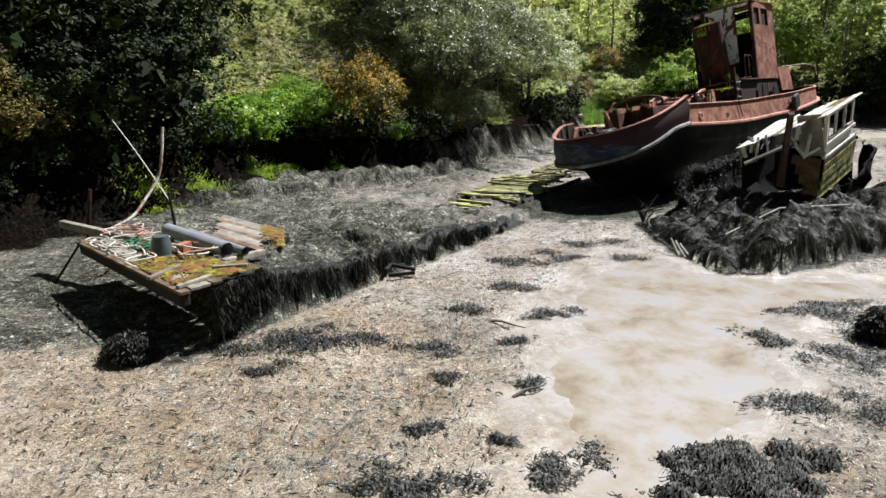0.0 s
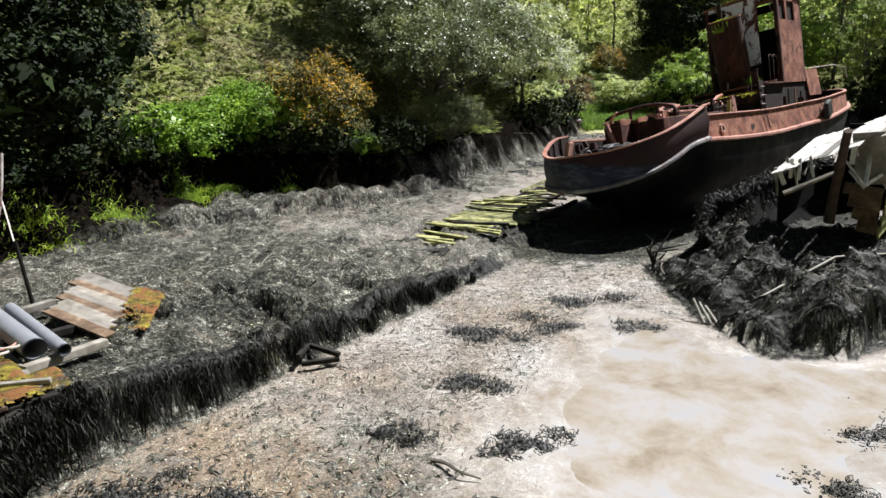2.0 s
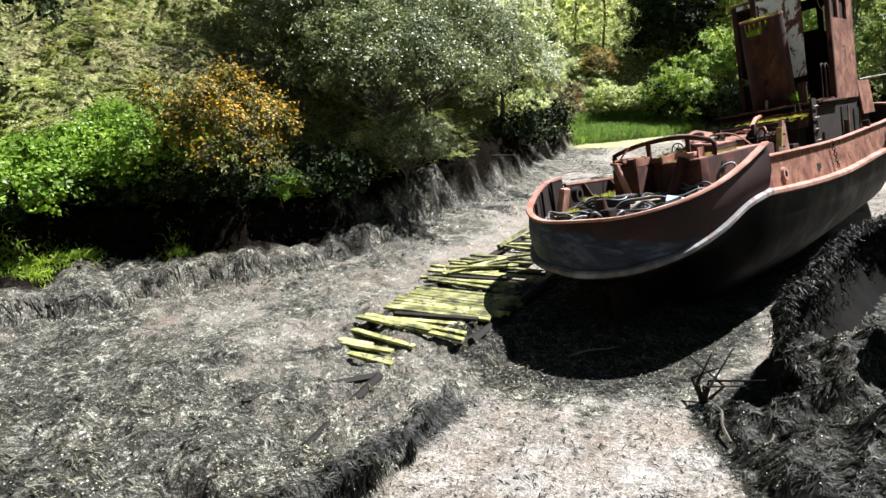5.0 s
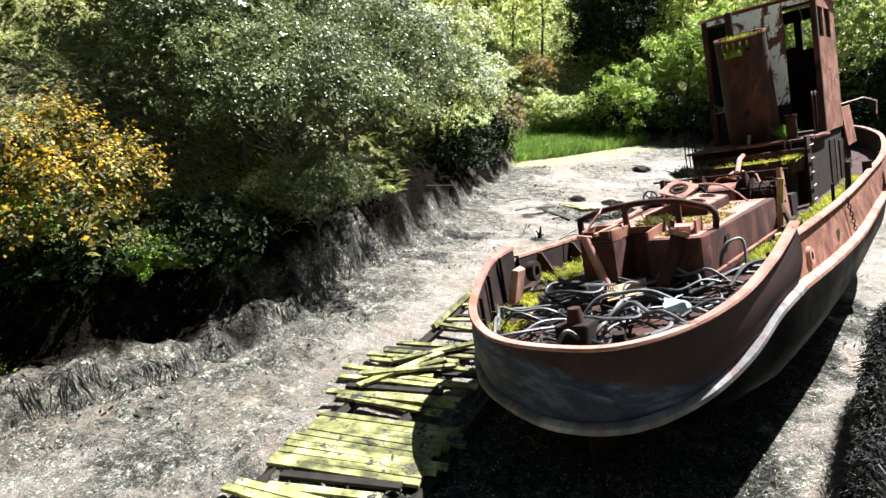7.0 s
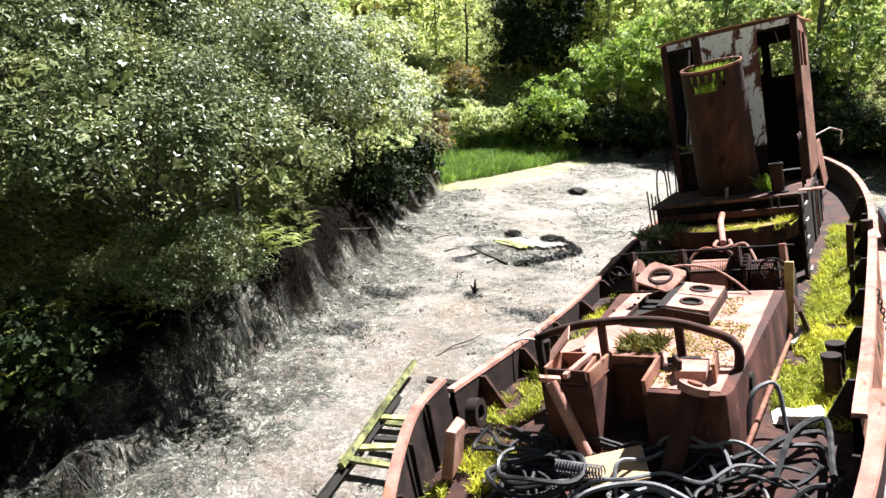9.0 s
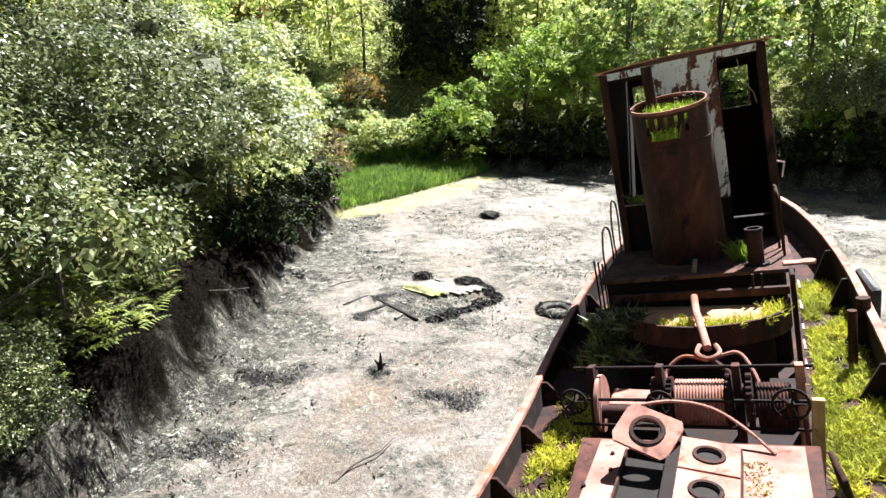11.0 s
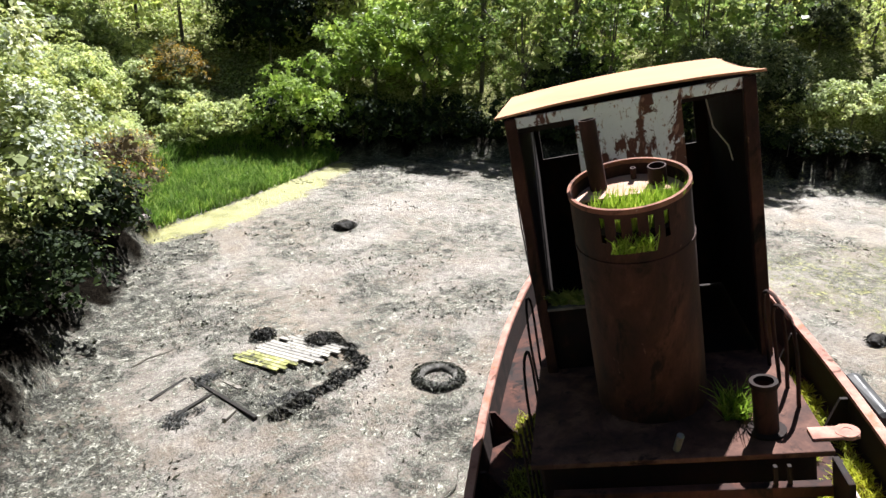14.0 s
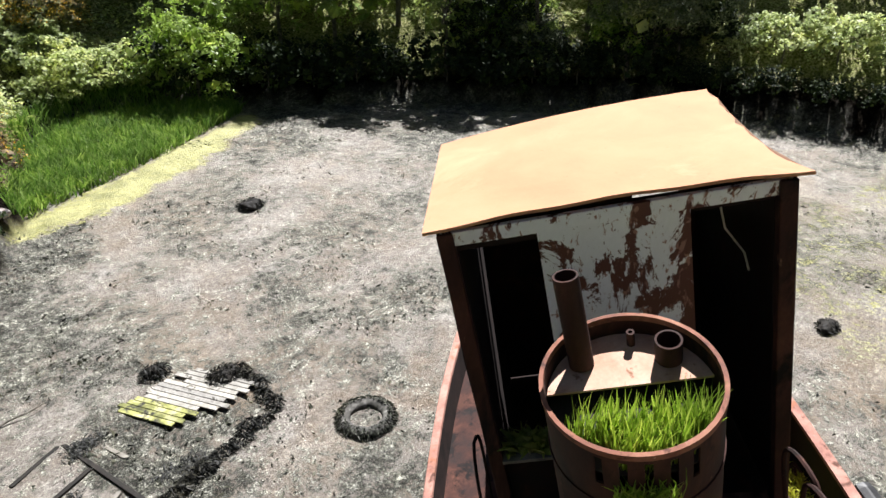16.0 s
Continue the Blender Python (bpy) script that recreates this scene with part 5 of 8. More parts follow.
# stanchions, brackets and bollards along the bulwarks
for rim, side, ys in ((PORT_RIM, -1, (-2.0, -1.0, 0.1, 1.2, 2.3, 3.4, 4.5, 5.6)), (STB_RIM, 1, (-1.8, -0.4, 1.0, 2.4, 3.8, 5.2, 6.6))):
    arr = np.array(rim)
    order = np.argsort(arr[:, 1])
    for y in ys:
        rx = float(np.interp(y, arr[order, 1], arr[order, 0]))
        rz = float(np.interp(y, arr[order, 1], arr[order, 2]))
        dz = deck_z(y)
        bm = bmesh.new()
        pts = [(rx - side * 0.05, rz - 0.03), (rx - side * 0.12, rz - 0.03), (rx - side * 0.34, dz), (rx - side * 0.05, dz)]
        a, b = [bm.verts.new((x, y - 0.02, z)) for x, z in pts], [bm.verts.new((x, y + 0.02, z)) for x, z in pts]
        bm.faces.new(a)
        bm.faces.new(b[::-1])
        for k in range(4):
            bm.faces.new((a[k - 1], a[k], b[k], b[k - 1]))
        fit("bulwark_bracket", bm, RUST if side < 0 else RUST_DARK)
stern_line = catmull(STERN_RIM, 60)
for k in range(4, 58, 5):
    p = stern_line[k]
    c = np.array([0.15, -3.2, 0])
    d = (c - p)[:2] / np.linalg.norm((c - p)[:2])
    dz = deck_z(p[1])
    fit("bulwark_stanchion", boxed((0.05, 0.03, p[2] - dz), Matrix.Translation((p[0] + d[0] * 0.09, p[1] + d[1] * 0.09, (p[2] + dz) / 2)) @ pose(0, 0, 0, 0, 0, math.degrees(math.atan2(d[1], d[0]))), 0.006), RUST_DARK)
bend = fit("bent_bracket", rough_up(boxed((0.1, 0.34, 0.5), Matrix.Translation((-1.3, -3.2, 0.15)) @ pose(0, 0, 0, 0, 16, 15), 0.02), 0.05), RUST_PALE)
roller = fit("fairlead", ring_wall(0, 0, -0.06, 0.06, 0.15, 0.15, 0.07, 20), RUST_DARK, "round rusty fairlead", at=Matrix.Translation((-1.42, -2.55, 0.2)) @ pose(0, 0, 0, 0, 90, 8), smooth_angle=40)


def bollard(x, y, z, h, r):
    post = fit("bollard", rod(bmesh.new(), (x, y, z), (x, y, z + h), r, sides=18), RUST, "squat rusty bollard", smooth_angle=40)
    part("bollard_cap", rod(bmesh.new(), (x, y, z + h - 0.01), (x, y, z + h + 0.04), r * 1.15, sides=18), RUST_DARK, post, smooth_angle=40)


for x, y in ((-1.32, -1.0), (-1.33, -0.7), (1.72, -1.2), (1.74, -0.88)):
    bollard(x, y, 0.0, 0.38, 0.075)
bitt = fit("stern_bitt", rough_up(boxed((0.34, 0.3, 0.36), Matrix.Translation((0.35, -4.55, -0.08)), 0.03), 0.04), RUST_DARK, "rusty stern bitt with a capstan head")
part("capstan_head", rod(bmesh.new(), (0.35, -4.55, 0.08), (0.35, -4.55, 0.26), 0.1, 0.07, 14), RUST, bitt, smooth_angle=40)
fit("stern_stub", rod(bmesh.new(), (0.85, -4.6, -0.3), (0.85, -4.6, 0.02), 0.07, sides=14), RUST_DARK, smooth_angle=40)

# starboard bulwark: freeing ports, fairlead ring, chain and pipes
for y, z in ((-1.72, 0.12), (0.0, 0.05), (2.85, 0.1), (5.2, 0.24)):
    x = float(np.interp(y, [-2.6, 1.2, 6], [2.03, 2.09, 2.04])) - 0.005
    if y < -1.5:
        fit("mooring_eye", ring_wall(0, 0, -0.03, 0.035, 0.13, 0.11, 0.05, 20), RUST_PALE, "oval mooring eye in the plating", at=Matrix.Translation((x, y, z)) @ pose(0, 0, 0, 0, 84), smooth_angle=40)
        # Solid dark plug painting the shade in the eye.
        fit("mooring_eye_hole", rod(bmesh.new(), (x - 0.02, y, z), (x + 0.02, y, z), 0.075, sides=16), WOOD_DARK)
    else:
        # Solid dark box painting the shade in the port.
        fit("freeing_port", boxed((0.03, 0.24, 0.17), Matrix.Translation((x, y, z - 0.02)) @ pose(0, 0, 0, 0, -6), 0.01), WOOD_DARK, "near-black box painting the shade in a freeing port")
chain_bm = bmesh.new()
for k in range(9):
    z = 0.4 - 0.055 * k
    ring = [(math.cos(a) * 0.022, math.sin(a) * 0.038, 0) for a in np.linspace(0, 2 * math.pi, 9)]
    m = Matrix.Translation((2.09 + 0.009 * k, 0.85, z)) @ pose(0, 0, 0, 90, 0, 90 if k % 2 else 0)
    tube(chain_bm, [m @ Vector(q) for q in ring], 0.008, 5)
fit("chain", chain_bm, RUST_DARK, "short rusty chain over the rail")
fit("deck_pipe", rod(bmesh.new(), (1.82, 1.3, 0.0), (1.84, 1.28, 0.62), 0.025), RUST_DARK)
fit("deck_pipe", rod(bmesh.new(), (1.75, 3.2, 0.0), (1.78, 3.2, 0.75), 0.05, sides=12), RUST)
fit("rail_bollard", rod(bmesh.new(), (1.98, 3.9, 0.4), (1.98, 3.9, 0.66), 0.08, sides=16), RUST, smooth_angle=40)
fit("fender", rough_up(boxed((0.16, 0.7, 0.5), Matrix.Translation((2.22, 5.4, 0.2)) @ pose(0, 0, 0, 12, 0, 8), 0.07), 0.03), HOSE_BLACK, "black rubber fender")
fit("yellow_bracket", boxed((0.05, 0.06, 0.5), Matrix.Translation((-1.42, 3.1, 0.2)) @ pose(0, 0, 0, 30, 10), 0.01), MOSS)

# ---- loose things aboard ----
TUG_SPACE = TUG @ LIFT


def aboard(name, bm, material, label, category, group="", smooth_angle=50):
    ob = part(name, bm, material, None, label, TUG_SPACE, smooth_angle)
    return tagged(ob, "", category, group)


rng = np.random.default_rng(21)


def in_stern(x, y, inset):
    k = np.clip((y + 5.3) / 2.6, 0, 1)
    half = 1.75 * np.sqrt(np.clip(1 - (1 - k) ** 2, 0, 1)) - inset
    return np.clip(x, 0.28 - half - 0.1 * k, 0.3 + half), np.maximum(y, -5.05 + inset)


for k in range(84):
    grey_one = k % 5 == 0
    cx, cy = rng.uniform(-0.7, 1.3), rng.uniform(-4.5, -2.95)
    n = rng.integers(5, 9)
    heading, pts = rng.uniform(0, 2 * math.pi), []
    px, py = cx, cy
    for j in range(n):
        heading += rng.normal(0, 0.75)
        px, py = px + math.cos(heading) * 0.32, py + math.sin(heading) * 0.27
        qx, qy = in_stern(np.array(px), np.array(py), 0.22)
        qy = min(float(qy), -2.62)
        pts.append((float(qx), qy, deck_z(qy) + 0.04 + abs(rng.normal(0, 0.07)) + (0.12 if grey_one and 0 < j < n - 1 else 0)))
    aboard("hose", tube(bmesh.new(), [tuple(p) for p in catmull(pts, 7 * n)], rng.uniform(0.016, 0.027) if grey_one else rng.uniform(0.01, 0.024), 6), HOSE_GREY if grey_one else HOSE_BLACK,
           "sun-bleached grey hose tangled on the aft deck" if grey_one else "black rubber hose tangled on the aft deck", "hose", "hoses on the aft deck")
for k in range(7):
    r = 0.34 + 0.03 * (k % 4)
    ring = [(-0.55 + math.cos(a) * r + 0.03 * k, -3.25 + math.sin(a) * r * 0.7, -0.08 + 0.035 * k + 0.03 * math.sin(3 * a + k)) for a in np.linspace(0.3 * k, 0.3 * k + 6.0, 26)]
    aboard("hose", tube(bmesh.new(), ring, 0.022, 6), HOSE_BLACK, "coiled black cable on the aft deck", "hose", "hoses on the aft deck")
for k in range(3):
    pts = [(0.9 + 0.25 * k, -2.8, 0.02), (1.3 + 0.1 * k, -2.5 + 0.1 * k, 0.1 + 0.04 * k), (1.65, -2.3 + 0.15 * k, 0.06 + 0.05 * k), (1.8, -2.9, 0.15)]
    aboard("hose", tube(bmesh.new(), [tuple(p) for p in catmull(pts, 16)], 0.024, 6), HOSE_BLACK, "black cable beside the bulwark", "hose", "hoses on the aft deck")
aboard("hose", tube(bmesh.new(), [tuple(p) for p in catmull([(1.12, -2.2, 0.05), (1.2, -2.0, 0.4), (1.3, -1.9, 0.42), (1.42, -2.1, 0.05)], 16)], 0.02, 6), HOSE_GREY, "pale hose looped against the casing", "hose", "hoses on the aft deck")
spring = [(-0.25 + 0.004 * k + 0.1 * 0, -3.2 + 0.05 * math.sin(k * 0.9), 0.12 + 0.05 * math.cos(k * 0.9)) for k in range(110)]
aboard("coil_spring", tube(bmesh.new(), spring, 0.008, 4), HOSE_GREY, "pale coiled spring among the hoses", "spring")
aboard("plywood_sheet", rough_up(boxed((0.5, 0.42, 0.02), Matrix.Translation((0.2, -2.95, 0.02)) @ pose(0, 0, 0, 10, -8, 25), 0.003), 0.02), surface("bare_plywood", [(0.3, (0.45, 0.3, 0.16)), (0.7, (0.55, 0.38, 0.22))], 3, 50, 0.2, (0.8, 0.9), 0.2, 0.003),
       "pale warped plywood sheet against the casing", "plywood")
aboard("rag", rough_up(boxed((0.26, 0.18, 0.12), Matrix.Translation((1.12, -3.75, 0.06)), 0.05), 0.07, 9), surface("pale_blue_cloth", [(0.3, (0.35, 0.5, 0.55)), (0.7, (0.55, 0.68, 0.72))], 9, 60, 0.2, (0.9, 1), 0.4, 0.01), "crumpled pale blue rag on the hoses", "rag")
aboard("plastic_sheet", rough_up(boxed((0.36, 0.3, 0.08), Matrix.Translation((1.45, -1.75, 0.05)), 0.03), 0.16, 7), surface("white_plastic", [(0.3, (0.6, 0.6, 0.6)), (0.7, (0.8, 0.8, 0.8))], 6, 60, 0.1, (0.4, 0.6), 0.2, 0.01), "crumpled white plastic sheet on the side deck", "plastic sheet")
aboard("plank", boxed((0.06, 0.62, 0.03), Matrix.Translation((1.3, 0.3, 0.07)) @ pose(0, 0, 0, 0, 2, -9), 0.005), WOOD_WHITE, "pale plank lying on the grassy side deck", "plank")
aboard("rope", tube(bmesh.new(), [tuple(p) for p in catmull([(-1.72, -0.9, 0.45), (-1.55, -0.8, 0.5), (-1.4, -0.85, 0.3), (-1.35, -1.0, 0.1), (-1.2, -1.1, 0.12), (-1.35, -0.9, 0.35), (-1.6, -1.1, 0.46), (-1.74, -1.2, 0.4)], 40)], 0.014, 6), ROPE, "grey rope looped round the bollards", "rope")


def unit(v):
    return v / np.maximum(np.linalg.norm(v, axis=1, keepdims=True), 1e-9)


def blade_mesh(name, base, up, length, width, material, rng, lean=0.5, droop=0.25):
    """Tapered bent blades, six corners each."""
    n = len(base)
    side = rng.normal(0, 1, (n, 3))
    tip = unit(up + rng.normal(0, lean, (n, 3)) * np.array([1, 1, 0.25]))
    side = unit(np.cross(side, tip))
    ln = length * rng.uniform(0.5, 1.3, (n, 1))
    wd = width * rng.uniform(0.6, 1.3, (n, 1))
    bend = unit(rng.normal(0, 1, (n, 3)) * np.array([1, 1, 0.01])) * droop * ln
    mid, end = base + tip * ln * 0.55, base + tip * ln + bend - np.array([0, 0, 1]) * droop * 0.5 * ln
    v = np.stack([base - side * wd / 2, base + side * wd / 2, mid + side * wd * 0.42, mid - side * wd * 0.42, end + side * wd * 0.08, end - side * wd * 0.08], 1).reshape(-1, 3)
    f = np.arange(n)[:, None] * 6
    return quads_mesh(name, v, np.concatenate([f + np.array([[0, 1, 2, 3]]), f + np.array([[3, 2, 4, 5]])]), material)


def grow(name, label, boxes, material, length, width, lean=0.5, seed=1, matrix=None, category="grass", droop=0.25, shape=None):
    """Grass in boxes of (x0, y0, x1, y1, z, count) in the space of matrix."""
    rng, pts = np.random.default_rng(seed), []
    for x0, y0, x1, y1, z, count in boxes:
        p = np.stack([rng.uniform(x0, x1, count), rng.uniform(y0, y1, count), np.full(count, float(z))], 1)
        keep = fbm(p[:, 0] * 3, p[:, 1] * 3, 2, seed) > -0.13
        p = p[keep]
        pts.append(p if shape is None else p[shape(p[:, 0], p[:, 1])])
    p = np.concatenate(pts)
    m = TUG_SPACE if matrix is None else matrix
    rot, loc = np.array(m.to_3x3()), np.array(m.translation)
    world_p = p @ rot.T + loc
    me = blade_mesh(name, world_p, np.tile([[0, 0, 1.0]], (len(p), 1)), length, width, material, rng, lean, droop)
    return tagged(new(name, me), label, category, "", "stuff")


GRASS_YELLOW = leafy("yellow_green_grass", [(0.22, 0.17, 0.045), (0.32, 0.35, 0.04), (0.5, 0.53, 0.07), (0.66, 0.66, 0.17)], 0.4, 0.5)
MOSSY_GRASS = leafy("mossy_grass", [(0.12, 0.07, 0.035), (0.24, 0.2, 0.045), (0.36, 0.36, 0.06), (0.46, 0.44, 0.12)], 0.25, 0.6)
grow("grass", "yellow-green grass growing along the side deck", [(1.22, -1.9, 1.95, -0.2, 0.0, 3400), (1.3, -0.2, 2.0, 3.0, 0.0, 8500), (1.35, 3.0, 1.9, 6.5, 0.04, 5500)], GRASS_YELLOW, 0.13, 0.016, 0.7, 3)
grow("grass", "yellow-green grass growing along the port side deck", [(-1.45, -3.6, -0.85, -2.2, -0.14, 3200), (-1.5, -2.4, -1.0, 0.6, 0.0, 3200), (-1.55, 0.6, -1.05, 2.4, 0.0, 1900), (-1.65, 3.2, -1.15, 6.0, 0.02, 2600), (-1.2, -4.2, -0.8, -3.5, -0.22, 900)], GRASS_YELLOW, 0.13, 0.014, 0.6, 4)
grow("grass", "grass and moss on the engine casing", [(-0.15, -1.95, 0.5, -1.2, 0.59, 900), (0.3, -1.7, 1.0, -0.9, 0.59, 1100), (0.42, -2.5, 0.75, -1.95, 0.59, 420), (0.64, -0.9, 0.82, 0.1, 0.59, 500), (0.1, -2.0, 1.0, -0.8, 0.59, 2600)], MOSSY_GRASS, 0.035, 0.014, 1.3, 5)
grow("weed_tuft", "bushy green weed on the engine casing", [(-0.12, -1.75, 0.3, -1.4, 0.59, 520)], LEAF_GORSE, 0.17, 0.02, 0.8, 6, category="weed")
grow("grass", "grass tufts in the towing tray", [(0.85, 2.62, 1.1, 3.0, 0.9, 300), (0.25, 2.3, 0.65, 2.5, 0.9, 420), (-0.3, 2.42, 0.1, 2.6, 0.9, 250), (0.6, 2.4, 0.95, 2.6, 0.9, 120)], GRASS_YELLOW, 0.14, 0.012, 0.5, 7)
FUNNEL_SPACE = TUG_SPACE @ FUNNEL
grow("grass", "tall green grass growing inside the funnel top", [(-0.46, -0.46, 0.46, -0.16, FH - 0.22, 2000)], GRASS, 0.24, 0.012, 0.14, 8, FUNNEL_SPACE, droop=0.1, shape=lambda x, y: np.hypot(x, y) < FR - 0.05)
grow("grass", "grass tuft at the foot of the funnel", [(0.55, 3.65, 0.74, 4.0, 1.27, 420)], GRASS, 0.3, 0.014, 0.45, 9)
grow("grass", "grass hanging from the funnel slots", [(-0.24, -0.53, 0.22, -0.5, FH - 0.34, 260)], GRASS, 0.17, 0.012, 0.35, 10, FUNNEL_SPACE, shape=lambda x, y: np.hypot(x, y) < FR + 0.07)
grow("leafy_weed", "leafy grey-green weed growing beside the tray", [(-1.15, 2.4, -0.55, 3.1, 0.5, 800), (-1.1, 2.5, -0.5, 3.0, 0.85, 600)], LEAF_SALLOW, 0.24, 0.04, 1.1, 11, category="weed")
grow("leafy_weed", "small green plant on the wheelhouse sill", [(-0.85, 4.95, -0.5, 5.1, 2.02, 160)], LEAF_MID, 0.16, 0.05, 1.2, 12, category="weed")

# Near black, so that the shade inside the cabin boat lies in the colour.
WOOD_BLACK = surface("timber_black_as_shade", [(0.3, (0.0012, 0.0012, 0.001)), (0.7, (0.007, 0.006, 0.005))], 6, 50, 0.4, (0.85, 0.95), 0.5, 0.006)
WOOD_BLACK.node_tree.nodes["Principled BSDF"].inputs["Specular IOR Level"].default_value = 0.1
PALE_PLANK = surface("bleached_driftwood", [(0.3, (0.2, 0.19, 0.17)), (0.55, (0.38, 0.365, 0.34)), (0.8, (0.52, 0.5, 0.47))], 6, 60, 0.4, (0.85, 0.95), 0.4, 0.005, patch=[((0.07, 0.065, 0.055), 6, 0.56, 0.63)], vary=0.4)

# ---- the weedy landing stage ----


def stage_point(s, n, z):
    """A place on the landing stage: s along it, n to its left, from its outer corner near the raft."""
    return Vector((-3.2, 7.6, 0)) + Vector((*JETTY_D, 0)) * s + Vector((*JETTY_N, 0)) * n + Vector((0, 0, z))


stage = thing("landing_stage", Matrix.Translation((2.4, 20.4, 0.1)), "sunken landing stage of algae-green planks in the mud", "landing stage")
stage_inv = stage.matrix_basis.inverted()
board_mesh = {}
rng = np.random.default_rng(33)
plank_turn = math.degrees(math.atan2(-0.36, 0.93))


def stage_plank(x, y, z, length, turn, tilt=0.0, mat=WOOD_GREEN, wide=0.115):
    key = (round(length, 1), mat.name, wide)
    if key not in board_mesh:
        board_mesh[key] = boxed((round(length, 1), wide, 0.045), Matrix(), 0.006)
        me = bpy.data.meshes.new("plank")
        board_mesh[key].to_mesh(me)
        me.materials.append(mat)
        board_mesh[key] = me
    part("plank", board_mesh[key], None, stage, "", stage_inv @ pose(x, y, z, 0, tilt, turn))


row, k = 0.0, 0
while row < 6.5:
    k += 1
    tight, jumbled = 0.55 < row < 1.9, row > 2.35
    lx, ly = 0.45 + 0.497 * row - 0.5 * float(smooth(1.9, 3.2, row) * smooth(5.5, 3.5, row)), 17.75 + 0.867 * row
    length, off = (1.85 + rng.uniform(-0.12, 0.12), rng.uniform(-0.05, 0.05)) if tight else (rng.uniform(1.3, 2.0), rng.uniform(-0.1, 0.35))
    if row > 4.6:
        length *= 0.62
    gone = not tight and (1.9 < row < 2.35 or rng.random() < (0.12 if row < 4.2 else 0.4))
    if not gone:
        cx, cy = lx + (off + length / 2) * 0.93, ly - (off + length / 2) * 0.36
        z = float(ground_height(np.array([cx]), np.array([cy]))[0])
        stage_plank(cx, cy, max(z + 0.05, 0.29) + rng.uniform(-0.008, 0.008) * (1 if tight else 3), length, plank_turn + rng.normal(0, 0.6 if tight else 4.0), rng.normal(0, 0.4 if tight else 2.2), WOOD_GREEN if tight or k % 4 else WOOD_DARK)
    row += 0.128 if tight else rng.uniform(0.15, 0.21)
for x, y, ln in ((0.75, 16.55, 0.7), (0.72, 16.86, 1.0), (0.62, 17.12, 0.9), (0.85, 17.35, 1.2), (1.0, 17.6, 1.3), (0.45, 17.3, 0.6)):
    stage_plank(x, y, ground_height(np.array([x]), np.array([y]))[0] + 0.05, ln, -31 + rng.normal(0, 4), rng.normal(0, 2))
for k in range(4):
    s = rng.uniform(3.2, 4.6)
    n = rng.uniform(0.2, 1.2)
    stage_plank(0.45 + 0.497 * s + 0.93 * n, 17.75 + 0.867 * s - 0.36 * n, 0.38 + 0.03 * k / 9, rng.uniform(0.9, 1.8), plank_turn + rng.uniform(25, 80), rng.normal(0, 3))
for a, b in (((3.1, 22.1, 0.33), (4.6, 24.9, 0.36)), ((4.1, 22.2, 0.3), (5.2, 24.0, 0.34)), ((4.9, 23.9, 0.3), (5.7, 23.4, 0.36)), ((4.7, 24.3, 0.3), (5.5, 23.7, 0.34))):
    part("beam", tube(bmesh.new(), [stage_inv @ Vector(a), stage_inv @ Vector(b)], 0.06, 4), WOOD_GREEN if a[0] < 4.2 else WOOD_DARK, stage)
for n in (0.12, 1.0, 1.85):
    a = Vector((0.45 + 0.93 * n, 17.75 - 0.36 * n, 0.2))
    b = a + Vector((0.497, 0.867, 0)) * (7.4 - 1.4 * n)
    part("bearer", tube(bmesh.new(), [stage_inv @ a, stage_inv @ ((a + b) / 2), stage_inv @ b], 0.07, 5), WOOD_DARK, stage)
for (ax, ay), (bx, by) in (((-0.7, 15.4), (0.9, 16.2)), ((0.2, 14.6), (0.9, 16.1)), ((-0.4, 17.0), (0.7, 17.3))):
    za, zb = (float(ground_height(np.array([q[0]]), np.array([q[1]]))[0]) - 0.01 for q in ((ax, ay), (bx, by)))
    part("bearer", tube(bmesh.new(), [stage_inv @ Vector((ax, ay, za)), stage_inv @ Vector((bx, by, zb))], 0.06, 5), WOOD_DARK, stage)

# ---- the raft ----
WOOD_BROWN = surface("rotten_brown_wood", [(0.3, (0.04, 0.025, 0.015)), (0.55, (0.16, 0.11, 0.075)), (0.78, (0.34, 0.28, 0.22))], 5, 60, 0.4, (0.8, 0.95), 0.5, 0.006, vary=0.4)
RAFT = Matrix(((0.69, -0.725, 0, -3.15), (0.725, 0.69, 0, 7.35), (0, 0, 1, 0), (0, 0, 0, 1)))
raft = thing("raft", RAFT, "broken timber raft deck covered with yellow moss", "raft")
part("front_beam", rough_up(boxed((0.12, 3.75, 0.17), Matrix.Translation((0.16, 2.14, 0.715)), 0.03), 0.03, 2.5), WOOD_DARK, raft)
rng = np.random.default_rng(40)
for k in range(7):
    w, start = 0.16, 0.24 + (0.03 * k if k < 4 else 0.09 + 0.11 * (k - 3))
    part("deck_plank", rough_up(boxed((w - 0.014, 4.02 - start - 0.04 * (k % 3), 0.04), Matrix.Translation((0.14 + w * k, (4.02 + start) / 2, 0.815 + 0.006 * (k % 2))), 0.006), 0.012, 3, k), WOOD_GREY if k in (1, 2, 6) else WOOD_BROWN, raft)
for y in (0.55, 1.25, 1.9, 2.7, 3.6):
    part("cross_beam", boxed((1.15, 0.1, 0.12), Matrix.Translation((0.68, y, 0.73)), 0.012), WOOD_DARK, raft)
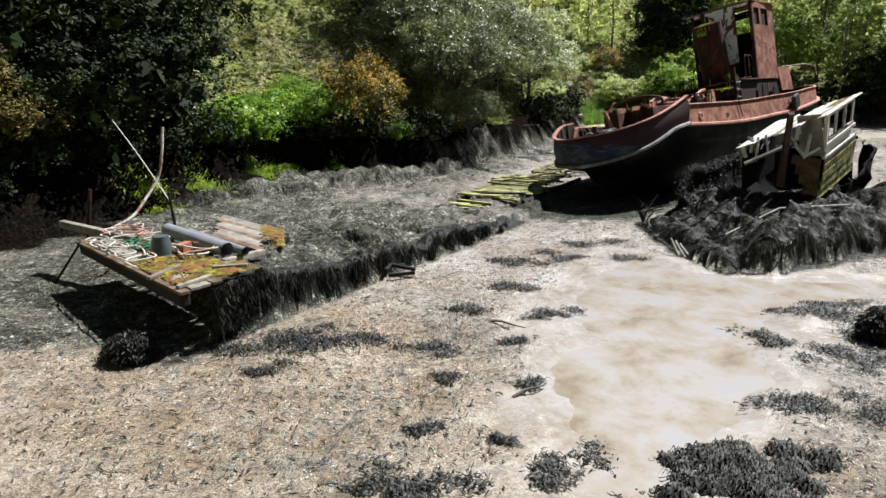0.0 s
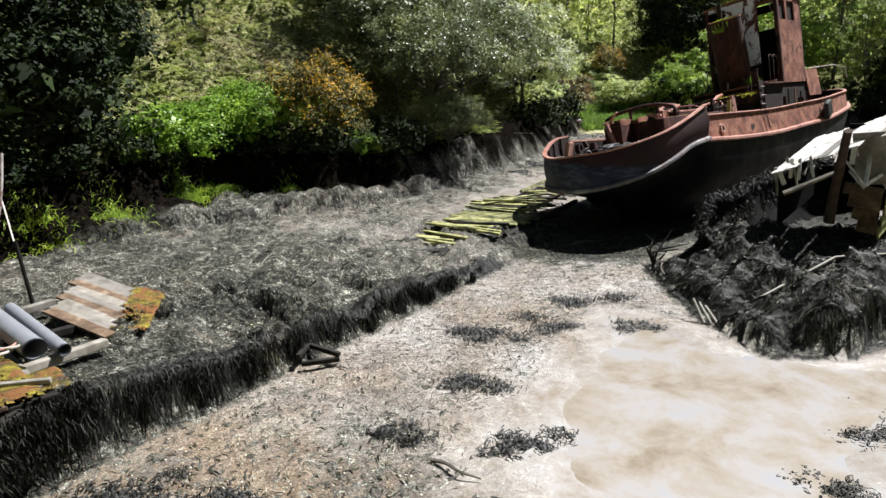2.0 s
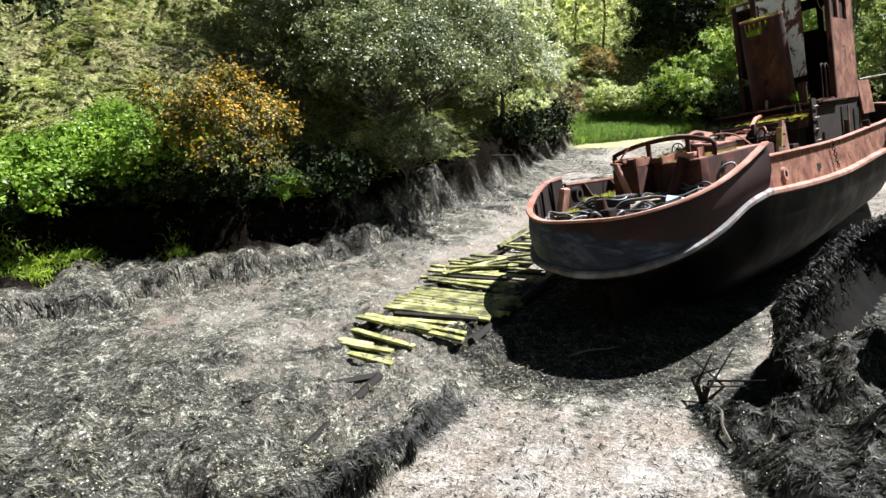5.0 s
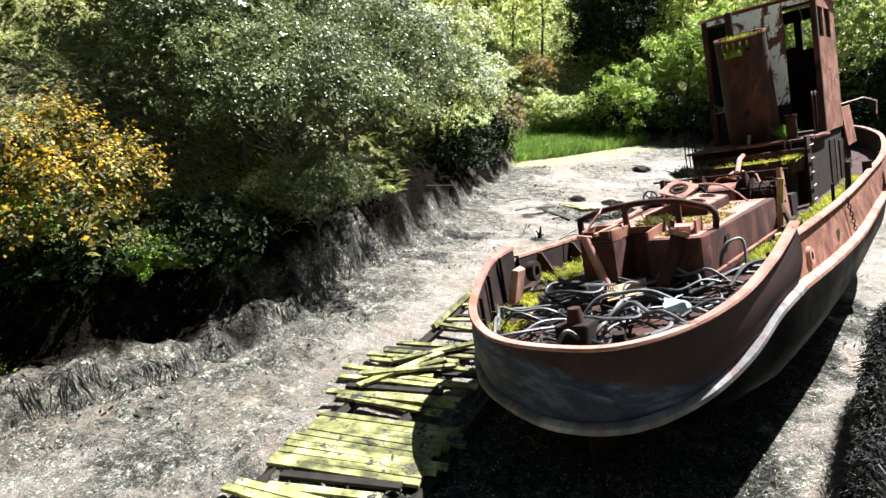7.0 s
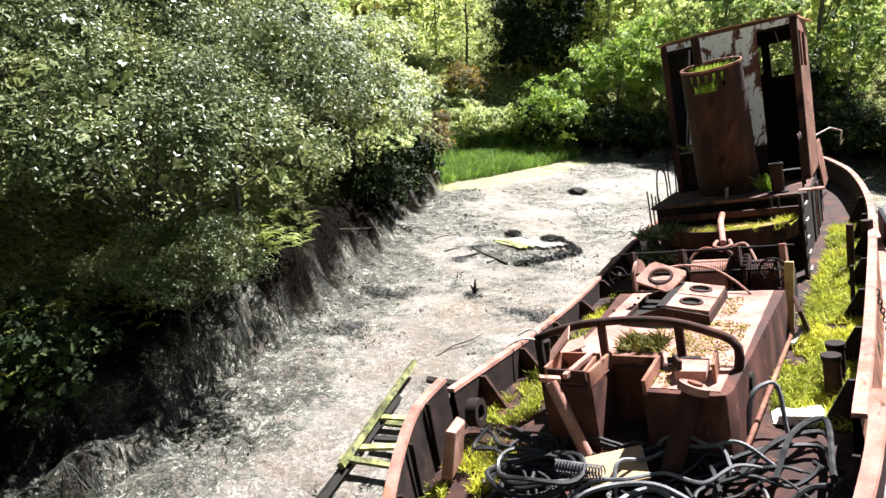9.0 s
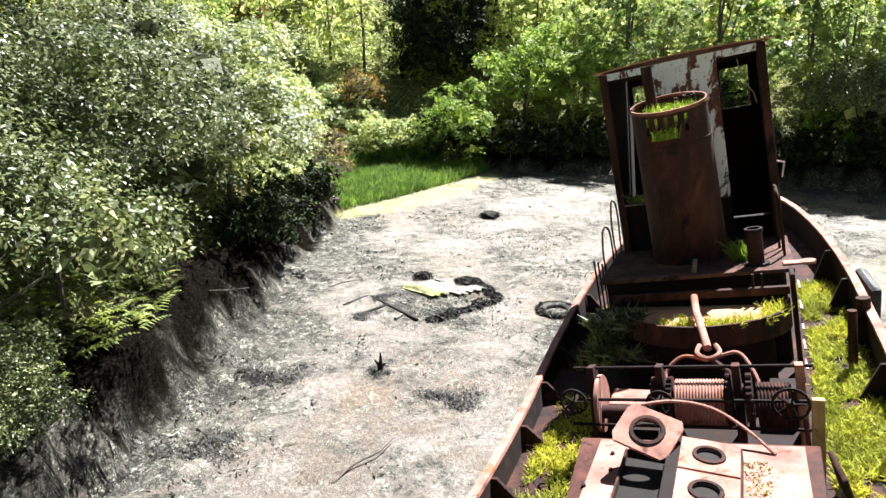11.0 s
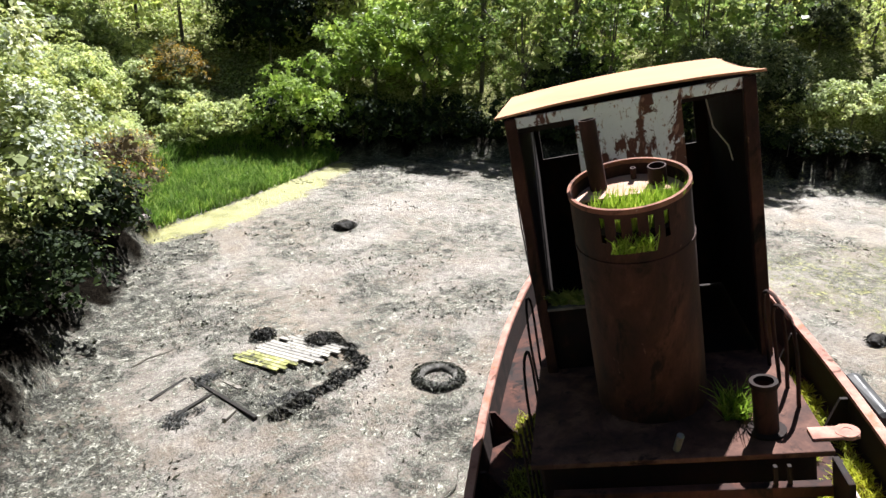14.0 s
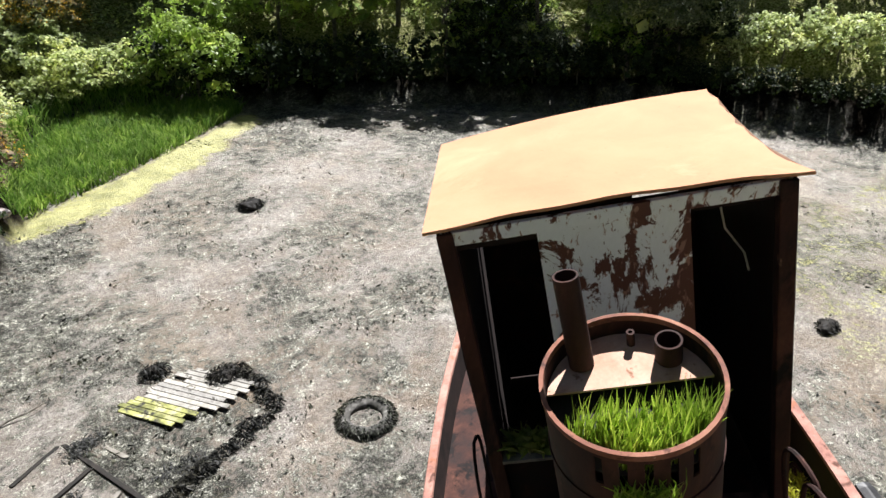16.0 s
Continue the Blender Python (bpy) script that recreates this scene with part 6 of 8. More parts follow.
for (ax, ay), (bx, by) in (((0.11, 0.4), (0.64, 0.57)), ((0.0, 1.02), (0.55, 1.3)), ((0.85, 0.9), (1.25, 0.66))):
    d = Vector((bx - ax, by - ay, 0))
    part("cleat", rough_up(boxed((d.length, 0.065, 0.05), Matrix.Translation(((ax + bx) / 2, (ay + by) / 2, 0.865)) @ pose(0, 0, 0, 0, 0, math.degrees(math.atan2(d.y, d.x))), 0.012), 0.01, 4), WOOD_GREY, raft)
for (ax, ay, az), (bx, by, bz), mat in (((1.14, 1.19, 0.82), (2.01, 1.52, 0.75), WOOD_GREY), ((1.15, 2.05, 0.78), (1.95, 2.25, 0.74), WOOD_DARK), ((1.1, 3.0, 0.8), (2.0, 3.3, 0.78), WOOD_GREY), ((0.75, 0.36, 0.72), (1.28, 0.66, 0.7), WOOD_DARK)):
    d = Vector((bx - ax, by - ay, bz - az))
    part("cross_beam", rough_up(boxed((d.length, 0.1, 0.09), Matrix.Translation(((ax + bx) / 2, (ay + by) / 2, (az + bz) / 2)) @ pose(0, 0, 0, 0, -math.degrees(math.atan2(d.z, d.xy.length)), math.degrees(math.atan2(d.y, d.x))), 0.012), 0.012, 3), mat, raft)
for k in range(9):
    mid = Vector((1.935, 2.21, 0.785)) + Vector((0.093, 0.147, 0.008)) * (1.95 * k / 2 + 0.4)
    part("far_plank", rough_up(boxed((1.0 - 0.07 * (k % 3), 0.16, 0.03), Matrix.Translation(mid) @ pose(0, 0, 0, 0, 9, -70 + 2 * (k % 2)), 0.006), 0.012, 4, k), WOOD_GREY if k % 3 else WOOD_BROWN, raft)
for x, y in ((1.0, 0.95), (1.1, 3.6), (2.1, 2.6)):
    part("leg_post", boxed((0.12, 0.12, 0.8), Matrix.Translation((x, y, 0.3)), 0.015), WOOD_DARK, raft)


def moss_sheet(name, x0, x1, y0, y1, z, m, label, seed, hi=0.0):
    """A ragged mossy mat of small lumps."""
    rng = np.random.default_rng(seed)
    n = 60
    xs, ys = np.meshgrid(np.linspace(x0, x1, n), np.linspace(y0, y1, n))
    h = fbm(xs * 3.2, ys * 3.2, 4, seed) + 0.12 - 0.5 * smooth(0.75, 1.0, np.maximum(np.abs(xs - (x0 + x1) / 2) / (x1 - x0) * 2, np.abs(ys - (y0 + y1) / 2) / (y1 - y0) * 2))
    z = z + np.clip(h, -0.06, 0.3) * 0.12 + hi
    idx = np.arange(n * n).reshape(n, n)
    keep = (h[:-1, :-1] + 0.25 * (rng.random((n - 1, n - 1)) - 0.5) > 0.06).ravel()
    q = np.stack([idx[:-1, :-1], idx[:-1, 1:], idx[1:, 1:], idx[1:, :-1]], -1).reshape(-1, 4)[keep]
    me = quads_mesh(name, np.stack([xs, ys, z], -1).reshape(-1, 3), q, MOSS)
    ob = new(name, me)
    ob.matrix_basis = m
    return tagged(ob, label, "moss", "", "stuff")


moss_sheet("moss", 0.06, 1.2, 0.3, 2.7, 0.84, RAFT, "yellow-green moss on the raft planks", 3)
moss_sheet("moss", 0.06, 0.9, 0.9, 2.3, 0.842, RAFT, "yellow moss in thick cushions on the raft planks", 4)
moss_sheet("moss", 0.6, 1.45, 0.5, 1.05, 0.82, RAFT, "bright green moss on the raft corner", 5)
moss_sheet("moss", -0.15, 0.35, -0.1, 1.75, 0.012, RAFT @ Matrix.Translation((2.2, 1.78, 0.73)) @ pose(0, 0, 0, 0, 6, -32), "yellow-green moss along the far raft boards", 7)


def pipe_thing(a, b, r, label):
    a, b = Vector(a), Vector(b)
    bm = ring_wall(0, 0, 0, (b - a).length, r, r, 0.015, 28)
    m = RAFT @ Matrix.Translation(a) @ (b - a).to_track_quat("Z", "Y").to_matrix().to_4x4()
    tagged(part("drain_pipe", bm, PLASTIC_GREY, None, label, m, 40), "", "pipe", "pipes on the raft")


pipe_thing((1.3, 1.33, 0.95), (1.2, 3.1, 0.99), 0.112, "thick grey plastic drain pipe lying on the raft")
pipe_thing((1.52, 1.2, 0.91), (1.46, 2.9, 0.94), 0.068, "thinner grey plastic drain pipe lying on the raft")
bucket = tagged(part("bucket", ring_wall(0, 0, 0, 0.3, 0.165, 0.12, 0.012, 28), BUCKET_GREY, None, "upturned dark grey plastic bucket on the raft", RAFT @ pose(0.68, 2.15, 0.84), 40), "", "bucket")
part("bottom", rod(bmesh.new(), (0, 0, 0.285), (0, 0, 0.3), 0.115, sides=28), BUCKET_GREY, bucket, smooth_angle=40)
part("lip", ring_wall(0, 0, 0, 0.03, 0.175, 0.175, 0.02, 28), BUCKET_GREY, bucket, smooth_angle=40)
tagged(part("brick", boxed((0.22, 0.12, 0.16), Matrix(), 0.012), surface("red_brick", [(0.3, (0.25, 0.08, 0.04)), (0.7, (0.4, 0.15, 0.09))], 12, 70, 0.3, (0.8, 0.95), 0.4, 0.005), None, "orange-red brick behind the bucket", RAFT @ pose(0.98, 2.05, 0.92, 0, 0, 30)), "", "brick")
rng = np.random.default_rng(8)
for k in range(22):
    y0, x0 = rng.uniform(1.5, 3.8), rng.uniform(0.2, 1.1)
    pts = []
    h = rng.uniform(0, 6)
    for j in range(7):
        h += rng.normal(0.5, 0.7)
        x0, y0 = min(max(x0 + math.cos(h) * 0.17, 0.05), 1.25), min(max(y0 + math.sin(h) * 0.24, 1.4 if k > 4 else 0.7), 3.95)
        pts.append((x0, y0, 0.885 + 0.02 * rng.random() + 0.006 * k))
    tagged(part("rope", tube(bmesh.new(), [tuple(p) for p in catmull(pts, 34)], rng.uniform(0.008, 0.017), 6), ROPE if k % 4 else RUST_PALE, None, "pale old rope lying in loops on the raft", RAFT, 50), "", "rope", "ropes on the raft")
net = [(0.6 + 0.2 * math.sin(k * 1.7) + 0.006 * k, 2.8 + 0.3 * math.cos(k * 1.1), 0.9 + 0.04 * math.sin(k * 2.3)) for k in range(26)]
tagged(part("netting", tube(bmesh.new(), [tuple(p) for p in catmull(net, 120)], 0.009, 5), surface("green_twine", [(0.3, (0.02, 0.12, 0.06)), (0.7, (0.06, 0.25, 0.14))], 20, 80, 0.2, (0.9, 1), 0.4, 0.005), None, "tangle of green twine on the raft", RAFT, 50), "", "twine")
tagged(part("hose", tube(bmesh.new(), [tuple(p) for p in catmull([(-5.82, 10.9, 0.88), (-5.62, 11.3, 1.0), (-5.51, 11.7, 1.27), (-5.37, 12.0, 1.62), (-5.29, 12.1, 2.08), (-5.27, 12.2, 2.55)], 36)], 0.026, 8), STRAKE_PALE, None, "pale plastic hose rising in a curve from the raft", None, 50), "", "hose")
tagged(part("mooring_rope", tube(bmesh.new(), [tuple(p) for p in catmull([(-5.29, 12.2, 1.15), (-6.54, 13.8, 1.84), (-8.02, 15.5, 2.71)], 20)], 0.012, 5), ROPE, None, "taut thin mooring rope up to the bank", None, 50), "", "rope")
tagged(part("timber_beam", boxed((2.3, 0.12, 0.13), Matrix(), 0.015), WOOD_GREY, None, "loose grey timber lying behind the raft", pose(-6.0, 10.8, 0.86, 0, 0, -33)), "", "timber")
tagged(part("stake", rod(bmesh.new(), (-5.2, 12.25, 0.1), (-5.29, 12.2, 1.3), 0.03, 0.025), WOOD_DARK, None, "dark leaning stake holding the mooring rope"), "", "stake")
tagged(part("stake", rod(bmesh.new(), (-6.85, 11.9, 0.2), (-6.68, 12.0, 1.4), 0.035, 0.03), RUST, None, "thin rusty stake standing in the mud"), "", "stake")
tagged(part("stake", rod(bmesh.new(), (-6.3, 9.9, 0.2), (-5.9, 10.1, 0.85), 0.02, 0.02), WOOD_DARK, None, "dark stick leaning against the raft"), "", "stake")

# ---- cabin boat wreck ----
CAB = Matrix(((0.692, 0.722, 0, 9.05), (-0.722, 0.692, 0, 16.57), (0, 0, 1, 0), (0, 0, 0, 1)))
cruiser = thing("cabin_boat", CAB, "collapsed wooden cabin boat with flaking white boards", "cabin boat")


def hull_ring(u):
    """Gunwale of the cabin boat, from the port side round the near end to starboard; x to starboard, y ahead."""
    return catmull([(-0.1, 6.0, 1.6), (-1.1, 4.4, 1.45), (-1.85, 2.6, 1.27), (-1.85, 0.5, 1.2), (-1.68, -1.3, 1.12), (-1.47, -3.04, 1.02), (-1.3, -3.3, 0.7), (-0.85, -3.15, 0.38), (0.5, -2.6, 0.28), (0.95, -1.9, 0.35), (1.0, -1.3, 0.5), (0.95, 0.2, 0.6), (0.9, 2.4, 0.85), (0.8, 4.4, 1.35), (0.1, 6.0, 1.6)], u)


rows = []
for p in hull_ring(70):
    rows.append([(p[0] * k, p[1] * (0.98 if k < 1 else 1), z) for k, z in ((0.96, p[2] - 0.02), (1.0, p[2]), (1.02, p[2] - 0.1), (0.98, p[2] * 0.6), (0.85, 0.25), (0.6, -0.15))])
part("hull", rough_up(loft(rows), 0.22, 2.3), WOOD_BLACK, cruiser, "dark weed-grown planked hull", smooth_angle=60)
part("gunwale", tube(bmesh.new(), [tuple(p + np.array([0, 0, 0.02])) for p in hull_ring(70)[:22]], 0.05, 6), WOOD_BLACK, cruiser, smooth_angle=60)
side = Matrix.Translation((1.12, -1.55, 0.72)) @ pose(0, 0, 0, 11, 0, 0)
rng = np.random.default_rng(17)
for k in range(5):
    part("hull_plank", rough_up(boxed((0.035, 2.4 - 0.06 * k, 0.195), side @ Matrix.Translation((0.05 * k * (0.5 - 0.08 * k), 1.2 + 0.02 * k, 0.1 + 0.2 * k)) @ pose(0, 0, 0, 0, -5 + 3 * k, 0), 0.006), 0.012, 3, k), WOOD_GREEN if k < 4 else WOOD_GREY, cruiser, "yellow-green algae-covered hull plank")
cabin = side @ Matrix.Translation((0.02, 0.04, 1.0))
OPEN = ((0.3, 0.36, 0.72, 0.86), (0.86, 0.36, 1.34, 0.86), (1.48, 0.36, 1.96, 0.86))
part("side_wall", wall_panel(2.05, 0.98, 0.035, OPEN), WOOD_WHITE, cruiser, "flaking white cabin side with empty windows", cabin @ pose(0, 0, 0, 0, 0, 90))
for x0, z0, x1, z1 in OPEN:
    part("window_frame", boxed((0.055, x1 - x0 + 0.08, 0.045), cabin @ Matrix.Translation((0.01, (x0 + x1) / 2, z0 - 0.02)), 0.006), WOOD_GREY, cruiser)
part("rubbing_board", boxed((0.06, 2.1, 0.08), cabin @ Matrix.Translation((0.03, 1.03, 0.26)), 0.012), WOOD_WHITE, cruiser)
part("rubbing_board", boxed((0.06, 2.15, 0.06), cabin @ Matrix.Translation((0.03, 1.05, -0.02)), 0.012), WOOD_WHITE, cruiser)
part("corner_panel", boxed((0.5, 0.035, 0.95), cabin @ Matrix.Translation((-0.27, -0.02, 0.48)) @ pose(0, 0, 0, 0, -8, 0), 0.006), WOOD_GREY, cruiser, "flaked grey-white cabin corner panel")
for k in range(4):
    part("end_plank", boxed((0.62 - 0.1 * k, 0.035, 0.22), side @ Matrix.Translation((-0.3 + 0.04 * k, 0.0, 0.88 - 0.23 * k)) @ pose(0, 0, 0, 0, 6, 0), 0.006), WOOD_BROWN, cruiser)
# End wall and an added inner sheet paint the cabin's dark inside as shade.
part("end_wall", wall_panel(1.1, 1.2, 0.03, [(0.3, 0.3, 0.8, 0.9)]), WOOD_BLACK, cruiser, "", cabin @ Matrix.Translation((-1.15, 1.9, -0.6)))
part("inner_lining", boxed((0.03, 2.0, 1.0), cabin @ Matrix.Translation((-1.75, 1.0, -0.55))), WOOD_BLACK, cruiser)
top = cabin @ Matrix.Translation((0.1, -0.1, 1.0)) @ pose(0, 0, 0, 0, -23, 0)
for k in range(11):
    x = -0.08 - 0.19 * k
    a = rng.uniform(-0.1, 0.1) if k < 3 else rng.uniform(-0.3, 0.3) + 0.03 * k
    length = 2.25 + a
    part("roof_board", rough_up(boxed((0.205, length, 0.025), top @ Matrix.Translation((x, 2.25, rng.normal(0, 0.012))) @ pose(0, 0, 0, 0 if k < 3 else rng.uniform(0, 1.2), rng.normal(0, 2), rng.normal(0, 1.0)) @ Matrix.Translation((0, -length / 2, 0)), 0.004), 0.02, 3, k), WOOD_GREY if k % 5 == 1 else WOOD_WHITE, cruiser)
part("moss_patch", rough_up(boxed((0.5, 0.7, 0.02), top @ Matrix.Translation((-0.4, 1.7, 0.02)), 0.008), 0.05, 5), MOSS, cruiser, "brown-yellow moss on the roof boards")
for k in range(11):
    x, y = rng.uniform(-2.1, -0.5), rng.uniform(-0.3, 0.2)
    part("broken_board", rough_up(boxed((rng.uniform(0.03, 0.09), rng.uniform(0.25, 0.45), 0.018), top @ Matrix.Translation((x, y, rng.uniform(-0.22, -0.04))) @ pose(0, 0, 0, rng.uniform(20, 75), rng.uniform(-25, 25), rng.uniform(-30, 30)), 0.004), 0.02, 4, k), WOOD_WHITE if k % 3 else WOOD_GREY, cruiser)
part("post", rough_up(tube(bmesh.new(), [(0.46, -2.1, 1.0), (0.49, -2.15, 1.57), (0.7, -2.74, 2.7)], 0.1, 5, 0.07), 0.02, 3), surface("brown_timber", [(0.3, (0.025, 0.016, 0.012)), (0.7, (0.1, 0.065, 0.045))], 5, 50, 0.4, (0.8, 0.95), 0.5, 0.006), cruiser, "thick brown leaning timber")
for a, b, r in (((0.97, -2.3, 1.76), (0.78, -1.4, 2.6), 0.04), ((0.97, -2.35, 1.76), (0.55, -2.2, 2.2), 0.025), ((0.97, -2.35, 1.72), (0.62, -2.0, 1.95), 0.02), ((-0.25, -2.5, 1.5), (0.5, -2.2, 1.95), 0.045), ((0.97, -2.35, 1.76), (1.1, -1.6, 1.95), 0.04), ((-0.6, -2.0, 1.9), (-0.55, -1.9, 1.35), 0.03), ((-0.3, -2.0, 2.0), (-0.2, -1.9, 1.5), 0.025)):
    part("brace", tube(bmesh.new(), [a, b], r, 4, r * 0.8), WOOD_WHITE if a[0] > 0.6 else WOOD_GREY, cruiser)
part("side_strip", boxed((0.06, 0.07, 1.0), cabin @ Matrix.Translation((0.03, 0.03, 0.5)), 0.006), WOOD_WHITE, cruiser)

# dark hull lying further off
OTHER = Matrix.Translation((15.6, 20.3, 0.1)) @ pose(0, 0, 0, 0, 6, -46)
other = thing("boat_hull", OTHER, "dark derelict boat hull on the mud", "boat hull")
rows = []
for k in range(25):
    y = -3.5 + 7 * k / 24
    w = 1.25 * (1 - (abs(y) / 3.6) ** 2.6)
    z = 1.05 + 0.2 * (y / 3.5) ** 2
    rows.append([(-w * 0.95, y, z - 0.08), (-w, y, z), (-w * 0.8, y, 0.4), (0, y, -0.1), (w * 0.8, y, 0.4), (w, y, z), (w * 0.95, y, z - 0.08)])
part("shell", loft(rows), WOOD_DARK, other, smooth_angle=60)
part("gunwale", tube(bmesh.new(), [(-1.25 * (1 - (abs(y) / 3.6) ** 2.6), y, 1.08 + 0.2 * (y / 3.5) ** 2) for y in np.linspace(-3.4, 3.4, 20)], 0.06, 5), WOOD_WHITE, other, "pale gunwale strip")
part("thwart", boxed((2.0, 0.25, 0.05), Matrix.Translation((0, 0.4, 0.95)), 0.01), WOOD_GREY, other)


def hang(name, label, points, length, width, seed, matrix=Matrix(), lean=0.35):
    rng = np.random.default_rng(seed)
    rot, loc = np.array(matrix.to_3x3()), np.array(matrix.translation)
    p = points @ rot.T + loc
    me = blade_mesh(name, p, np.tile([[0, 0, -1.0]], (len(p), 1)), length, width, WRACK, rng, lean, 0.15)
    return tagged(new(name, me), label, "seaweed", "", "stuff")


rng = np.random.default_rng(91)
ring = hull_ring(400)
pick = rng.integers(50, 190, 15000)
down = rng.random(15000) ** 0.7
hp = ring[pick] * np.stack([1.03 - 0.12 * down, np.ones(15000), np.ones(15000)], 1)
hp[:, 2] = np.maximum(ring[pick][:, 2] * (1 - down * 0.95), 0.1) + 0.03
hp[:, :2] += rng.normal(0, 0.05, (15000, 2))
rim_p = ring[rng.integers(40, 205, 10000)] + rng.normal(0, 0.055, (10000, 3)) + np.array([0, 0, 0.06])
hang("seaweed", "black seaweed matted along the cabin boat gunwale", rim_p, 0.1, 0.013, 94, CAB, 1.3)
hang("seaweed", "black seaweed hanging over the cabin boat hull", hp, 0.1, 0.012, 92, CAB, 0.7)


# ---- plants ----
def leaves(centres, normals, length, width, rng, spread_out=0.6):
    """Folded leaves, four corners each, at the centres."""
    n = len(centres)
    nrm = unit(normals + rng.normal(0, spread_out, (n, 3)))
    t = unit(np.cross(nrm, rng.normal(0, 1, (n, 3))))
    b = np.cross(nrm, t)
    ln = length * rng.uniform(0.6, 1.35, (n, 1))
    wd = width * rng.uniform(0.6, 1.3, (n, 1))
    v = np.stack([centres - t * ln / 2, centres + b * wd / 2 + nrm * wd * 0.2, centres + t * ln / 2, centres - b * wd / 2 + nrm * wd * 0.2], 1)
    return v.reshape(-1, 3), np.arange(4 * n).reshape(n, 4)


def crown_mesh(name, material, radius, height, lobes, per, leaf, seed, low=0.0, lobe=0.34, width=0.5, column=False, fill=0.34, hang=0.3, clump=26):
    """A dense ragged crown: lobes of leafy twigs round a darker inner mass, its foot at the origin.
    Returns the mesh, the lobes' middles and the twig tips with the way they face."""
    rng = np.random.default_rng(seed)
    tall = height - low
    if column:
        u = (np.arange(lobes) + rng.random(lobes)) / lobes
        a = np.arange(lobes) * 2.4 + rng.normal(0, 0.4, lobes)
        taper = np.interp(u, [0, 0.12, 0.45, 0.8, 1], [0.6, 0.95, 1.0, 0.62, 0.15])
        q = radius * taper * rng.uniform(0.3, 0.85, lobes)
        mid = np.stack([np.cos(a) * q, np.sin(a) * q, low + tall * (0.06 + 0.9 * u)], 1)
        size = lobe * radius * rng.uniform(0.75, 1.3, lobes) * (0.55 + 0.45 * taper)
        heart = np.stack([0 * u, 0 * u, mid[:, 2]], 1)
    else:
        k = np.arange(lobes) + 0.5
        z = 1 - k / lobes * (1 + hang)
        a = k * 2.39996
        ring = np.sqrt(np.clip(1 - z * z, 0, 1))
        d = np.stack([np.cos(a) * ring, np.sin(a) * ring, z], 1) + rng.normal(0, 0.1, (lobes, 3))
        mid = d * rng.uniform(0.5, 0.92, (lobes, 1)) * np.array([radius, radius, tall * 0.5]) + np.array([0, 0, low + tall * 0.46])
        size = lobe * radius * rng.uniform(0.65, 1.3, lobes)
        heart = np.tile([[0, 0, low + tall * 0.4]], (lobes, 1))
    away = unit(mid - heart)
    twigs = max(6, per // clump)
    pick = np.repeat(np.arange(lobes), twigs)
    tip = unit(rng.normal(0, 1, (len(pick), 3)) + away[pick] * 0.75 + np.array([0, 0, 0.45]))
    tips = mid[pick] + tip * size[pick, None] * rng.uniform(0.7, 1.2, (len(pick), 1)) * np.array([1.1, 1.1, 0.85])
    own = np.repeat(np.arange(len(pick)), per // twigs)
    c = tips[own] + rng.normal(0, 0.2, (len(own), 3)) * size[pick][own, None] * np.array([1, 1, 0.6])
    face = tip[own] * 0.6 + np.array([0, 0, 0.7])
    keep = c[:, 2] > 0.05
    v, f = leaves(c[keep], face[keep], leaf, leaf * width, rng, 0.55)
    # the inner mass, of coarse leaves turned outwards
    inner = max(4, per // 40) if column else max(10, per // 24)
    back = np.repeat(np.arange(lobes), inner)
    way = unit(rng.normal(0, 1, (len(back), 3)))
    c = mid[back] + way * size[back, None] * 0.62
    keep = c[:, 2] > 0.05
    v2, f2 = leaves(c[keep], way[keep], fill * radius ** 0.5, fill * radius ** 0.5 * 0.8, rng, 0.25)
    me = quads_mesh(name, np.concatenate([v, v2]), np.concatenate([f, f2 + len(v)]), material)
    return me, mid, tips, tip


def trunk_mesh(mid, height, thick, seed, count=9):
    rng = np.random.default_rng(seed)
    bm = bmesh.new()
    top = Vector((rng.normal(0, 0.1) * height * 0.2, rng.normal(0, 0.1) * height * 0.2, height * 0.75))
    stem = [Vector((0, 0, -0.3)), Vector((0.05, 0.02, height * 0.25)), top * 0.6, top]
    tube(bm, stem, thick, 7, thick * 0.3)
    for k in rng.choice(len(mid), 0 if height < 3 else min(count, len(mid)), replace=False):
        m = Vector(mid[k])
        start = stem[1] + (stem[2] - stem[1]) * rng.uniform(0.0, 1.0)
        tube(bm, [start, start.lerp(m, 0.5) + Vector((0, 0, -0.05 * height)), m], thick * 0.45, 5, thick * 0.1)
    me = bpy.data.meshes.new("trunk")
    bm.to_mesh(me)
    bm.free()
    me.materials.append(BARK)
    return me


KINDS = {}


def plant_kind(key, name, label, category, material, radius, height, lobes, per, leaf, seed, low=0.0, thick=0.08, lobe=0.34, width=0.5, extra=None, column=False, fill=0.34, hang=0.3, clump=26):
    crown, mid, tips, tip = crown_mesh("crown", material, radius, height, lobes, per, leaf, seed, low, lobe, width, column, fill, hang, clump)
    meshes = [("trunk", trunk_mesh(mid, height, thick, seed + 1, 40 if key == "sallow" else 9)), ("crown", crown)]
    if extra:
        rng = np.random.default_rng(seed + 2)
        word, mat, count, size = extra
        pick = rng.choice(np.flatnonzero(tip[:, 2] > -0.1), count)
        c = tips[pick] + rng.normal(0, 0.09, (count, 3)) + tip[pick] * 0.06
        v, f = leaves(c, tip[pick] + np.array([0, 0, 0.5]), size, size * 0.8, rng, 0.5)
        meshes.append((word, quads_mesh(word, v, f, mat)))
    KINDS[key] = (name, label, category, meshes)


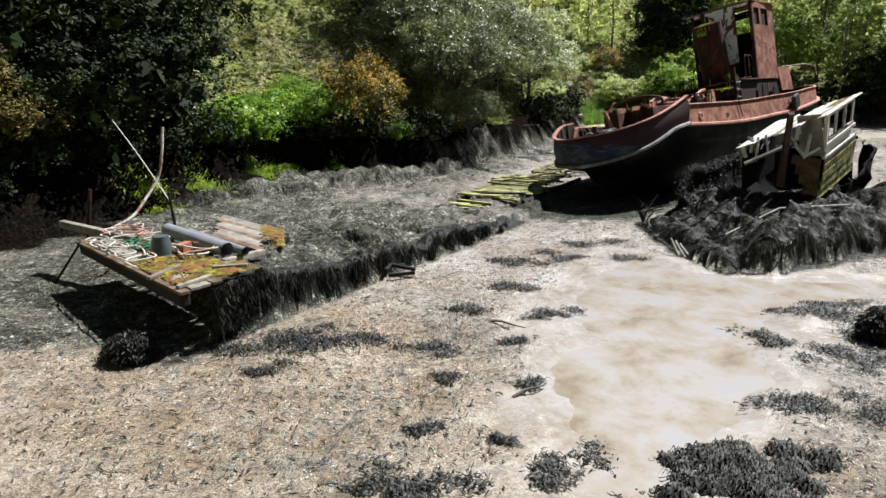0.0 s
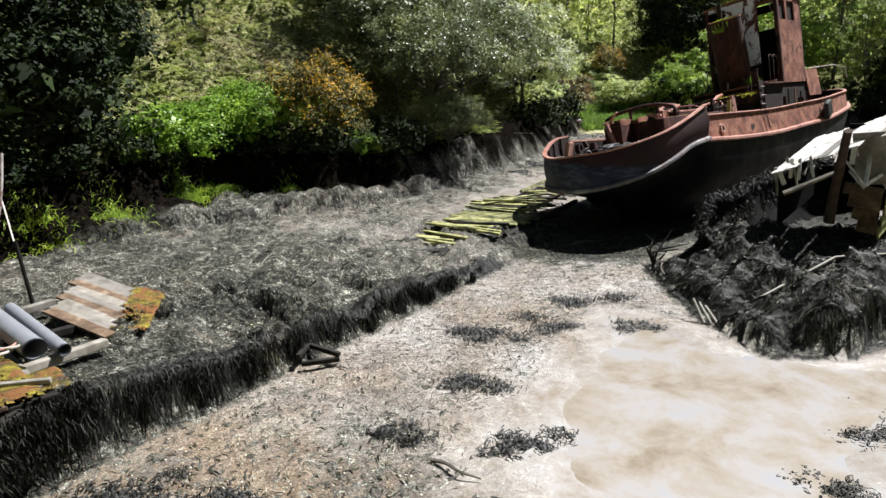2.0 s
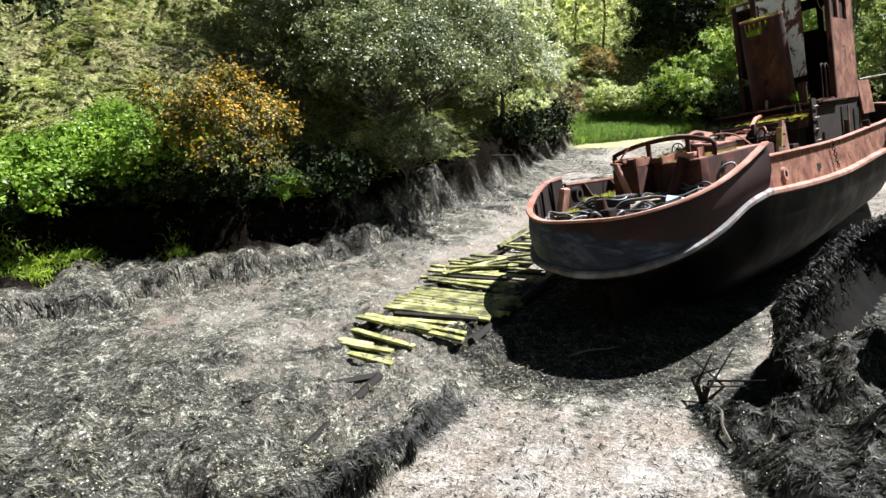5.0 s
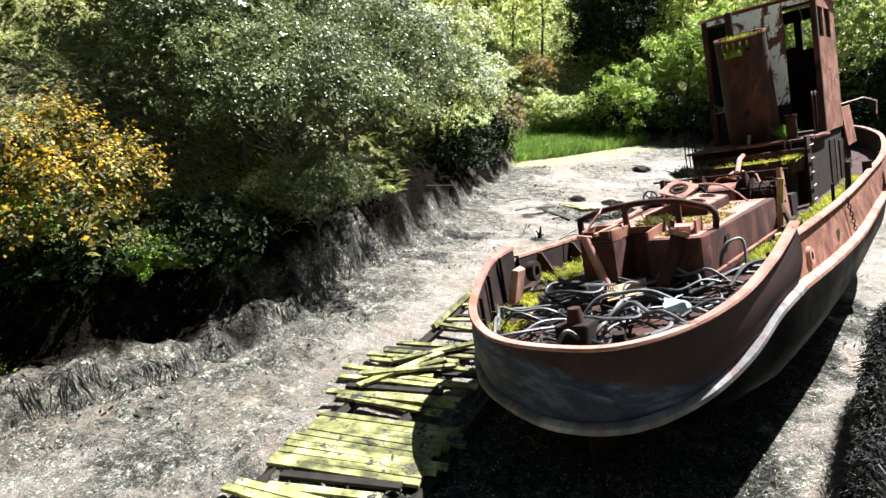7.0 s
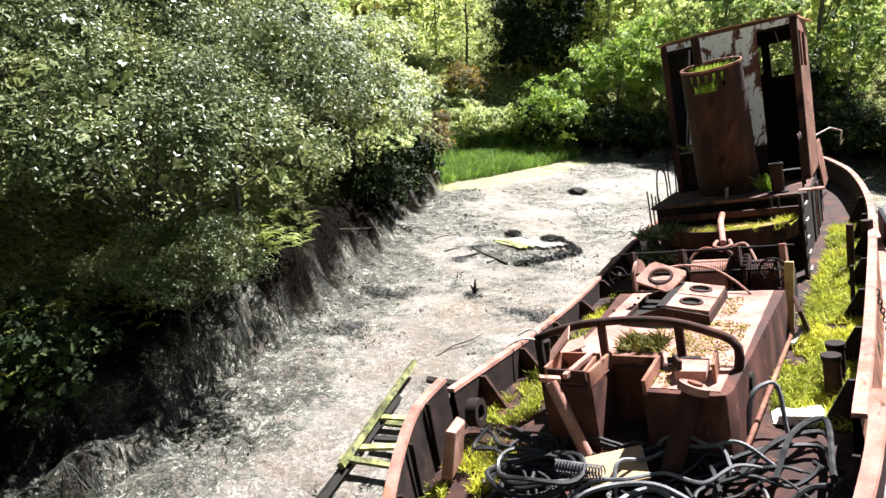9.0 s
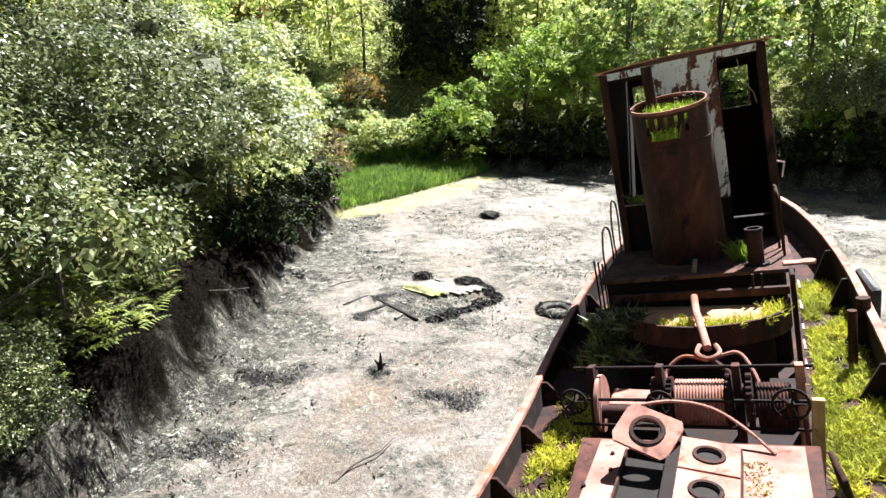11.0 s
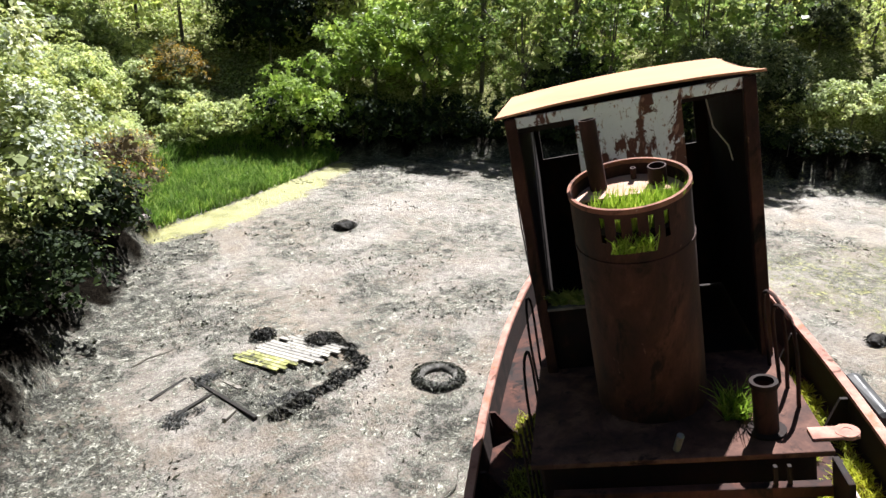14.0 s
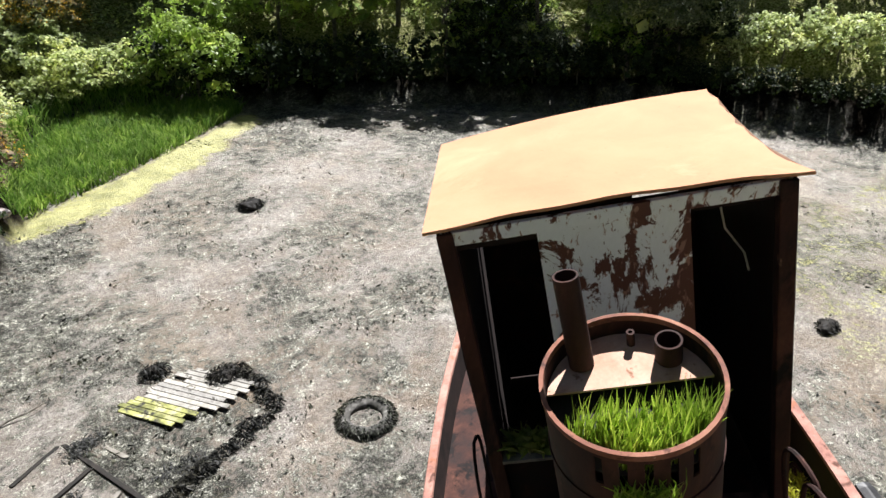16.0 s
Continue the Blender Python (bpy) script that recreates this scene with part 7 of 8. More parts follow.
def plant(key, x, y, scale=1.0, turn=0.0, sink=0.1, group="", label=""):
    name, text, category, meshes = KINDS[key]
    z = float(ground_height(np.array([x]), np.array([y]))[0]) - sink
    ob = thing(name, pose(x, y, z, 0, 0, turn) @ Matrix.Diagonal((scale, scale, scale, 1)), label or text, category, group)
    for nm, me in meshes:
        part(nm, me, None, ob)
    return ob


plant_kind("sallow", "willow_bush", "dense grey-green sallow bush over the mud bank", "bush", LEAF_SALLOW, 3.0, 5.4, 46, 720, 0.1, 5, 1.5, 0.075, 0.27, 0.5, fill=0.13, hang=0.2, clump=60)
plant_kind("shaded_sallow", "willow_bush", "sallow bush overhanging the mud, shade put into its leaf colour", "bush", LEAF_SHADE, 2.2, 3.8, 30, 360, 0.11, 25, 0.1, 0.06, 0.34, 0.42, fill=0.26)
plant_kind("bright", "shrub", "bright green leafy shrub on the bank", "shrub", LEAF_FRESH, 1.2, 1.7, 20, 300, 0.1, 6, 0.0, 0.04, 0.36, 0.6, fill=0.24)
plant_kind("gorse", "gorse_bush", "gorse bush with orange-yellow flowers", "gorse bush", LEAF_GORSE, 1.3, 2.4, 30, 340, 0.075, 7, 0.0, 0.05, 0.3, 0.4, ("blossom", GORSE_FLOWER, 2800, 0.065), fill=0.2)
plant_kind("brown_gorse", "gorse_bush", "half dead brown gorse bush with a few yellow flowers", "gorse bush", LEAF_DEAD, 1.2, 2.6, 26, 300, 0.1, 47, 0.0, 0.05, 0.32, 0.25, ("blossom", GORSE_FLOWER, 420, 0.08), fill=0.22)
plant_kind("broom", "broom_bush", "dull olive-brown broom bush on the shaded bank", "broom bush", LEAF_BROOM, 1.3, 2.6, 30, 400, 0.08, 27, 0.0, 0.05, 0.3, 0.35, fill=0.22)
# Ivy coloured as if always in shade; fills the black gaps.
plant_kind("ivy", "ivy_thicket", "green ivy thicket with its shade put into a near-black leaf colour", "thicket", LEAF_DARK, 2.6, 4.5, 34, 220, 0.14, 8, 0.0, 0.1, 0.34, 0.7, fill=0.34)
plant_kind("hawthorn", "hawthorn_tree", "hawthorn tree covered in white blossom", "hawthorn", LEAF_HAW, 2.4, 4.8, 40, 320, 0.12, 9, 0.2, 0.1, 0.3, 0.55, ("blossom", BLOSSOM, 5200, 0.1), fill=0.15)
plant_kind("tree_a", "tree", "tall leafy green woodland tree", "tree", LEAF_TREE, 2.3, 11.5, 34, 170, 0.2, 10, 0.3, 0.13, 0.34, 0.6, column=True, fill=0.2)
plant_kind("tree_b", "tree", "light green young birch tree", "tree", LEAF_BRIGHT, 1.9, 10.5, 30, 170, 0.18, 11, 0.8, 0.1, 0.34, 0.6, column=True, fill=0.2)
plant_kind("tree_c", "tree", "dense green woodland tree", "tree", LEAF_MID, 2.6, 10.5, 36, 170, 0.2, 12, 2.0, 0.14, 0.34, 0.5, column=True, fill=0.4)
plant_kind("tree_f", "tree", "dark green alder at the water's edge", "tree", LEAF_ALDER, 2.5, 10.5, 36, 150, 0.19, 32, 1.6, 0.14, 0.34, 0.6, column=True, fill=0.4)
plant_kind("tree_e", "tree", "green tree deep in the wood", "tree", LEAF_TREE, 2.8, 10.5, 26, 64, 0.34, 19, 0.0, 0.15, 0.36, 0.6, column=True, fill=0.5)
plant_kind("round", "shrub", "rounded light green willow shrub", "shrub", LEAF_BRIGHT, 2.0, 4.0, 40, 200, 0.14, 13, 0.0, 0.08, 0.28, 0.4, fill=0.28)
plant_kind("bramble", "bramble_thicket", "sunlit green bramble thicket on the bank", "thicket", LEAF_BRAMBLE, 1.8, 2.6, 24, 104, 0.175, 14, 0.0, 0.05, 0.32, 0.6, fill=0.2)
# Stands only out of view, added to block part of the sky.
plant_kind("unseen_tree", "tree", "unseen broad tree added to block sky light", "tree", LEAF_TREE, 3.6, 10.0, 30, 40, 0.95, 18, 0.0, 0.2, 0.36, 0.6, fill=0.6)
plant_kind("low_ivy", "ivy_thicket", "ivy and brambles overhanging the mud bank, shade put into their colour", "thicket", LEAF_DARK, 1.3, 1.5, 14, 70, 0.14, 28, 0.0, 0.03, 0.4, 0.7, fill=0.28)
PLANTS = [("sallow", 0.5, 25.6, 0.8, 0), ("sallow", 1.0, 25.0, 0.42, 160), ("sallow", -0.9, 27.6, 0.85, 95), ("sallow", 1.5, 29.4, 0.9, 70), ("sallow", -1.0, 30.7, 1.15, 200), ("shaded_sallow", 1.6, 32.8, 1.2, 20), ("shaded_sallow", 2.7, 35.4, 0.8, 40),
          ("gorse", -2.7, 22.1, 1.1, 0), ("low_ivy", -0.7, 23.3, 0.75, 30), ("bright", -1.6, 22.3, 0.45, 120),
          ("hawthorn", 4.7, 36.4, 1.12, 0), ("hawthorn", 2.4, 38.4, 1, 190), ("ivy", 4.6, 38.6, 0.6, 70), ("bramble", 6.2, 39.9, 0.75, 0), ("brown_gorse", 8.2, 42.0, 0.95, 0), ("low_ivy", 7.0, 40.3, 1.0, 50),
          ("bright", -4.2, 22, 1, 0), ("bright", -5.4, 21.6, 0.9, 50), ("bright", -6.3, 20.2, 1, 80), ("ivy", -8.6, 17.6, 0.85, 20), ("ivy", -9.0, 19.6, 1.0, 140), ("ivy", -9.6, 15.6, 0.7, 250), ("ivy", -9.4, 22.2, 1.1, 300), ("bright", -4.9, 22.9, 0.8, 190),
          ("ivy", -10.2, 17.4, 1.1, 60), ("ivy", -11.4, 22.4, 1.3, 80), ("broom", -10.2, 14.2, 1.15, 30), ("ivy", -11.5, 19, 1.2, 200), ("tree_c", -13.5, 23.5, 0.9, 0), ("tree_c", -14, 17, 0.9, 60), ("bramble", -5.2, 33, 0.9, 150), ("ivy", -2.6, 33.4, 0.8, 15),
          ("gorse", 13.4, 55.2, 1.15, 45), ("gorse", 8.0, 62.5, 1.2, 20), ("round", 17.9, 50.9, 1.16, 0), ("bramble", 15.0, 52.4, 0.8, 0), ("bramble", 13.4, 52.3, 0.85, 70),
          ("tree_b", 5.5, 51, 0.8, 60), ("tree_a", 4, 56.5, 1.05, 70), ("tree_a", 1.5, 46, 0.9, 12), ("tree_b", 0.5, 41.5, 0.8, 0), ("tree_a", -3, 38.5, 0.9, 50), ("tree_a", 15.0, 59.5, 1.3, 80), ("tree_f", 22.6, 59.6, 1.3, 40), ("ivy", 19.0, 57.2, 1.0, 0), ("ivy", 20.8, 59.6, 1.5, 100), ("tree_e", 5, 64, 1.2, 25),
          # Unseen trees behind and to the right, added to cut the sky light.
          ("unseen_tree", 33, -2, 1.3, 0), ("unseen_tree", 38, 4, 1.3, 60), ("unseen_tree", 26, -9, 1.3, 110), ("unseen_tree", 18, -14, 1.4, 20), ("unseen_tree", 9, -16, 1.4, 90), ("unseen_tree", 0, -16, 1.4, 140), ("unseen_tree", -9, -16, 1.4, 200), ("unseen_tree", -18, -11, 1.4, 240), ("unseen_tree", -25, -2, 1.4, 0),
          ("unseen_tree", 42, 14, 1.3, 0), ("unseen_tree", 46, 21, 1.3, 70), ("sallow", 33.6, 38.6, 0.95, 30), ("round", 22.4, 51.4, 1.35, 70), ("round", 24.7, 50.3, 1.5, 190), ("round", 30.4, 45.6, 0.9, 40), ("bright", 34.5, 40.5, 1.6, 60)]
for key, x, y, k, turn in PLANTS:
    plant(key, x, y, k * ((0.62 if x < 19 else 0.92) if key in ("tree_a", "tree_b", "tree_c", "tree_f") else 1.0), turn)

# the sunlit brambly slope beside the reeds
rng = np.random.default_rng(66)
spots = [(7.6 + 4.6 * u - 0.93 * q, 42.6 + 9.0 * u + 0.37 * q) for u, q in zip(rng.random(20), rng.uniform(0.9, 6.0, 20))]
spots += [(x, y) for x, y in zip(rng.uniform(7.5, 17.2, 60), rng.uniform(51.0, 61.0, 60)) if y > 51.4 + 0.12 * (x - 10) and x + 0.9 * (y - 52) < 17.6]
for x, y in spots:
    plant("bramble", x, y, rng.uniform(0.5, 0.9), rng.uniform(0, 360), 0.3, "brambles on the slope")

# ivy along the foot of the bank with shade in its leaf colour, and the wood going on uphill
rng = np.random.default_rng(61)
foot = catmull(SHORE[1:11], 24)
for k, (x, y) in enumerate(foot[:-1]):
    dx, dy = foot[k + 1] - foot[k]
    n = math.hypot(dx, dy)
    if 22.3 < y < 34:
        continue
    plant("low_ivy", x - dy / n * 0.75 + rng.normal(0, 0.15), y + dx / n * 0.75 + rng.normal(0, 0.2), rng.uniform(0.45, 0.95), rng.uniform(0, 360), 0.15, "ivy along the bank")
far_shore = catmull(SHORE[14:21], 19)
FRONT = ["tree_c", "tree_f", "tree_b", "tree_f", "tree_c", "tree_f"]
for k, (x, y) in enumerate(far_shore[:-1]):
    dx, dy = far_shore[k + 1] - far_shore[k]
    n = math.hypot(dx, dy)
    ox, oy = -dy / n, dx / n
    plant("low_ivy", x + ox * 0.3, y + oy * 0.3, rng.uniform(0.9, 1.5) * (1.0 if k < 11 else 0.5), rng.uniform(0, 360), 0.15, "ivy along the far shore")
    if 3 < k < 12:
        back = 0.9 + 2.6 * (k % 2) + (3.5 if k < 5 else 0)
        plant(FRONT[k % 6], x + ox * back, y + oy * back, (0.8, 1.05, 0.9, 1.15)[k % 4] * rng.uniform(0.85, 1.05), rng.uniform(0, 360))
        if k % 4 == 3:
            plant("ivy", x + ox * 2.0, y + oy * 2.0, 0.9, 70 * k)
        if k == 8:
            plant("shaded_sallow", x + ox * 1.0, y + oy * 1.0, rng.uniform(0.8, 1.1), rng.uniform(0, 360))
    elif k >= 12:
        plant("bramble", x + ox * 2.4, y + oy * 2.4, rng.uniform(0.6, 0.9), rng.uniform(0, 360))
        plant("tree_e" if k % 2 else "shaded_sallow", x + ox * 7, y + oy * 7, rng.uniform(0.45, 0.7), rng.uniform(0, 360))
ridge = catmull(SHORE[8:20], 26)
for row in range(3):
    for k, (x, y) in enumerate(ridge[:-1]):
        dx, dy = ridge[k + 1] - ridge[k]
        n = math.hypot(dx, dy)
        q = 8.5 + 5.0 * row + rng.normal(0, 0.8)
        plant("tree_e", x - dy / n * q + rng.normal(0, 0.7), y + dx / n * q, rng.uniform(0.5, 0.78), rng.uniform(0, 360), 0.2)

# ---- things on the mud ----
def ground_z(x, y):
    return float(ground_height(np.array([x]), np.array([y]))[0])


rows = []
for k in range(41):
    a = 2 * math.pi * k / 40
    rows.append([((0.38 + 0.11 * math.cos(b)) * math.cos(a), (0.38 + 0.11 * math.cos(b)) * math.sin(a), 0.09 * math.sin(b)) for b in np.linspace(0, 2 * math.pi, 13)[:-1]])
tyre_bm = loft([r + r[:1] for r in rows])
rough_up(tyre_bm, 0.03, 6)
tagged(part("tyre", tyre_bm, surface("muddy_rubber", [(0.3, (0.02, 0.02, 0.018)), (0.55, (0.1, 0.095, 0.085)), (0.75, (0.3, 0.29, 0.27))], 9, 60, 0.4, (0.7, 0.95), 0.5, 0.01), None, "weed-grown tyre lying flat in the mud", pose(11.72, 30.25, ground_z(11.7, 30.2) + 0.02), 60), "", "tyre")

pallet = thing("sunken_frame", Matrix.Translation((9.0, 32.0, 0.1)), "sunken timber raft half buried in weed", "raft")
pin = pallet.matrix_basis.inverted()


def bar(name, a, b, w, h, mat, parent, inv):
    a, b = Vector(a), Vector(b)
    d = b - a
    m = inv @ (Matrix.Translation((a + b) / 2) @ pose(0, 0, 0, 0, 0, math.degrees(math.atan2(d.y, d.x))))
    return part(name, boxed((d.length, w, h), Matrix(), 0.012), mat, parent, "", m)


for (ax, ay), (bx, by) in (((7.1, 31.64), (7.92, 32.06)), ((7.75, 32.92), (8.32, 30.85)), ((8.04, 32.98), (8.41, 31.91)), ((8.1, 31.3), (7.85, 31.1)), ((6.95, 32.45), (7.7, 32.9))):
    bar("beam", (ax, ay, 0.19), (bx, by, 0.2), 0.075, 0.1, WOOD_DARK if ax < 7.8 else WOOD_GREY, pallet, pin)
rng = np.random.default_rng(29)
for k in range(13):
    mid = Vector((8.95 + 0.122 * k, 32.62 + 0.012 * k, 0.27))
    half = Vector((0.36, -0.66, -0.01)) * rng.uniform(0.72, 1.05)
    shift = Vector((0.36, -0.66, 0)) * rng.uniform(-0.12, 0.12)
    bar("plank", mid - half + shift, mid + half + shift, 0.1, 0.03, WOOD_GREEN if k < 4 else PALE_PLANK, pallet, pin)


def lump_mesh(name, size, seed, mat):
    bm = bmesh.new()
    bmesh.ops.create_icosphere(bm, subdivisions=4, radius=0.5, matrix=Matrix.Diagonal((*size, 1)))
    rough_up(bm, 0.16 * max(size), 2.2 / max(size), seed)
    rough_up(bm, 0.05 * max(size), 9 / max(size), seed + 3)
    return bm


for x, y, size, text, cat in ((14.4, 39.5, (0.7, 0.5, 0.35), "dark lump of weed on the mud flat", "rock"), (20.5, 26.1, (0.6, 0.4, 0.22), "dark rock on the mud flat", "rock"),
                              (-3.96, 7.5, (0.55, 0.4, 0.5), "weed-covered lump beside the raft", "rock"), (5.9, 8.05, (0.5, 0.4, 0.6), "weed-covered stump on the mud", "rock"),
                              (8.7, 41.6, (0.5, 0.3, 0.25), "pale stone at the foot of the bank", "rock"), (10.4, 32.8, (0.5, 0.4, 0.3), "dark weed mound behind the sunken raft", "weed mound"), (9.5, 33.7, (0.4, 0.35, 0.26), "dark weed mound by the sunken raft", "weed mound")):
    tagged(part("mud_lump", lump_mesh("mud_lump", size, x, 0), STRAKE_PALE if "pale" in text else WOOD_DARK, None, text, pose(x, y, ground_z(x, y) + size[2] * 0.2), 60), "", cat)
stump = bmesh.new()
for a, b, r in (((0, 0, -0.35), (0.05, 0.02, 0.5), 0.11), ((0.05, 0, -0.1), (-0.13, 0.05, 0.28), 0.07), ((0, 0.03, 0), (0.2, 0, 0.12), 0.06), ((-0.05, 0, -0.3), (-0.28, 0.02, -0.08), 0.06)):
    tube(stump, [a, tuple(Vector(a).lerp(Vector(b), 0.6) + Vector((0.02, 0.02, 0))), b], r, 7, 0.02)
tagged(part("stump", stump, WOOD_DARK, None, "dark pointed stump sticking out of the mud", pose(6.75, 28.65, ground_z(6.75, 28.65) + 0.08) @ Matrix.Diagonal((0.62, 0.62, 0.62, 1)), 60), "", "stump")
scrap = thing("timber_scrap", Matrix.Translation((-0.6, 10.85, 0.1)), "broken dark timber frame beside the landing stage", "timber")
for a, b in (((-0.95, 11.15, 0.2), (-0.5, 10.85, 0.12)), ((-0.5, 10.85, 0.1), (-0.95, 10.7, 0.1)), ((-0.95, 11.1, 0.25), (-1.0, 10.75, 0.1))):
    bar("bar", a, b, 0.06, 0.06, WOOD_DARK, scrap, scrap.matrix_basis.inverted())
rng = np.random.default_rng(51)
for x, y, ln, turn in ((1.0, 6.6, 0.5, 30), (5.7, 25.8, 1.3, 28), (3.9, 31.5, 1.6, -20), (10.0, 27.5, 0.9, 30), (5.2, 14.4, 0.9, 60), (4.9, 14.9, 0.8, 80), (0.9, 8.6, 0.6, -40), (4.0, 17.0, 0.9, 15), (7.4, 34.0, 1.0, 10)):
    a = [(-ln / 2, 0, 0), (-ln / 6, 0.03 * ln, 0.04), (ln / 6, -0.04 * ln, 0.05), (ln / 2, 0.05, 0.02)]
    tagged(part("branch", tube(bmesh.new(), [tuple(p) for p in catmull(a, 10)], 0.022, 5, 0.008), BARK, None, "thin bare branch lying on the mud", pose(x, y, ground_z(x, y) + 0.02, 0, rng.uniform(-6, 0), turn), 50), "", "branch", "branches on the mud")
bush_stick = thing("dead_branch", Matrix.Translation((5.0, 15.6, -0.05)), "upright dead branch with weed caught on it", "branch")
for k in range(7):
    part("twig", tube(bmesh.new(), [(0, 0, 0), (rng.normal(0, 0.1), rng.normal(0, 0.1), 0.3), (rng.normal(0, 0.22), rng.normal(0, 0.22), rng.uniform(0.4, 0.75))], 0.03, 5, 0.008), WOOD_DARK, bush_stick)


tagged(part("pole", tube(bmesh.new(), [(5.6, 12.5, ground_z(5.6, 12.5) + 0.1), (7.0, 13.1, ground_z(7.0, 13.1) + 0.1), (8.6, 13.3, ground_z(8.6, 13.3) + 0.08)], 0.022, 6), PALE_PLANK, None, "thin pale pole lying over the weed heap", None, 50), "", "pole")
for k in range(3):
    tagged(part("stick", tube(bmesh.new(), [(4.72 + 0.09 * k, 12.35 - 0.06 * k, 0.0), (4.62 + 0.1 * k, 12.6, 0.3 - 0.06 * k)], 0.022, 5), PALE_PLANK, None, "bleached stick leaning on the weed heap", None, 50), "", "stick", "sticks by the weed heap")


# ---- seaweed, shells, reeds ----
def drape(name, label, x, y, length, width, material, rng, down=None, category="seaweed", arch=0.18):
    """Ribbons lying on the ground, three corners pairs each; down: a heading along which they hang."""
    n = len(x)
    if down is None:
        e = 0.08
        here = ground_height(x, y)
        gx, gy = (ground_height(x + e, y) - here) / e, (ground_height(x, y + e) - here) / e
        steep = np.hypot(gx, gy)
        a = np.where(steep > 0.25, np.arctan2(-gy, -gx) + rng.normal(0, 0.45, n), rng.uniform(0, 2 * math.pi, n))
    else:
        a = down + rng.normal(0, 0.7, n)
    ln, wd = length * rng.uniform(0.5, 1.4, n), width * rng.uniform(0.6, 1.4, n)
    dx, dy = np.cos(a), np.sin(a)
    px, py = -dy * wd / 2, dx * wd / 2
    rows = []
    for u, lift, w in ((0, 0.0, 0.7), (0.5, 1.0, 1.0), (1.0, 0.0, 0.25)):
        cx, cy = x + dx * ln * u, y + dy * ln * u
        cz = ground_height(cx, cy) + 0.012 + lift * arch * ln * rng.uniform(0.1, 1.0, n)
        rows += [np.stack([cx - px * w, cy - py * w, cz], 1), np.stack([cx + px * w, cy + py * w, cz + wd * 0.3], 1)]
    v = np.stack(rows, 1).reshape(-1, 3)
    f = np.arange(n)[:, None] * 6
    me = quads_mesh(name, v, np.concatenate([f + np.array([[0, 1, 3, 2]]), f + np.array([[2, 3, 5, 4]])]), material)
    return tagged(new(name, me), label, category, "", "stuff")


rng = np.random.default_rng(77)


def scattered(x0, y0, x1, y1, count):
    return rng.uniform(x0, x1, count), rng.uniform(y0, y1, count)


# mats on the bank's foot, the landing stage and the heap
x, y = scattered(-10, 7, 10, 36, 125000)
wd, so = spread(x, y)[:2]
keep = (so < np.where(y > 20.5, 0.4, 0.6)) & (rng.random(len(x)) < np.clip((wd - 0.5) * 1.5, 0, 1) * np.where(y > 26, 0.5, 1.0))
drape("seaweed", "dark seaweed matted over the mud", x[keep], y[keep], 0.1, 0.01, WEED, rng, arch=0.3)
x, y = scattered(-9, 11, 8, 42, 200000)
d, _ = line_distance(x, y, LEDGE, True)
d = np.where(inside(x, y, LEDGE), -d, d) + 0.9 * fbm(x * 0.9, y * 0.9, 3, 23) + 0.35 * fbm(x * 3.4, y * 3.4, 2, 26)
keep = (y < 36) & (np.abs(d - 0.02) < 0.16) & (spread(x, y)[1] < 0.75)
drape("seaweed", "dark seaweed hanging over the ledge of the bank", x[keep], y[keep], 0.13, 0.014, WRACK, rng, arch=0.25)
x, y = scattered(4.4, 11.0, 11.5, 16.5, 75000)
dh, _ = line_distance(x, y, HEAP, True)
dh = np.where(inside(x, y, HEAP), dh, -dh)
keep = (dh > -0.15) & (rng.random(len(x)) < np.where(dh < 1.4, 0.85, 0.35))
drape("seaweed", "black seaweed hanging in locks over the heap beside the cabin boat", x[keep], y[keep], 0.11, 0.009, WRACK, rng, arch=0.14)
# hanging fringe along the stage's outer edge
s = 0.6 + 9 * rng.random(9000) ** 1.3
n = rng.normal(0.12, 0.08, len(s))
x, y = JETTY_A.x + JETTY_D.x * s + JETTY_N.x * n, JETTY_A.y + JETTY_D.y * s + JETTY_N.y * n
drape("seaweed", "black seaweed lying over the landing stage edge", x + 0.12 * JETTY_N.x, y + 0.12 * JETTY_N.y, 0.11, 0.012, WRACK, rng, math.atan2(-JETTY_N.y, -JETTY_N.x), arch=0.3)
lock = np.cumsum(rng.uniform(0.03, 0.1, 125)) + 0.5
pick = rng.integers(0, 125, 9000)
s = lock[pick] + rng.normal(0, 0.025, 9000)
mx, my = JETTY_A.x + JETTY_D.x * s, JETTY_A.y + JETTY_D.y * s
n = 0.1 + rng.normal(0, 0.03, 9000) + 0.06 * np.sin(9 * lock[pick]) - 0.12 * fbm(mx * 2, my * 2, 2, 44) - 0.9 * fbm(mx * 0.8, my * 0.8, 2, 45) * smooth(1.5, 4, s)
x, y = JETTY_A.x + JETTY_D.x * s + JETTY_N.x * n, JETTY_A.y + JETTY_D.y * s + JETTY_N.y * n
foot = ground_height(x - 0.3 * JETTY_N.x, y - 0.3 * JETTY_N.y)
crown = ground_height(x + 0.2 * JETTY_N.x, y + 0.2 * JETTY_N.y)
hang("seaweed", "black seaweed hanging in thick locks from the landing stage edge", np.stack([x, y, foot + (crown - foot) * rng.uniform(0.4, 1.0, 9000)], 1)[s < 12.5], 0.15, 0.012, 98, Matrix(), 0.3)
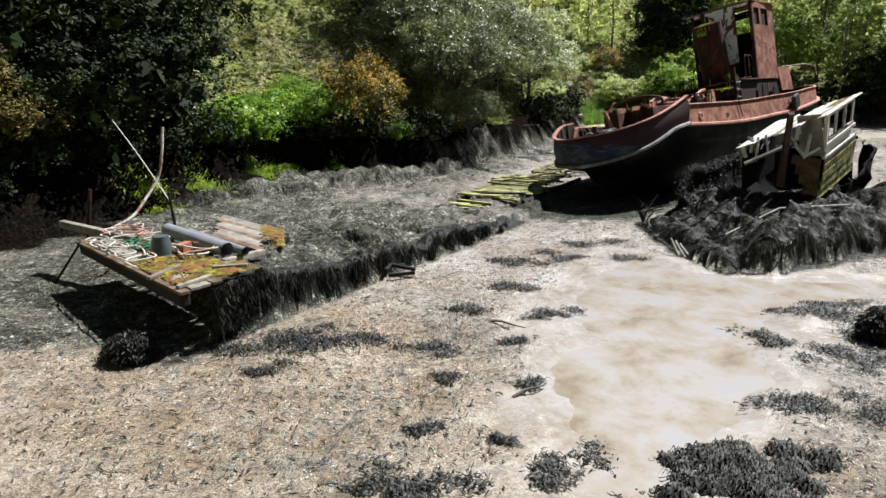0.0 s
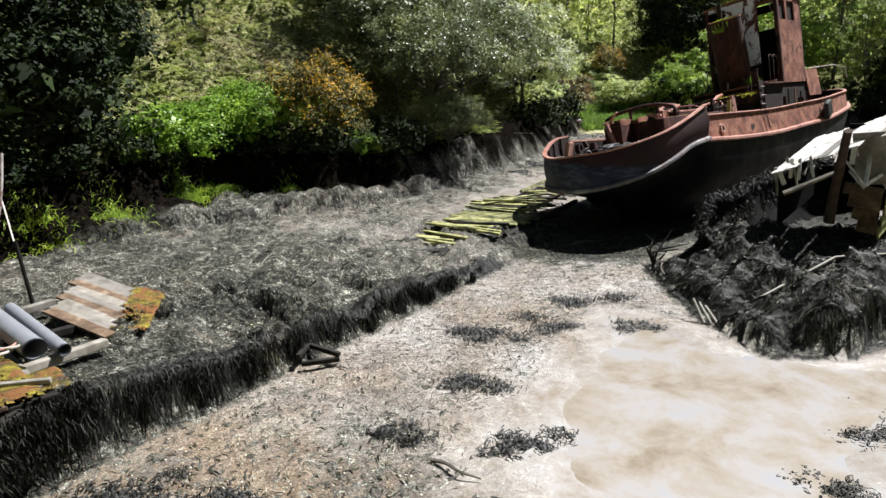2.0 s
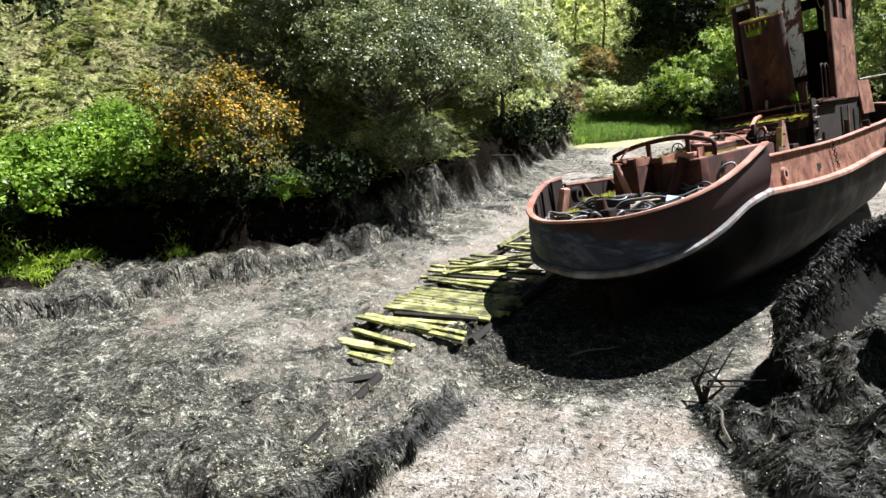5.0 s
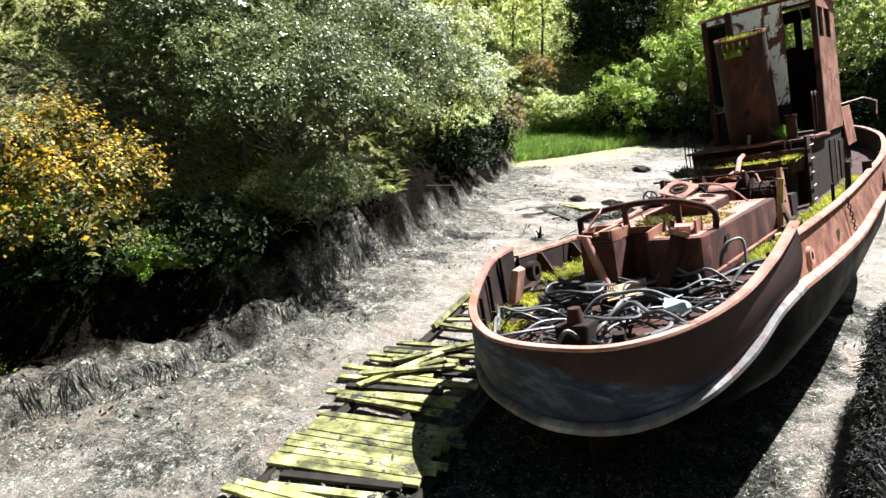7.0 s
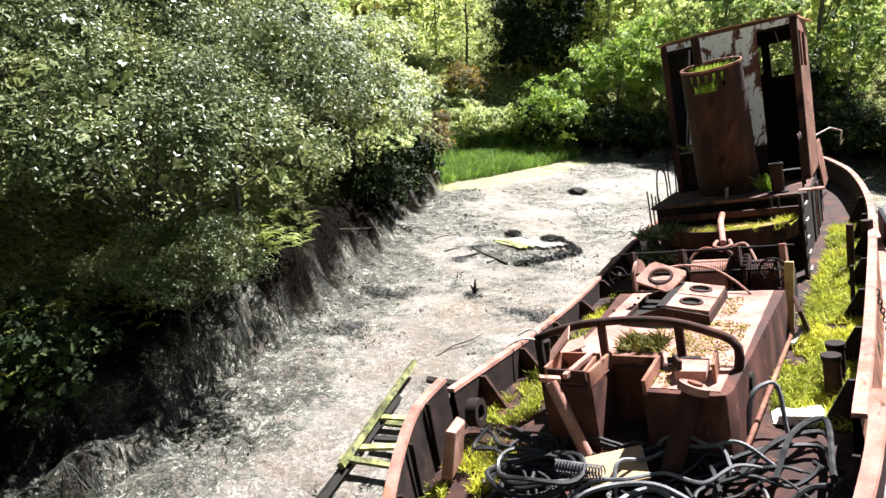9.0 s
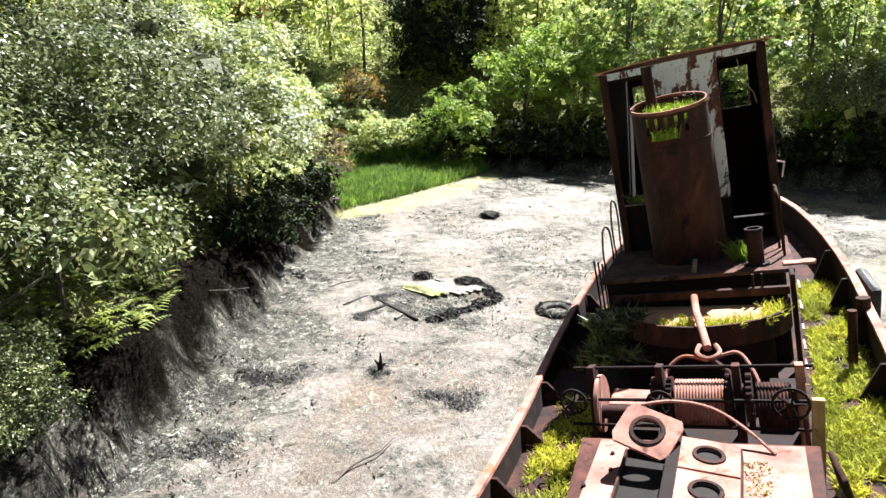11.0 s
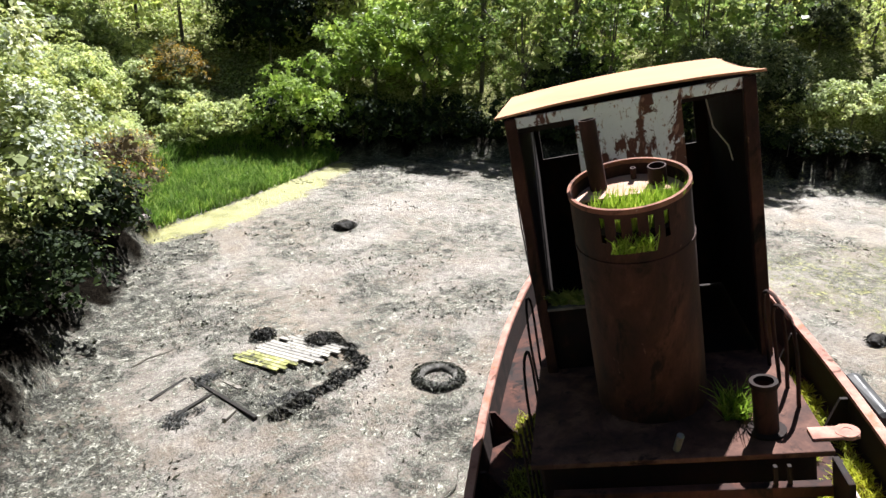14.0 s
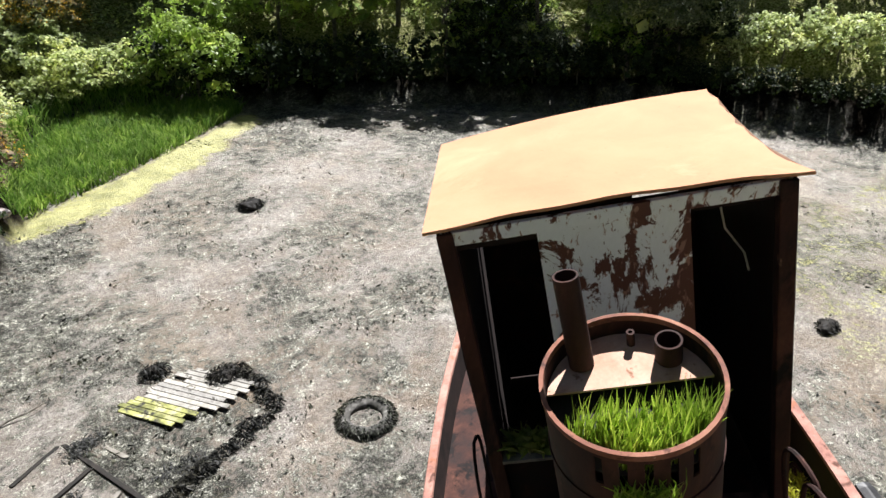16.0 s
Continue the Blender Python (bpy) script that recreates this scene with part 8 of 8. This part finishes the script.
# clumps on the open mud
cl = [(-2.2, 7.05, 0.25), (-0.16, 5.76, 0.2), (-0.12, 4.84, 0.28), (1.39, 5.46, 0.3), (1.12, 4.92, 0.3), (4.37, 7.99, 0.3), (4.3, 8.55, 0.3), (3.95, 6.4, 0.4), (4.5, 6.1, 0.4), (1.03, 6.83, 0.2), (1.6, 9.05, 0.35),
      (5.6, 9.2, 0.5), (6.3, 9.6, 0.6), (5.2, 7.6, 0.4), (-2.28, 7.9, 0.6), (-0.1, 7.9, 0.35), (-1.2, 8.1, 0.4), (-1.9, 8.2, 0.35), (0.9, 8.0, 0.2), (1.9, 4.7, 0.2), (0.3, 9.2, 0.3), (6.6, 8.4, 0.6), (5.8, 10.2, 0.4), (-0.6, 4.9, 0.3), (1.2, 10.4, 0.4), (2.2, 12.2, 0.5), (3.0, 13.4, 0.5), (1.2, 12.0, 0.4), (3.6, 12.3, 0.3), (0.1, 6.9, 0.2), (0.6, 5.6, 0.12), (9.0, 31.2, 0.4), (10.3, 32.4, 0.4), (8.0, 32.6, 0.3), (7.4, 31.5, 0.3), (6.75, 28.65, 0.3), (-3.96, 7.5, 0.3), (5.9, 8.05, 0.35), (5.0, 29.0, 0.6), (7.6, 27.4, 0.5), (3.6, 27.0, 0.5)]
xs, ys = [], []
for cx, cy, r in cl:
    k = int(2600 * r * r + 160)
    ox, oy = rng.normal(0, 0.55 * r, 7), rng.normal(0, 0.4 * r, 7)
    pick = rng.integers(0, 7, k)
    xs.append(cx + ox[pick] + rng.normal(0, 0.26 * r, k))
    ys.append(cy + oy[pick] + rng.normal(0, 0.2 * r, k))
drape("seaweed", "dark seaweed clumps stranded on the open mud", np.concatenate(xs), np.concatenate(ys), 0.07, 0.015, WRACK, rng, arch=0.5)
x, y = scattered(-7, 2.5, 10, 42, 90000)
wd, so, wet = spread(x, y)[:3]
keep = (so < 0.3) & (wet < 0.4) & (rng.random(len(x)) < np.where(y < 16, 0.6, 0.0))
drape("seaweed", "scattered bits of weed on the mud", x[keep], y[keep], 0.07, 0.016, WEED, rng, arch=0.2)

# flakes of weed over the far flat
for lo, hi, size, count, text in ((0.0, 0.16, 0.09, 50000, "dark weed flakes strewn over the far mud flat"), (0.14, 0.24, 0.15, 16000, "thick dark weed patches on the far mud flat")):
    x, y = scattered(-2, 18, 34, 50, count)
    wd, so, wet = spread(x, y)[:3]
    keep = (so < 0.3) & (rng.random(len(x)) < smooth(lo, hi, fbm(x * 0.9, y * 0.9, 4, 83) + 0.45 * fbm(x * 4, y * 4, 2, 84) + 0.25 * (wd - 0.55)))
    c = np.stack([x, y, ground_height(x, y) + 0.02], 1)[keep]
    v, f = leaves(c, np.tile([[0, 0, 1.0]], (len(c), 1)), size, size * 0.35, rng, 0.75)
    tagged(new("seaweed", quads_mesh("seaweed", v, f, WEED)), text, "seaweed", "", "stuff")

# big clump close to the start
bx, by = [], []
for k in range(34):
    cx, cy, r = rng.normal(2.72, 0.34), rng.normal(5.05, 0.26), rng.uniform(0.04, 0.13)
    n = int(5200 * r)
    bx.append(rng.normal(cx, r * 0.6, n))
    by.append(rng.normal(cy, r * 0.45, n))
drape("seaweed", "thick black bladder wrack heap on the wet mud", np.concatenate(bx), np.concatenate(by), 0.075, 0.017, WRACK, rng, arch=0.9)

SHELL = leafy("pale_shell_bits", [(0.35, 0.32, 0.26), (0.55, 0.52, 0.45), (0.75, 0.73, 0.68)], 0.0, 0.6)
STONE = leafy("dark_grit", [(0.04, 0.04, 0.035), (0.1, 0.09, 0.08), (0.2, 0.18, 0.15)], 0.0, 0.8)
for material, text, count, size in ((SHELL, "pale broken shells strewn over the mud", 30000, 0.02), (STONE, "dark grit and pebbles strewn over the mud", 20000, 0.022)):
    x, y = scattered(-7, 2.5, 9, 20, count)
    _, so, wet = spread(x, y)[:3]
    keep = (so < 0.3) & (wet < 0.35)
    c = np.stack([x, y, ground_height(x, y) + 0.008], 1)[keep]
    v, f = leaves(c, np.tile([[0, 0, 1.0]], (len(c), 1)), size, size * 0.75, rng, 0.35)
    tagged(new("shell_grit", quads_mesh("shell_grit", v, f, material)), text, "shells", "", "stuff")

# shaggy weed over lumps, the tyre and the raft's edge
def shaggy(x, y, size, count, length, label, seed):
    rng = np.random.default_rng(seed)
    d = unit(rng.normal(0, 1, (count, 3)))
    d[:, 2] = np.abs(d[:, 2]) * 1.1 - 0.15
    p = d * np.array(size) * 0.5 * rng.uniform(0.85, 1.15, (count, 1)) + np.array([x, y, ground_z(x, y) + size[2] * 0.2])
    me = blade_mesh("seaweed", p, unit(d * np.array([1, 1, 0.3]) + np.array([0, 0, -0.7])), length, 0.018, WRACK, rng, 1.0, 0.2)
    tagged(new("seaweed", me), label, "seaweed", "", "stuff")


for x, y, size, count in ((14.4, 39.5, (0.75, 0.55, 0.4), 500), (20.5, 26.1, (0.62, 0.42, 0.24), 300), (-3.96, 7.5, (0.6, 0.46, 0.55), 1500), (5.9, 8.05, (0.55, 0.45, 0.65), 1500), (10.4, 32.8, (0.6, 0.5, 0.35), 600), (9.5, 33.7, (0.5, 0.4, 0.3), 500), *((8.7 + 0.29 * k + 0.06 * math.sin(5 * k), 30.75 + 0.11 * k + 0.08 * math.sin(3 * k), (0.36, 0.22, 0.22 + 0.08 * math.sin(4 * k)), 260) for k in range(7)), *((10.74 + 0.05 * math.sin(4 * k), 31.6 + 0.3 * k, (0.24, 0.36, 0.26), 260) for k in range(5))):
    shaggy(x, y, size, count, 0.075, "shaggy dark weed growing over a lump on the mud", int(x * 10) + 300)
a = rng.uniform(0, 2 * math.pi, 1500)
b = rng.uniform(-0.6, 1.8, 1500)
rp = np.stack([11.72 + (0.38 + 0.12 * np.cos(b)) * np.cos(a), 30.25 + (0.38 + 0.12 * np.cos(b)) * np.sin(a), ground_z(11.7, 30.2) + 0.05 + 0.09 * np.sin(b)], 1)
tagged(new("seaweed", blade_mesh("seaweed", rp, np.tile([[0, 0, -0.5]], (1500, 1)) + np.stack([np.cos(a), np.sin(a), a * 0], 1), 0.06, 0.016, WEED, rng, 0.7, 0.2)), "weed growing over the sunken tyre", "seaweed", "", "stuff")
fx = rng.uniform(0.5, 1.5, 4200)
fringe = np.stack([fx, 0.02 + 0.42 * fx + rng.normal(0.0, 0.05, 4200), 0.78 - 0.6 * rng.random(4200) ** 1.3], 1)
hang("seaweed", "black seaweed hanging from the raft's side", fringe, 0.11, 0.014, 97, RAFT)

# the pool
wx, wy = np.meshgrid(np.arange(0.3, 7.4, 0.2), np.arange(2.6, 12.4, 0.2))
dp, _ = line_distance(wx, wy, POOL, True)
cell = (inside(wx, wy, POOL) | (dp < 0.5))[:-1, :-1]
number = np.arange(wx.size).reshape(wx.shape)
cells = np.stack([number[:-1, :-1], number[:-1, 1:], number[1:, 1:], number[1:, :-1]], -1)[cell]
WATER, wt, wb = nodes_of("milky_water")
# Silty browns; the grey-blue stop puts the sky's reflection into the colour.
wt.links.new(ramp(wt, tex(wt, 1.1, 9, 0.66, 0.25), [(0.34, (0.185, 0.15, 0.11)), (0.46, (0.255, 0.225, 0.185)), (0.56, (0.285, 0.27, 0.255)), (0.66, (0.265, 0.268, 0.28))]), wb.inputs["Base Color"])
wb.inputs["Roughness"].default_value = 0.25
wb.inputs["Specular IOR Level"].default_value = 0.3
bump_to(wt, wb, tex(wt, 5, 3), 0.05, 0.02)
tagged(new("water", quads_mesh("water", np.stack([wx, wy, np.full(wx.shape, -0.055)], -1).reshape(-1, 3), cells, WATER)), "shallow milky tidal water on the mud", "water", kind="structure")

# reeds and algae at the head of the creek
REEDS = [(9.0, 42.3), (10.5, 43.3), (13.3, 44.9), (15.4, 46.4), (18.9, 49.0), (19.2, 50.6), (17, 52.4), (12.4, 52), (9.6, 47.8)]
x, y = scattered(8, 42, 22, 56, 52000)
keep = inside(x, y, REEDS)
x, y = x[keep], y[keep]
base = np.stack([x, y, ground_height(x, y)], 1)
tagged(new("reeds", blade_mesh("reeds", base, np.tile([[0, 0, 1.0]], (len(x), 1)), 0.55, 0.035, REED, rng, 0.3)), "bright green reeds at the head of the creek", "reeds", "", "stuff")
# grass tufts on the bank's foot
tx, ty = [], []
for cx, cy, r, k in ((-6.6, 17.6, 0.5, 600), (-5.6, 19.4, 0.4, 900), (-7.6, 16.2, 0.6, 600), (-3.4, 20.6, 0.3, 250), (-5.0, 20.0, 0.4, 500)):
    tx.append(rng.normal(cx, r * 0.6, k))
    ty.append(rng.normal(cy, r * 0.5, k))
x, y = np.concatenate(tx), np.concatenate(ty)
base = np.stack([x, y, ground_height(x, y)], 1)
tagged(new("grass", blade_mesh("grass", base, np.tile([[0, 0, 1.0]], (len(x), 1)), 0.17, 0.018, GRASS, rng, 0.6, 0.5)), "light green grass tufts along the bank foot", "grass", "", "stuff")

# undergrowth over the hillsides
def hillside(material, text, x0, y0, x1, y1, lo, hi, count, size, seed, floor, lift=0.22, width=0.45):
    x, y = rng.uniform(x0, x1, count), rng.uniform(y0, y1, count)
    d, _ = line_distance(x, y, SHORE, True)
    keep = ~inside(x, y, SHORE) & (d > lo) & (d < hi) & (fbm(x * 0.3, y * 0.3, 4, seed) > floor)
    x, y = x[keep], y[keep]
    c = np.stack([x, y, ground_height(x, y) + np.abs(rng.normal(0, lift, len(x)))], 1)
    v, f = leaves(c, np.tile([[0, 0, 1.0]], (len(c), 1)), size, size * width, rng, 0.7)
    tagged(new("undergrowth", quads_mesh("undergrowth", v, f, material)), text, "undergrowth", "", "stuff")


def fronds(material, text, x0, y0, x1, y1, lo, hi, count, length, seed, floor, leaflets=9, width=0.05, sag=0.5):
    """Arching fern fronds: pairs of narrow leaflets along a bowed stem."""
    rng = np.random.default_rng(seed)
    x, y = rng.uniform(x0, x1, count), rng.uniform(y0, y1, count)
    d, _ = line_distance(x, y, SHORE, True)
    keep = ~inside(x, y, SHORE) & (d > lo) & (d < hi) & (fbm(x * 0.3, y * 0.3, 4, seed) > floor)
    x, y = x[keep], y[keep]
    n = len(x)
    base = np.stack([x, y, ground_height(x, y)], 1)
    a = rng.uniform(0, 2 * math.pi, n)
    ahead = np.stack([np.cos(a), np.sin(a), 0 * a], 1)
    ln = length * rng.uniform(0.5, 1.3, n)
    u = np.repeat((np.arange(leaflets) + 1) / leaflets, 2)
    side = np.tile([1.0, -1.0], leaflets)
    u, side = np.tile(u, n), np.tile(side, n)
    k = np.repeat(np.arange(n), 2 * leaflets)
    up = np.array([0, 0, 1.0])
    rise = rng.uniform(0.5, 1.1, n)[k, None]
    stem = base[k] + ahead[k] * (ln[k] * u)[:, None] + up * (ln[k] * (u - sag * u * u * 1.3))[:, None] * rise
    across = np.cross(ahead[k], up) * side[:, None]
    out = (ln[k] * 0.3 * (1.05 - 0.8 * u))[:, None]
    wide = ahead[k] * width * 0.5
    tip = stem + across * out + ahead[k] * out * 0.4 - up * out * 0.25
    v = np.stack([stem - wide, tip, stem + wide, stem + up * 0.012], 1).reshape(-1, 3)
    tagged(new("undergrowth", quads_mesh("undergrowth", v, np.arange(len(v)).reshape(-1, 4), material)), text, "undergrowth", "", "stuff")


FERN = leafy("fresh_fern", [(0.12, 0.17, 0.03), (0.24, 0.3, 0.06), (0.42, 0.45, 0.14)], 0.4, 0.5)
DRY_FERN = leafy("dry_fern", [(0.16, 0.13, 0.08), (0.32, 0.27, 0.19), (0.5, 0.44, 0.35)], 0.25, 0.7)
fronds(FERN, "fresh green bracken fronds on the hillside", -14, 18, 3, 40, 0.5, 14, 9000, 0.5, 6, -0.12)
fronds(DRY_FERN, "dry bracken fronds and bleached stems on the hillside", -14, 20, 0, 38, 0.8, 14, 5200, 0.55, 5, -0.05, 7, 0.035)
fronds(DRY_FERN, "dry bracken on the far banks", 33, 20, 58, 60, 0.5, 14, 2200, 0.8, 15, -0.1, 6, 0.09)
fronds(FERN, "green ferns below the woodland", 0, 34, 56, 76, 0.2, 9, 5000, 0.8, 16, -0.05, 6, 0.1)
hillside(LEAF_DARK, "leaves under the trees with shade put into their colour", -20, 8, 56, 70, 0.1, 8, 26000, 0.16, 17, -0.15, 0.3)
hillside(LEAF_BRAMBLE, "pale brambles over the sunlit slope", 4, 42, 22, 66, 0.6, 12, 16000, 0.2, 21, -0.4, 0.35, 0.6)
hillside(LEAF_MID, "bushes and brambles higher up the hillside", -6, 34, 60, 84, 9, 27, 36000, 0.28, 18, -0.3, 0.5, 0.6)
